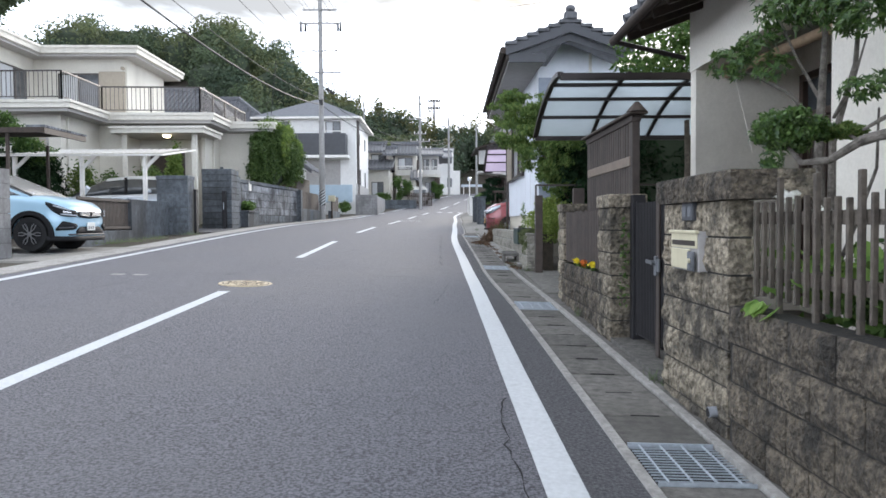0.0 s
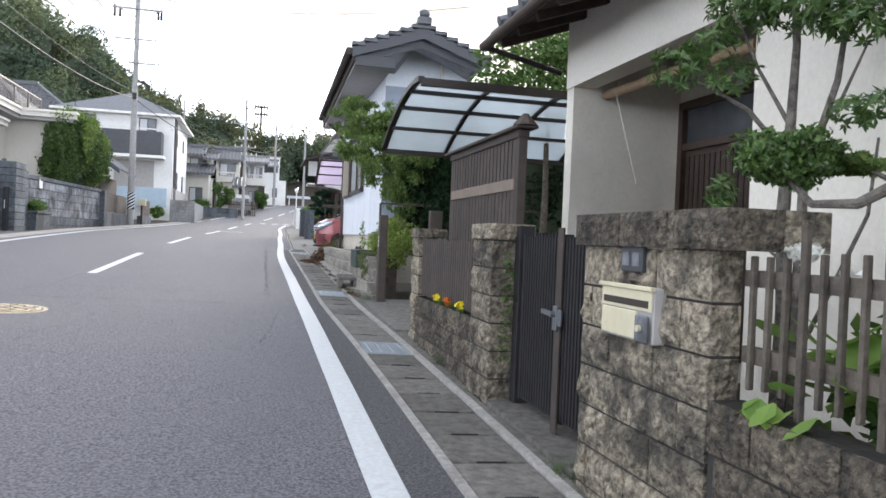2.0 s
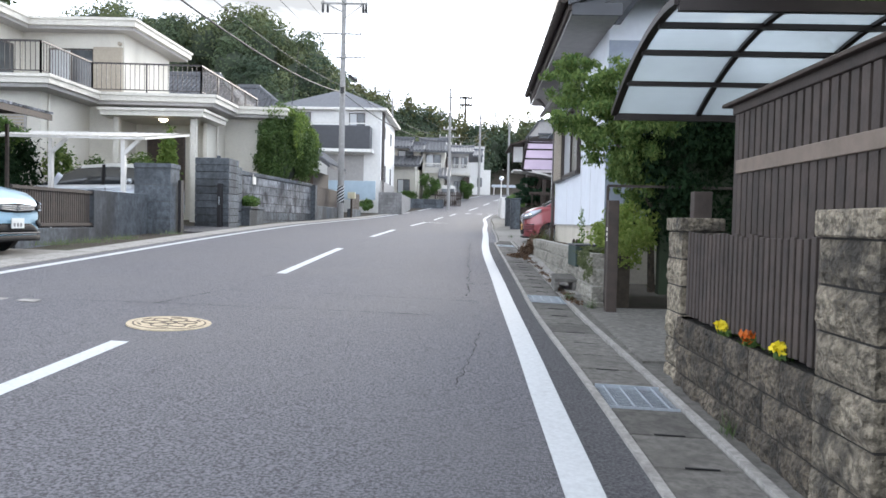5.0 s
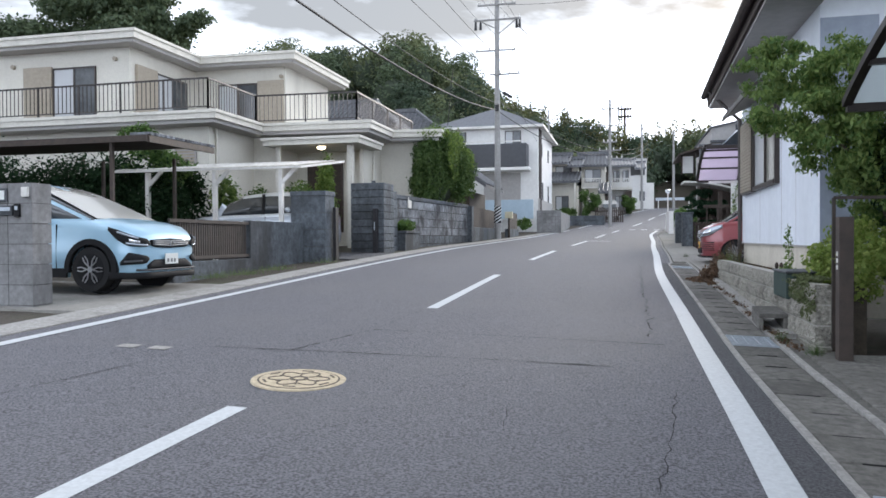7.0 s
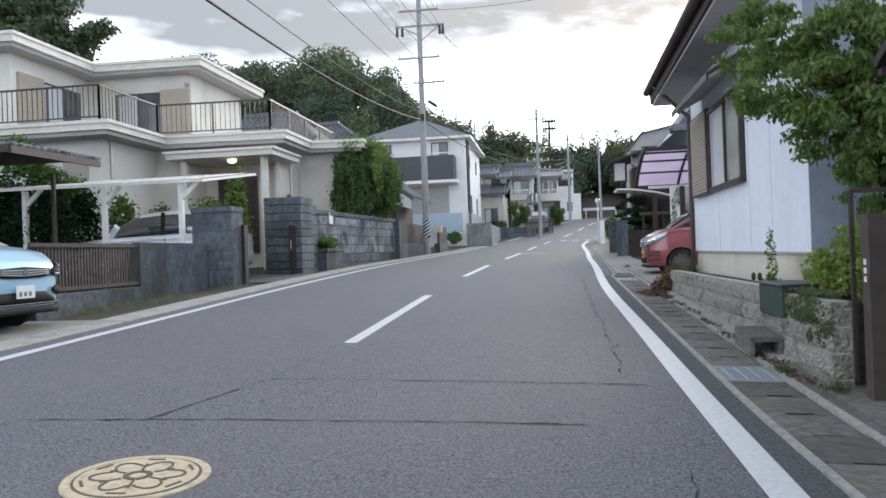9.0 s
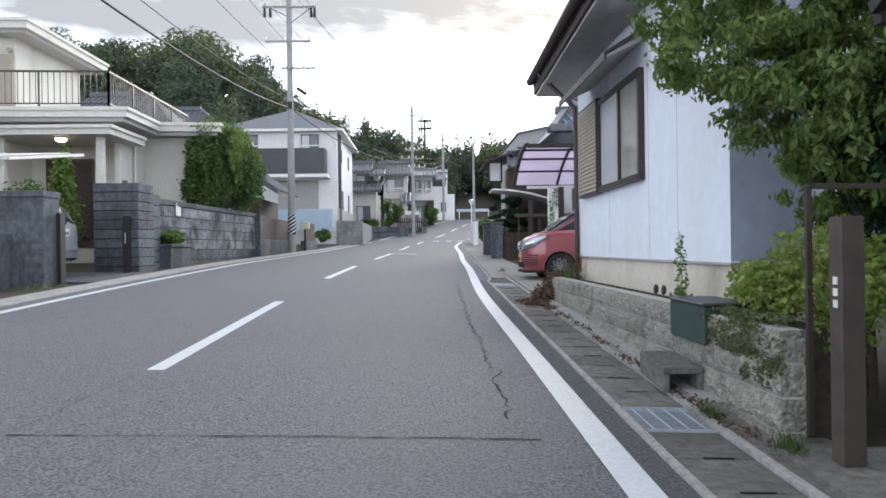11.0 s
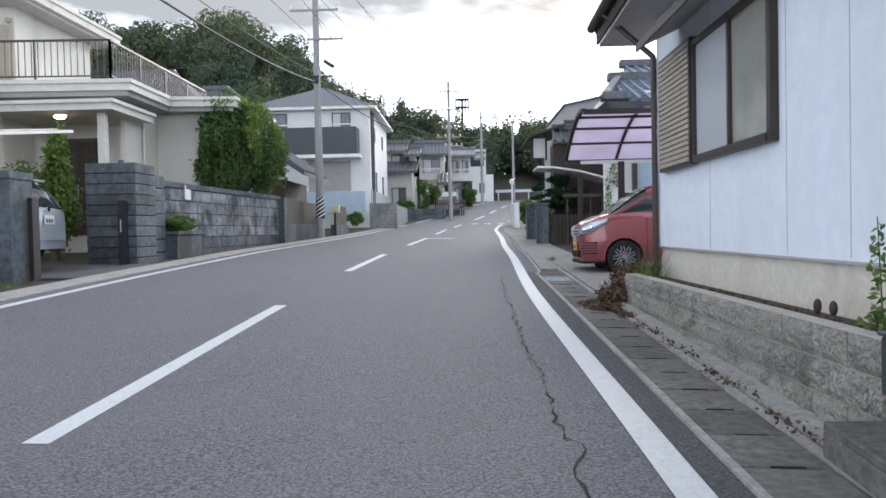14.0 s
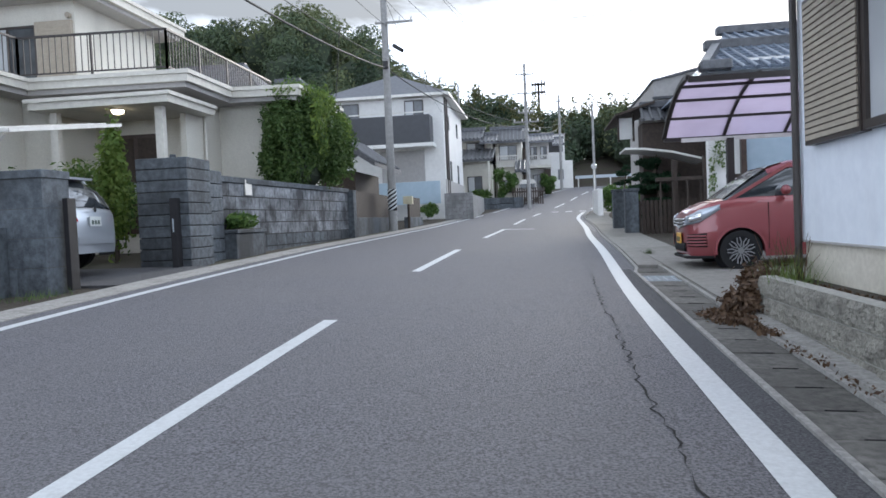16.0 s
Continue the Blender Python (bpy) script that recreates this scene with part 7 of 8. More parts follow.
    for s in (-1, 1):
        mi = bmesh.new()
        bmesh.ops.create_uvsphere(mi, u_segments=12, v_segments=8, radius=0.1, matrix=Matrix.Translation((-(r0 + 0.85), s * (hw + 0.07), ease(belt, r0 + 0.85) + 0.07)) @ Matrix.Diagonal((0.7, 1.1, 0.75, 1)))
        part("mirror", mi, paint, c, smooth=True)
        part("door_handle", box(-(r0 + 1.35), s * (hw - 0.01), ease(belt, r0 + 1.3) - 0.17, -(r0 + 1.17), s * (hw + 0.012), ease(belt, r0 + 1.3) - 0.14, 0.006), paint, c)
        for dx in (0.62, 1.55):
            part("door_seam", box(-(r0 + dx), s * (hw - 0.03), 0.32, -(r0 + dx) - 0.006, s * (hw + 0.001), ease(belt, r0 + dx) - 0.1), M_BLACK, c)
    return c


def nose_bar(c, name, hw, pts, w, h, material, label=""):
    """A bar that follows the rounded nose; pts are (side fraction, distance back, height)."""
    bm = bmesh.new()
    for (a, da, za), (b, db, zb) in zip(pts, pts[1:]):
        bm_bar(bm, (-da, a * hw, za), (-db, b * hw, zb), w, h)
    return part(name, bm, material, c, label)


def lamp(c, s, pts, material=M_LENS, thick=0.03, name="headlight"):
    """A lens patch through four corners and its raised middle."""
    q = [Vector((p[0], s * p[1], p[2])) for p in pts]
    n = (q[1] - q[0]).cross(q[3] - q[0]).normalized()
    if n.x < 0:
        n = -n
    v, f = [], []
    N = 6
    for i in range(N + 1):
        for j in range(N + 1):
            u, w = i / N, j / N
            p = (q[0] * (1 - u) + q[1] * u) * (1 - w) + (q[3] * (1 - u) + q[2] * u) * w
            v.append(tuple(p + n * (0.014 + thick * 2.6 * u * (1 - u) * w * (1 - w))))
    for i in range(N):
        for j in range(N):
            a = i * (N + 1) + j
            f.append((a, a + 1, a + N + 2, a + N + 1))
    return mesh_ob(name, v, f, material, c, True)


def mirrored(s, keys):
    return keys if s > 0 else [(-q, z) for q, z in keys[::-1]]


def front_blue(c, hw, belt):
    band(c, "grille", hw, -0.46, 0.46, [(-0.46, 0.70), (-0.36, 0.665), (0, 0.655), (0.36, 0.665), (0.46, 0.70)], [(-0.46, 0.775), (0, 0.80), (0.46, 0.775)], M_BLACK)
    for dz in (0.028, 0.062, 0.096):
        band(c, "grille_bar", hw, -0.42, 0.42, [(-0.42, 0.685 + dz * 0.7), (0, 0.655 + dz), (0.42, 0.685 + dz * 0.7)], [(-0.42, 0.691 + dz * 0.7), (0, 0.663 + dz), (0.42, 0.691 + dz * 0.7)], M_LATCH, 0.024)
    band(c, "lower_grille", hw, -0.52, 0.52, [(-0.52, 0.335), (0.52, 0.335)], [(-0.52, 0.39), (-0.38, 0.475), (0.38, 0.475), (0.52, 0.39)], M_BLACK, 0.010)
    band(c, "lower_cladding", hw, -0.98, 0.98, [(-1, 0.19), (0, 0.20), (1, 0.19)], [(-1, 0.30), (-0.7, 0.285), (0.7, 0.285), (1, 0.30)], M_BLACK, 0.018)
    band(c, "bumper_lip", hw, -0.62, 0.62, [(-1, 0.318), (1, 0.318)], [(-1, 0.330), (1, 0.330)], M_DARK_PANEL, 0.022)
    for s in (-1, 1):
        a, b = sorted((s * 0.475, s * 0.995))
        hl = band(c, "headlight", hw, a, b, mirrored(s, [(0.475, 0.70), (0.56, 0.672), (0.72, 0.69), (0.86, 0.775), (0.995, 0.925)]),
                  mirrored(s, [(0.475, 0.735), (0.56, 0.80), (0.72, 0.875), (0.86, 0.93), (0.995, 0.965)]), M_BLACK, 0.012, "black headlight housing with a bright outline")
        a, b = sorted((s * 0.535, s * 0.74))
        band(hl, "light_strip", hw, a, b, mirrored(s, [(0.535, 0.69), (0.74, 0.718)]), mirrored(s, [(0.535, 0.705), (0.74, 0.736)]), M_LENS, 0.026)
        a, b = sorted((s * 0.60, s * 0.86))
        band(hl, "light_strip", hw, a, b, mirrored(s, [(0.60, 0.795), (0.86, 0.885)]), mirrored(s, [(0.60, 0.808), (0.86, 0.905)]), M_LENS, 0.026)
        a, b = sorted((s * 0.59, s * 0.70))
        band(hl, "reflector", hw, a, b, mirrored(s, [(0.59, 0.725), (0.70, 0.745)]), mirrored(s, [(0.59, 0.765), (0.70, 0.80)]), M_CHROME, 0.022)
        a, b = sorted((s * 0.50, s * 0.82))
        fog = band(c, "fog_light_recess", hw, a, b, mirrored(s, [(0.50, 0.475), (0.56, 0.42), (0.82, 0.40)]), mirrored(s, [(0.50, 0.51), (0.60, 0.565), (0.70, 0.59), (0.82, 0.43)]), M_BLACK, 0.012)
        a, b = sorted((s * 0.57, s * 0.76))
        band(fog, "fog_light_blade", hw, a, b, mirrored(s, [(0.57, 0.455), (0.76, 0.44)]), mirrored(s, [(0.57, 0.468), (0.76, 0.455)]), M_DARK_PANEL, 0.026)
    pl_ = part("number_plate", box(0.035, -0.165, 0.40, 0.05, 0.165, 0.565, 0.004), M_PLATE, c)
    for k in range(3):
        part("plate_bar", box(0.0505, -0.12 + k * 0.085, 0.43, 0.053, -0.075 + k * 0.085, 0.485), M_LATCH, pl_)
    part("badge", tube((0.03, 0, 0.725), (0.045, 0, 0.725), 0.045, 0.045, 12), M_CHROME, c)


def front_red(c, hw, belt):
    band(c, "grille", hw, -0.47, 0.47, [(-0.47, 0.70), (0, 0.66), (0.47, 0.70)], [(-0.47, 0.80), (0, 0.81), (0.47, 0.80)], M_BLACK)
    for dz in (0.0, 0.055, 0.11):
        band(c, "grille_bar", hw, -0.47, 0.47, [(-0.47, 0.70 + dz * 0.8), (0, 0.67 + dz), (0.47, 0.70 + dz * 0.8)], [(-0.47, 0.718 + dz * 0.8), (0, 0.692 + dz), (0.47, 0.718 + dz * 0.8)], M_CHROME, 0.026)
    band(c, "lower_grille", hw, -0.45, 0.45, [(-0.45, 0.30), (0.45, 0.30)], [(-0.45, 0.43), (0.45, 0.43)], M_BLACK)
    band(c, "lip", hw, -0.9, 0.9, [(-1, 0.20), (1, 0.20)], [(-1, 0.235), (1, 0.235)], M_BLACK, 0.014)
    for s in (-1, 1):
        a, b = sorted((s * 0.49, s * 0.99))
        hl = band(c, "headlight", hw, a, b, mirrored(s, [(0.49, 0.70), (0.7, 0.74), (0.99, 0.93)]), mirrored(s, [(0.49, 0.80), (0.7, 0.93), (0.99, 1.0)]), M_LENS, 0.012, "clear swept-back headlight")
        a, b = sorted((s * 0.58, s * 0.74))
        band(hl, "reflector", hw, a, b, mirrored(s, [(0.58, 0.75), (0.74, 0.79)]), mirrored(s, [(0.58, 0.82), (0.74, 0.89)]), M_CHROME, 0.024)
        a, b = sorted((s * 0.56, s * 0.80))
        fog = band(c, "fog_light_recess", hw, a, b, mirrored(s, [(0.56, 0.38), (0.80, 0.37)]), mirrored(s, [(0.56, 0.56), (0.80, 0.58)]), M_BLACK, 0.010)
        for k in range(4):
            band(fog, "fog_light_slat", hw, a, b, [(-1, 0.395 + k * 0.045), (1, 0.395 + k * 0.045)], [(-1, 0.407 + k * 0.045), (1, 0.407 + k * 0.045)], M_CAR_RED, 0.02)
    pl_ = part("number_plate", box(0.03, -0.165, 0.42, 0.045, 0.165, 0.585, 0.004), M_PLATE_Y, c)
    for k in range(3):
        part("plate_bar", box(0.0455, -0.12 + k * 0.085, 0.45, 0.048, -0.06 + k * 0.085, 0.52), M_INK, pl_)
    part("badge", tube((0.03, 0, 0.655), (0.045, 0, 0.655), 0.045, 0.045, 12), M_CHROME, c)


def rear_silver(c, hw, belt):
    for s in (-1, 1):
        lamp(c, s, [(0.015, hw * 0.55, 0.80), (-0.18, hw * 0.95, 0.80), (-0.2, hw * 0.93, 1.02), (-0.02, hw * 0.62, 1.0)], plain("tail_lamp", (0.45, 0.03, 0.03), 0.15, 0, 0.5), 0.03, "tail_light")
    pl_ = part("number_plate", box(0.02, -0.165, 0.72, 0.035, 0.165, 0.885, 0.004), M_PLATE, c)
    for k in range(3):
        part("plate_bar", box(0.0355, -0.12 + k * 0.085, 0.75, 0.038, -0.06 + k * 0.085, 0.82), M_INK, pl_)
    nose_bar(c, "bumper", hw, [(-0.92, 0.14, 0.48), (-0.6, -0.01, 0.48), (0.6, -0.01, 0.48), (0.92, 0.14, 0.48)], 0.06, 0.12, M_CAR_SILVER)
    nose_bar(c, "spoiler", hw, [(-0.6, 0.42, 1.56), (0.6, 0.42, 1.56)], 0.2, 0.04, M_CAR_SILVER)
    part("badge", tube((0.012, 0, 1.0), (0.03, 0, 1.0), 0.045, 0.045, 12), M_CHROME, c)


blue = car("hatchback", "pale blue hatchback with black cladding, parked nose to the road", 4.0, 1.72, 1.54,
           [(0, 0.74), (0.04, 0.84), (0.25, 0.98), (0.6, 1.06), (0.95, 1.10), (2.2, 1.10), (3.5, 1.13), (3.9, 1.1), (4.0, 1.0)],
           [(0.74, 1.07), (1.2, 1.27), (1.8, 1.52), (2.2, 1.63), (2.9, 1.64), (3.4, 1.58), (3.7, 1.4), (3.95, 1.1)], (0.76, 3.33), 0.33, M_CAR_BLUE, front_blue, M_PLATE, 6, M_BLACK)
blue.matrix_basis = pose(-5.86, 20.58, land(-6.6, 20.5) + 0.015, 0, 0.6, -1)
red = car("kei_wagon", "coral red compact wagon parked nose to the road beside the house", 3.4, 1.48, 1.64,
          [(0, 0.80), (0.05, 0.90), (0.3, 1.02), (0.6, 1.08), (0.9, 1.10), (2.2, 1.10), (3.2, 1.12), (3.4, 1.05)],
          [(0.5, 1.06), (0.85, 1.31), (1.2, 1.53), (1.5, 1.61), (2.2, 1.64), (3.0, 1.6), (3.2, 1.5), (3.38, 1.1)], (0.72, 3.0), 0.30, M_CAR_RED, front_red, M_PLATE_Y, 9)
red.matrix_basis = pose(3.02, 30.1, land(3.6, 30) - 0.02, 0, 0, 180)
silver = car("minivan", "silver minivan parked tail to the road under the white carport", 4.4, 1.7, 1.62,
             [(0, 0.95), (0.1, 1.02), (1.0, 1.04), (3.2, 0.98), (3.6, 0.95), (4.1, 0.85), (4.4, 0.7)],
             [(0.1, 1.05), (0.3, 1.42), (0.6, 1.58), (1.6, 1.62), (2.4, 1.55), (3.0, 1.28), (3.5, 0.98)], (0.85, 3.45), 0.32, M_CAR_SILVER, rear_silver, M_PLATE, 7, rear_view=True)
silver.matrix_basis = pose(-6.8, 29.75, 0.64, 0, 0, 0)

white_car = car("parked_car", "white compact car parked behind the board fence", 3.6, 1.6, 1.5,
                [(0, 0.7), (0.06, 0.85), (0.4, 0.98), (0.9, 1.04), (3.3, 1.06), (3.6, 0.95)], [(0.8, 1.02), (1.2, 1.3), (1.6, 1.46), (2.8, 1.48), (3.3, 1.3), (3.55, 1.0)],
                (0.65, 3.0), 0.28, M_WHITE_METAL, lambda c, hw, belt: None, M_PLATE, 5)
white_car.matrix_basis = pose(-6.2, 50.4, land(-7.2, 50) + 0.02)


# ---- plants ----
def tree(name, label, base, limbs, clumps, n, size, leaf, r0=0.09, seed=1, category="tree", group="", spray=0, swell=1, **kw):
    t = thing(name, label, category, group=group)
    bm = bmesh.new()
    for pts, a, b in limbs:
        limb(bm, [Vector(base) + Vector(p) for p in pts], a, b)
    part("trunk", bm, M_BARK, t)
    if spray:
        clumps = airy([(c, tuple(q * swell for q in r)) for c, r in clumps], spray, seed + 500, 0.24) if swell != 1 else airy(clumps, spray, seed + 500)
    leaf_mesh("crown", [(tuple(Vector(base) + Vector(c)), r) for c, r in clumps], n, size, leaf, t, seed, **kw)
    return t


g = random.Random(5)
# pruned garden trees by the picket fence
camellia = thing("garden_tree", "evergreen garden tree with glossy leaves and two pale stems", "tree")
CB = Vector((3.65, 9.57, 0.0))
bm = bmesh.new()
for pts, a, b in [([(0, 0, 0), (0.01, 0.0, 0.5), (-0.01, 0.01, 1.0), (0.0, 0.0, 1.4), (0.03, 0.02, 1.8), (0.0, 0.05, 2.4)], 0.044, 0.012),
                  ([(0.045, -0.045, 0), (0.04, -0.05, 0.6), (0.045, -0.05, 1.15), (0.12, -0.15, 1.6), (0.1, -0.25, 2.1)], 0.034, 0.009),
                  ([(0.04, -0.05, 0.3), (0.1, -0.18, 0.62), (0.14, -0.34, 0.98), (0.1, -0.42, 1.3)], 0.014, 0.006),
                  ([(0, 0, 1.25), (-0.16, 0.1, 1.48), (-0.32, 0.2, 1.6), (-0.46, 0.28, 1.66)], 0.014, 0.006),
                  ([(0, 0, 1.4), (-0.08, 0.15, 1.7), (-0.18, 0.22, 2.0)], 0.012, 0.005),
                  ([(0, 0, 0.75), (-0.1, 0.15, 0.9), (-0.17, 0.26, 1.02)], 0.008, 0.004),
                  ([(0.05, -0.05, 1.3), (0.06, -0.25, 1.5), (0.04, -0.4, 1.7)], 0.011, 0.005)]:
    limb(bm, [CB + Vector(p) for p in pts], a, b)
part("trunk", bm, M_BARK_PALE, camellia, "pale smooth stems")
tuft_mesh("crown", [(tuple(CB + Vector(c)), r) for c, r in [
    ((-0.44, 0.28, 1.70), (0.13, 0.15, 0.10)), ((-0.32, 0.20, 1.80), (0.12, 0.14, 0.10)), ((-0.26, 0.12, 1.64), (0.13, 0.15, 0.08)), ((-0.16, 0.18, 2.0), (0.18, 0.2, 0.16)),
    ((0.0, 0.02, 2.05), (0.24, 0.26, 0.18)), ((0.05, -0.25, 1.95), (0.22, 0.24, 0.18)), ((0.0, -0.42, 1.78), (0.14, 0.18, 0.10)), ((0.05, -0.1, 2.4), (0.34, 0.38, 0.24)), ((-0.1, 0.25, 2.35), (0.26, 0.28, 0.2)),
    ((0.05, -0.4, 1.42), (0.14, 0.17, 0.07)), ((-0.17, 0.26, 1.10), (0.07, 0.10, 0.10)), ((-0.12, 0.16, 1.30), (0.09, 0.10, 0.08)), ((0.1, 0.05, 2.75), (0.36, 0.4, 0.25))]],
    1350, 0.048, 8, M_LEAF_GLOSSY, camellia, 3)
pine = thing("garden_pine", "old cloud-pruned garden tree with thick bent grey limbs", "tree")
bm = bmesh.new()
for pts, a, b in [([(3.66, 8.18, -0.1), (3.68, 8.2, 0.5), (3.63, 8.22, 0.85), (3.72, 8.2, 1.1), (3.66, 8.12, 1.5), (3.74, 8.1, 2.1)], 0.06, 0.03),
                  ([(3.69, 8.2, 1.08), (3.58, 8.32, 1.17), (3.46, 8.45, 1.10), (3.34, 8.58, 1.07), (3.24, 8.70, 0.98), (3.17, 8.84, 0.98), (3.15, 8.95, 1.08)], 0.036, 0.010),
                  ([(3.40, 8.52, 1.08), (3.40, 8.70, 1.06), (3.42, 8.88, 1.14)], 0.018, 0.007),
                  ([(3.68, 8.15, 1.35), (3.55, 8.35, 1.27), (3.46, 8.5, 1.20), (3.36, 8.62, 1.12)], 0.024, 0.008),
                  ([(3.66, 8.12, 1.5), (3.5, 8.3, 1.75), (3.48, 8.5, 1.85)], 0.026, 0.008),
                  ([(3.74, 8.1, 1.9), (3.9, 8.3, 2.2), (3.9, 8.5, 2.4)], 0.024, 0.008),
                  ([(3.72, 8.2, 1.1), (3.85, 8.55, 1.45), (3.88, 8.85, 1.72), (3.86, 9.05, 2.0)], 0.034, 0.010)]:
    limb(bm, [Vector(p) for p in pts], a, b)
part("trunk", bm, M_BARK_PALE, pine, "knotted grey limbs")
leaf_mesh("cloud_pad", airy([((3.15, 8.96, 1.16), (0.17, 0.19, 0.10))], 40, 601, 0.36), 9500, 0.017, M_LEAF_GLOSSY, pine, 602, shell=0.3, long=1.5)
leaf_mesh("cloud_pad", airy([((3.43, 8.92, 1.15), (0.10, 0.11, 0.045))], 16, 603, 0.42), 2600, 0.014, M_LEAF_MAPLE, pine, 604, shell=0.3, long=2.4)
leaf_mesh("cloud_pad", airy([((3.48, 8.5, 1.93), (0.22, 0.24, 0.10)), ((3.85, 8.5, 2.45), (0.35, 0.35, 0.12)), ((3.7, 8.15, 2.2), (0.3, 0.35, 0.12)), ((3.85, 9.05, 2.05), (0.28, 0.32, 0.16)), ((3.9, 8.9, 1.75), (0.2, 0.24, 0.09))], 18, 605, 0.4), 14000, 0.02, M_LEAF, pine, 606, shell=0.3, long=1.8)
# low planting behind the picket fence
pt = thing("hosta_plant", "broad-leaved green plant spilling over the wall", "plant")
bm = bmesh.new()
gg = random.Random(8)
for k in range(46):
    hang = k < 7
    cx, cy = (2.90 if hang else 3.02 + gg.uniform(0, 0.25)), 8.8 - (0.35 * gg.random() if hang else abs(gg.gauss(0, 0.5)))
    a = gg.uniform(2.3, 4.0) if hang else gg.uniform(0, 6.28)
    L = gg.uniform(0.10, 0.15) if hang else gg.uniform(0.14, 0.24)
    z = 0.27 + (0.03 if hang else gg.uniform(0, 0.22))
    d = Vector((math.cos(a), math.sin(a), -0.8 if hang else gg.uniform(0.0, 1.0))).normalized()
    s = Vector((-math.sin(a), math.cos(a), 0))
    o = Vector((cx, cy, z))
    w = L * 0.38
    pts = [o, o + d * L * 0.35 + s * w, o + d * L * 0.75 + s * w * 0.75, o + d * L, o + d * L * 0.75 - s * w * 0.75, o + d * L * 0.35 - s * w]
    mid = [o + Vector((0, 0, -0.0)), o + d * L * 0.5 + Vector((0, 0, -0.012)), o + d * L]
    vs = [bm.verts.new(p) for p in pts]
    mm = bm.verts.new(mid[1])
    for i in range(6):
        bm.faces.new((vs[i], vs[(i + 1) % 6], mm))
part("leaves", bm, M_HOSTA, pt)
sh_ = thing("garden_shrubs", "low dark green shrubs behind the picket fence", "shrub", kind="stuff")
leaf_mesh("leaves", [((3.3, 8.2, 0.32), (0.25, 0.4, 0.2)), ((3.4, 7.2, 0.35), (0.3, 0.6, 0.25)), ((3.4, 5.9, 0.35), (0.3, 0.7, 0.25)), ((3.6, 8.8, 0.3), (0.2, 0.3, 0.25))], 2600, 0.06, M_LEAF, sh_, 21)
wf = thing("white_flowers", "cluster of small white flowers by the fence top", "flower", kind="stuff")
leaf_mesh("petals", [((3.05, 8.72, 0.80), (0.05, 0.07, 0.035)), ((3.15, 8.6, 0.72), (0.04, 0.05, 0.03))], 90, 0.03, M_WHITE_PETAL, wf, 22)
for k, (y, m_) in enumerate(((12.55, M_YELLOW), (12.95, M_ORANGE), (13.35, M_YELLOW))):
    fl = thing("pansy", "small bright flower on the planter edge", "flower", group="planter flowers")
    leaf_mesh("petals", [((2.9, y, 0.25), (0.04, 0.05, 0.03))], 40, 0.03, m_, fl, 30 + k)
    leaf_mesh("leaves", [((2.93, y, 0.22), (0.06, 0.09, 0.03))], 60, 0.03, M_LEAF, fl, 40 + k)
vine = thing("gate_vine", "straggling vine with small yellow and white flowers by the gate", "plant")
leaf_mesh("leaves", [((2.98, 11.58, 0.5), (0.05, 0.05, 0.22)), ((2.96, 11.58, 0.1), (0.05, 0.05, 0.2))], 70, 0.03, M_LEAF, vine, 50)
# garden behind the carport and the entrance
sc = thing("carport_hedge", "tall dense hedge at the back of the carport, leaves coloured as in shade", "hedge")
# Hedge leaves carry the carport's shade in their colour
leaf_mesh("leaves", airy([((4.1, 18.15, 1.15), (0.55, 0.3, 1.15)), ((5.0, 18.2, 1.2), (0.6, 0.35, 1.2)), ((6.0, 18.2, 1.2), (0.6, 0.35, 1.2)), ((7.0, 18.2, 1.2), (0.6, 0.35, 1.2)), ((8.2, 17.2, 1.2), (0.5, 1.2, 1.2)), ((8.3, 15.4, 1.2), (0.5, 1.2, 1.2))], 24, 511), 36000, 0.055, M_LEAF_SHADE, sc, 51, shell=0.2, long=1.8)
# Solid dark core added as the hedge's shaded inside
part("inner_mass", box(3.75, 18.1, 0.0, 7.5, 18.25, 2.15), M_CORE_SHADE, sc, "dark core standing for the shade inside the hedge")
# Added wall; stands in for the darkness behind the carport
bwall = thing("boundary_wall", "dark timber-coloured backing wall added behind the gardens", "wall", kind="structure")
part("wall", box(9.4, 13.9, -0.4, 9.55, 34, 2.4), M_WOOD_DARK, bwall)
tree("overhang_tree", "leafy green tree behind the entrance eave", (5.2, 16.6, 0.0), [([(0, 0, 0), (0.05, 0.05, 1.5), (0, 0, 2.8)], 0.07, 0.03)],
     [((0, 0, 3.2), (0.9, 0.7, 0.5)), ((-0.7, -0.3, 3.2), (0.5, 0.4, 0.35)), ((0.9, 0.2, 3.5), (0.8, 0.6, 0.5))], 7000, 0.05, M_LEAF, seed=52, spray=9)
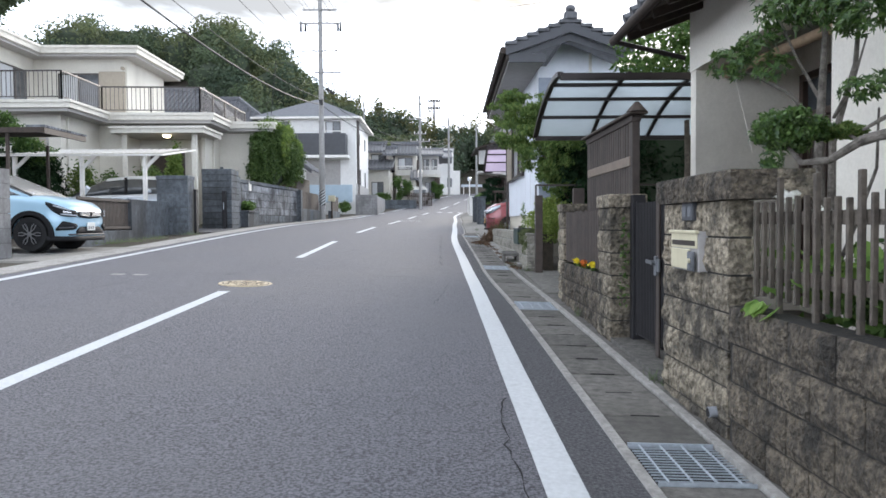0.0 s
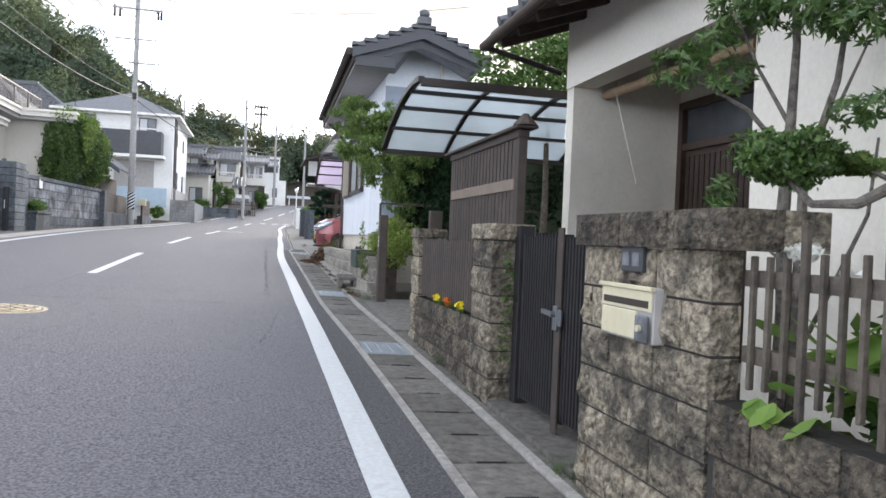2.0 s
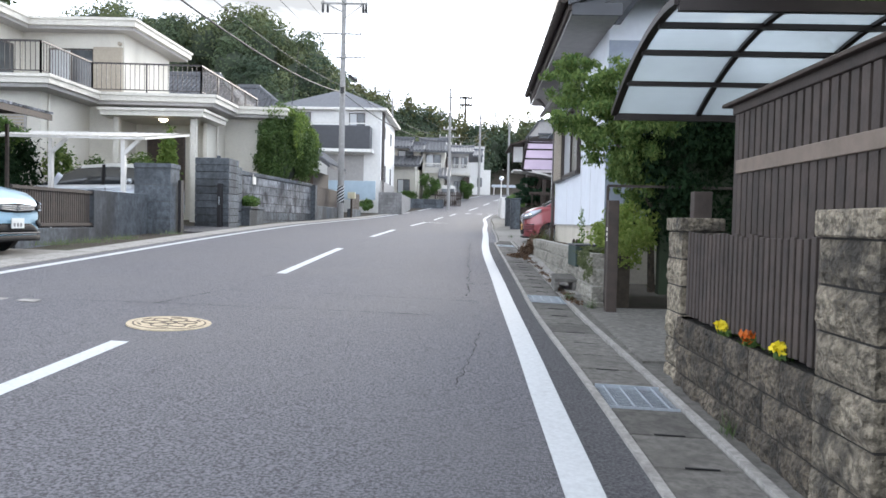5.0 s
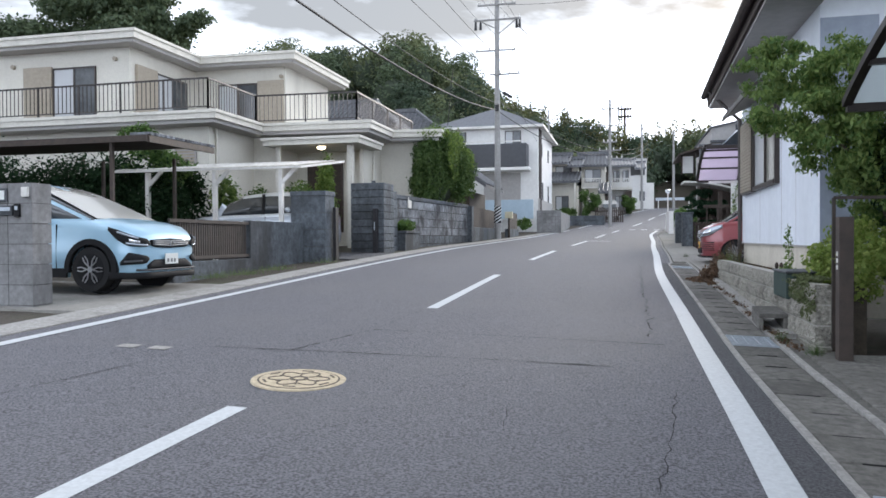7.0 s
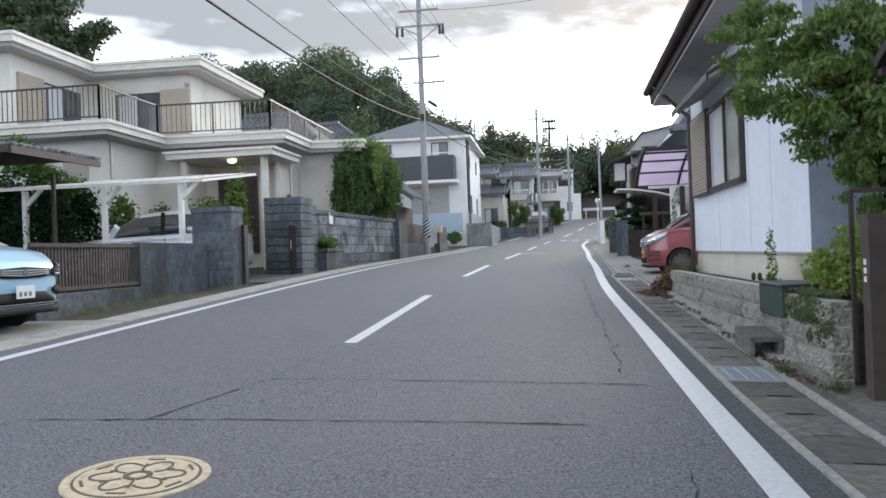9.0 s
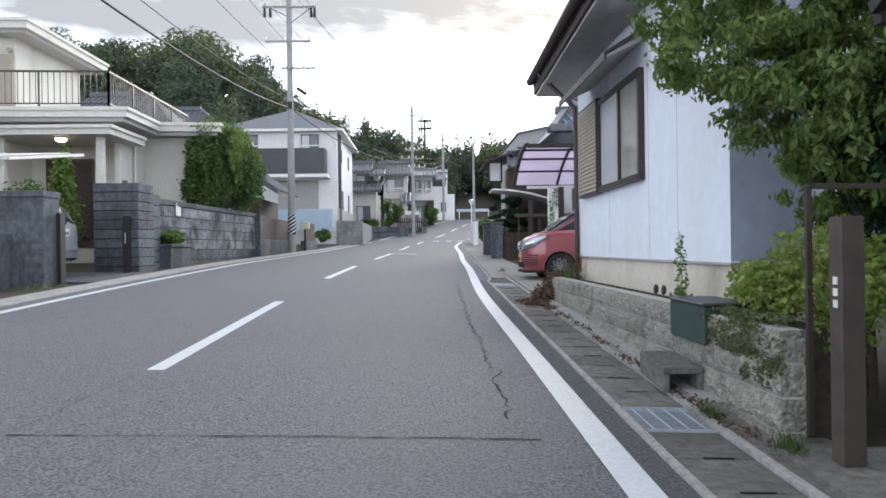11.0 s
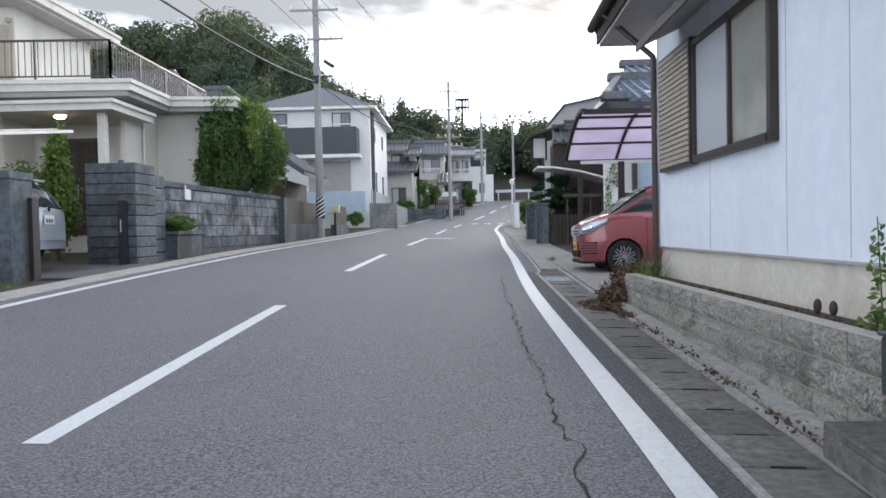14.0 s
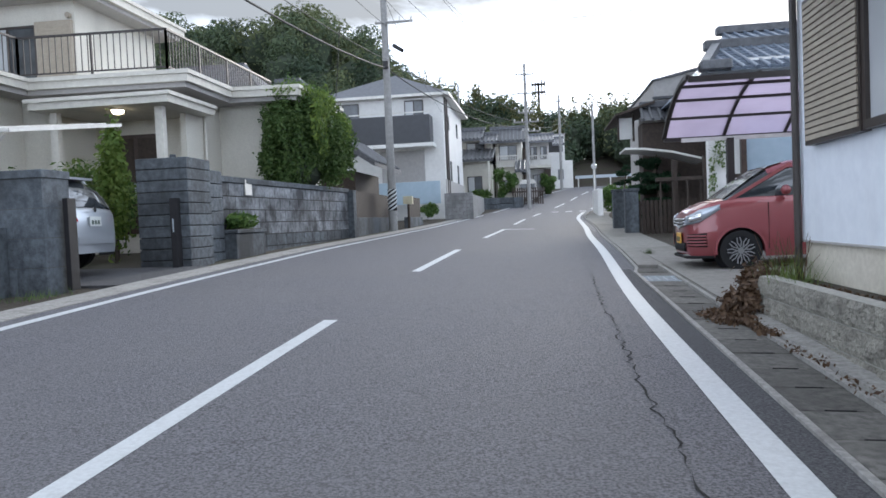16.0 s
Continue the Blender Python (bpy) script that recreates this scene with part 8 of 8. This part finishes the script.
# maple at the house corner
tree("maple_tree", "fresh green maple with fine drooping leaves at the house corner", (3.75, 18.45, 0.0),
     [([(0, 0, 0), (-0.03, 0, 0.8), (0.02, 0.03, 1.6), (-0.05, 0, 2.4)], 0.05, 0.015), ([(0, 0, 1.0), (-0.35, -0.1, 1.7), (-0.7, 0.0, 2.1)], 0.025, 0.008),
      ([(0, 0, 1.3), (0.3, -0.3, 1.9), (0.4, -0.5, 2.4)], 0.025, 0.008), ([(0, 0, 1.6), (-0.4, 0.3, 2.4), (-0.8, 0.5, 2.8)], 0.02, 0.006)],
     [((-0.8, 0.1, 2.3), (0.45, 0.5, 0.3)), ((-0.9, 0.5, 2.75), (0.42, 0.45, 0.25)), ((-0.4, 0.0, 2.6), (0.55, 0.5, 0.35)), ((0.1, -0.2, 2.3), (0.65, 0.6, 0.5)), ((-0.5, -0.1, 1.85), (0.5, 0.5, 0.35)),
      ((-0.15, 0.0, 1.35), (0.35, 0.4, 0.3)), ((-0.25, -0.15, 1.7), (0.4, 0.4, 0.4)), ((0.0, 0.1, 2.0), (0.5, 0.4, 0.5)), ((-0.9, 0.95, 3.05), (0.3, 0.45, 0.16))],
     34000, 0.032, M_LEAF_MAPLE, seed=53, droop=0.8, shell=0.0, spray=34, long=2.0, swell=1.12)
# Maple's inner and lower leaves darkened to stand for shade within the crown
leaf_mesh("shaded_crown", airy([((3.95, 18.15, 1.6), (0.6, 0.5, 0.5)), ((4.05, 18.35, 0.9), (0.5, 0.45, 0.4)), ((4.25, 18.25, 2.75), (0.6, 0.5, 0.4)), ((4.35, 17.9, 2.0), (0.5, 0.4, 0.6))], 14, 541), 16000, 0.034, M_LEAF_SHADE,
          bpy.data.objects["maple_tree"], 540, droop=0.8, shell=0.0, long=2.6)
ivy = thing("ivy", "ivy and wild leaves hanging over the low wall", "plant")
leaf_mesh("leaves", airy([((2.98, 18.7, 0.52), (0.14, 0.75, 0.06)), ((2.885, 18.5, 0.40), (0.03, 0.6, 0.11)), ((2.885, 18.2, 0.27), (0.02, 0.3, 0.14)), ((2.885, 19.05, 0.42), (0.02, 0.35, 0.06))], 26, 540, 0.3), 5200, 0.020, M_LEAF_OLIVE, ivy, 54, long=1.1)
part("stems", tube((2.94, 18.0, 0.45), (2.9, 19.3, 0.47), 0.006, 0.004, 6), M_BARK, ivy)
bus = thing("bramble_bush", "bright green bramble bush at the wall end", "shrub")
for k in range(6):
    part("cane", tube((3.3, 18.2 + k * 0.14, 0.4), (3.12 + 0.05 * k, 18.1 + k * 0.2, 0.95 - 0.04 * k), 0.006, 0.004, 6), M_BARK, bus)
leaf_mesh("leaves", airy([((3.25, 18.6, 0.75), (0.28, 0.5, 0.26)), ((3.3, 19.0, 0.62), (0.2, 0.35, 0.18)), ((3.4, 18.1, 0.8), (0.35, 0.4, 0.4))], 22, 550, 0.34), 7000, 0.036, M_LEAF_BRIGHT, bus, 55, long=1.3)
wd_ = thing("tall_weed", "single tall weed growing from the wall top", "weed")
part("stem", tube((3.12, 20.15, 0.45), (3.10, 20.17, 1.12), 0.006, 0.003, 6), M_LEAF_MAPLE, wd_)
leaf_mesh("leaves", [((3.11, 20.16, 0.75), (0.05, 0.06, 0.34)), ((3.1, 20.15, 0.55), (0.09, 0.12, 0.05))], 170, 0.032, M_LEAF_MAPLE, wd_, 56)
dry = thing("dry_brush", "heap of dry brown leaves and stalks at the wall end", "dry plant")
leaf_mesh("leaves", [((2.98, 25.75, 0.36), (0.2, 0.3, 0.26)), ((2.82, 25.6, 0.22), (0.22, 0.38, 0.16)), ((2.62, 25.4, 0.12), (0.3, 0.5, 0.05)), ((2.75, 24.7, 0.1), (0.12, 0.4, 0.02))], 3200, 0.045, M_DRY, dry, 57)
gt = thing("grass_tuft", "green and straw grass tuft on the wall end", "grass")
bm = bmesh.new()
for k in range(150):
    x, y = 3.08 + g.gauss(0, 0.09), 25.1 + g.gauss(0, 0.28)
    h = g.uniform(0.12, 0.36)
    dx, dy = g.gauss(0, 0.09), g.gauss(0, 0.09)
    a, b, t = bm.verts.new((x, y - 0.006, 0.48)), bm.verts.new((x, y + 0.006, 0.48)), bm.verts.new((x + dx, y + dy, 0.48 + h))
    bm.faces.new((a, b, t))
part("blades", bm, M_HEDGE_TOP, gt)
dryst = thing("dry_stalks", "bare dry reddish stalks by the downpipe", "dry plant", kind="stuff")
bm = bmesh.new()
for k in range(40):
    x, y = 3.15 + g.gauss(0, 0.08), 25.35 + g.gauss(0, 0.12)
    bm_tube(bm, (x, y, 0.45), (x + g.gauss(0, 0.12), y + g.gauss(0, 0.12), 0.45 + g.uniform(0.2, 0.5)), 0.004, 0.002, 4)
part("stalks", bm, M_DRY, dryst)
for x, y, n in ((2.86, 17.75, 160), (2.88, 13.1, 60), (2.7, 18.5, 120), (2.85, 32.6, 260), (2.84, 10.2, 40), (-6.0, 24.6, 260), (-6.1, 23.4, 260), (-6.3, 22.6, 200), (-5.85, 26.8, 160)):
    wt = thing("weed_tuft", "small green weed tuft at the wall foot", "weed", group="weed tufts", kind="stuff")
    bm = bmesh.new()
    zb = land(x, y) + 0.01
    sp = 0.07 if x > 0 else 0.3
    for k in range(n):
        px, py = x + g.gauss(0, sp * 0.5), y + g.gauss(0, sp)
        h = g.uniform(0.03, 0.15)
        a, b, t = bm.verts.new((px, py - 0.006, zb)), bm.verts.new((px, py + 0.006, zb)), bm.verts.new((px + g.gauss(0, 0.04), py + g.gauss(0, 0.04), zb + h))
        bm.faces.new((a, b, t))
    part("blades", bm, M_HEDGE, wt)
lit = thing("fallen_leaves", "scattered dry leaves on the bed and gutter", "leaf litter", kind="stuff")
leaf_mesh("leaves", [((3.15, 22.5, 0.485), (0.1, 2.5, 0.012))] + [((2.72, y_, land(2.72, y_) + 0.05), (0.10, 0.5, 0.012)) for y_ in (18.2, 19.0, 20.3, 21.4, 22.6, 23.6, 24.6, 25.4)], 900, 0.025, M_DRY, lit, 58)

# left side plants
hd = thing("tall_hedge", "big rounded evergreen hedge bush over the block wall", "hedge")
part("stems", tube((-6.6, 38.6, 0.8), (-6.6, 38.6, 3.5), 0.12), M_BARK, hd)
# Dark box added behind the leaves in place of inner shade
part("inner_mass", box(-6.5, 37.8, 2.4, -5.75, 40.3, 4.2, 0.3), M_CORE_SHADE, hd, "dark core standing for the shade inside the hedge")
leaf_mesh("leaves", airy([((-6.25, 37.9, 3.6), (0.62, 0.62, 1.1)), ((-6.05, 38.7, 3.85), (0.75, 0.85, 1.3)), ((-5.8, 39.7, 3.85), (0.75, 0.85, 1.25)), ((-5.55, 40.6, 3.5), (0.65, 0.55, 1.05))], 34, 600, 0.42), 46000, 0.066, M_HEDGE, hd, 60, shell=0.5)
leaf_mesh("new_growth", [((-6.1, 38.5, 5.0), (0.65, 0.9, 0.22)), ((-5.9, 39.8, 4.95), (0.6, 0.9, 0.25)), ((-5.3, 40.6, 4.1), (0.35, 0.5, 0.6)), ((-5.35, 39.3, 4.2), (0.12, 1.2, 0.9))], 9000, 0.062, M_HEDGE_TOP, hd, 61, droop=-0.9, long=2.4)
for k, (x, y, z, r, h, n, m_) in enumerate([(-8.4, 33.0, 0.9, 0.30, 1.3, 2600, M_HEDGE_TOP), (-9.5, 33.4, 1.0, 0.7, 0.9, 1800, M_LEAF_MAPLE), (-10.8, 33.0, 1.0, 0.5, 0.8, 1500, M_LEAF), (-8.7, 33.6, 1.0, 0.5, 0.8, 1500, M_LEAF_MAPLE),
                                      (-12.3, 30.8, 0.8, 0.9, 1.2, 4500, M_LEAF_SHADE), (-13.6, 29.5, 0.8, 1.0, 1.3, 4500, M_LEAF_SHADE), (-11.0, 31.2, 0.8, 0.5, 1.0, 1500, M_LEAF_MAPLE)]):
    s_ = thing("garden_shrub", "leafy garden shrub before the house", "shrub", group="front garden shrubs")
    part("stem", tube((x, y, 0.5), (x, y, z + h), 0.03), M_BARK, s_)
    leaf_mesh("leaves", [((x, y, z + h), (r, r, h)), ((x + 0.1, y, z + h * 1.5), (r * 0.7, r * 0.7, h * 0.6))], n, 0.08, m_, s_, 70 + k)
tp = thing("trough_plants", "green and straw plants in the trough", "plant")
leaf_mesh("leaves", [((-5.92, 34.0, 1.38), (0.2, 0.6, 0.16))], 700, 0.07, M_LEAF, tp, 80, long=3.0)
tree("conifer", "green conifer behind the brown carport", (-14.5, 29.2, 0.4), [([(0, 0, 0), (0, 0, 3)], 0.12, 0.06)], [((2.2, 0, 3.2), (0.85, 0.6, 0.55)), ((1.9, 0, 3.6), (0.5, 0.4, 0.4)), ((2.6, 0, 2.6), (0.9, 0.6, 0.6))], 5000, 0.07, M_LEAF, seed=81, spray=8)
dkb = thing("dark_shrubs", "dense shrubs by the carport, its shade put into their dark leaves", "shrub", kind="stuff")
# Shade put into the leaf colour; the carport roof stops short of these
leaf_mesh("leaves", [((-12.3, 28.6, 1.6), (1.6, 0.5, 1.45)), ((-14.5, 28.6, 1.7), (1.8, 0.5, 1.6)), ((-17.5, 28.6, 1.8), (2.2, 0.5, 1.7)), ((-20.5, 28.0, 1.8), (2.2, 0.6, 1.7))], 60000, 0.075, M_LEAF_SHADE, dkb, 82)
tree("big_tree_left", "big dark broadleaf tree rising behind the flat-roofed house", (-36, 56, 1), [([(0, 0, 0), (0.3, 0, 6), (0, 0, 12)], 0.5, 0.2), ([(0, 0, 7), (3, 0, 11), (5, 0, 14)], 0.25, 0.1), ([(0, 0, 8), (-3, 0, 12)], 0.25, 0.1)],
     [((0, 0, 13.5), (5, 4, 3.0)), ((5, 0, 13.6), (3.2, 3, 2.2)), ((-5, 0, 13.5), (4, 4, 3)), ((2, 0, 16.0), (4, 3, 2.2)), ((-2, 1, 16.5), (4, 3, 2.4)), ((7.0, 0, 14.8), (2.0, 2, 1.2))], 42000, 0.22, M_LEAF_WOOD, seed=83, shell=0.2, spray=9)
# pines of the far right plot
for k, (x, y, z, s) in enumerate([(4.5, 42.0, 1.35, 0.9), (5.0, 45.6, 1.5, 1.0), (4.9, 54.0, 1.6, 0.8)]):
    tree("pruned_pine", "layered dark pruned pine behind the gate", (x, y, 0.4), [([(0, 0, 0), (0.1, 0, 1.0), (-0.1, 0, 2.0), (0, 0, 2.6)], 0.08, 0.03)],
         [((0, 0, z * 0.8), (0.95 * s, 0.9, 0.16)), ((-0.2, 0, z * 1.1), (0.8 * s, 0.8, 0.16)), ((0.1, 0, z * 1.4), (0.7 * s, 0.7, 0.16)), ((0, 0, z * 1.75), (0.5 * s, 0.5, 0.2)), ((0.2, 0, z * 0.5), (0.8 * s, 0.7, 0.16))], 9000, 0.05, M_LEAF_PINE, seed=90 + k, group="pruned pines", long=2.6, spray=7)
vn = thing("porch_vine", "climbing vine with small leaves round the carport post", "plant")
leaf_mesh("leaves", [((4.26, 33.42, 1.6), (0.08, 0.06, 0.8)), ((4.42, 33.42, 2.3), (0.15, 0.06, 0.3))], 260, 0.045, M_LEAF_MAPLE, vn, 94)
# shrubs by the far houses
fs = thing("roadside_shrubs", "green shrubs before the far houses", "shrub", kind="stuff")
leaf_mesh("leaves", airy([((-1.8, 71.5, 3.7), (0.7, 0.8, 1.0)), ((-1.0, 71.8, 3.9), (0.5, 0.6, 0.8)), ((-3.4, 71, 3.0), (0.9, 0.6, 0.4)), ((-4.9, 56.5, 1.9), (0.5, 0.6, 0.4)), ((1.3, 81, 4.0), (0.7, 1.2, 0.7)), ((4.9, 58, 2.0), (0.8, 1.5, 0.8)), ((4.6, 47, 1.2), (0.4, 1.5, 0.6))], 8, 95), 9000, 0.11, M_LEAF, fs, 95)

# ---- wooded hills ----
wood = thing("wooded_hill", "dense dark green wooded hillside beyond the houses", "woods", kind="stuff")
gh = np.random.default_rng(7)
crowns = []
while len(crowns) < 430:
    x, y = gh.uniform(-100, 70), gh.uniform(80, 136)
    if x > -12 and y < 106:
        continue
    if x < -12 and y < 84 + max(0, x + 30) * 0.5:
        continue
    crowns.append((x, y, grade(min(y, 130)) + hills(x, y), gh.uniform(2.4, 4.4)))
lobes = [[], [], []]
for k, (x, y, z, s_) in enumerate(crowns):
    tops = [((x, y, z + s_ * 0.9), (s_ * 0.8, s_ * 0.8, s_ * 0.8))]
    for q in range(9):
        a, e = gh.uniform(0, 6.28), gh.uniform(-0.1, 1.3)
        r = s_ * gh.uniform(0.28, 0.48)
        tops.append(((x + s_ * 0.78 * math.cos(a) * math.cos(e), y + s_ * 0.78 * math.sin(a) * math.cos(e), z + s_ * (0.9 + 0.8 * math.sin(e))), (r, r, r * 0.85)))
    lobes[k % 3] += tops
for k_, m_ in enumerate((M_LEAF_WOOD, M_LEAF_OLIVE, M_LEAF_DEEP)):
    leaf_mesh("canopy", lobes[k_], 130000, 0.30, m_, wood, 96 + k_, shell=0.85, loose=0.3, jitter=0.03)
cl3 = []
for k in range(110):
    x, y = gh.uniform(-16, 60), gh.uniform(112, 136)
    z = grade(min(y, 130)) + hills(x, y)
    s, tall = gh.uniform(1.3, 2.4), gh.uniform(0.9, 1.9)
    for q in range(4):
        cl3.append(((x + gh.normal() * 0.7, y, z + 2.5 + q * tall), (s * (1 - 0.17 * q), s * (1 - 0.17 * q), 1.5)))
leaf_mesh("open_crowns", cl3, 90000, 0.24, M_LEAF_FAR, wood, 97, shell=0.1)
# Dark balls in the crowns stand for shade between the leaves
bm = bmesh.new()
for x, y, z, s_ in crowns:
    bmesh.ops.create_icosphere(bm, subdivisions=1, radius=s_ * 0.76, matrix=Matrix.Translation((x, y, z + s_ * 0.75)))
part("inner_mass", bm, M_CORE_SHADE, wood)
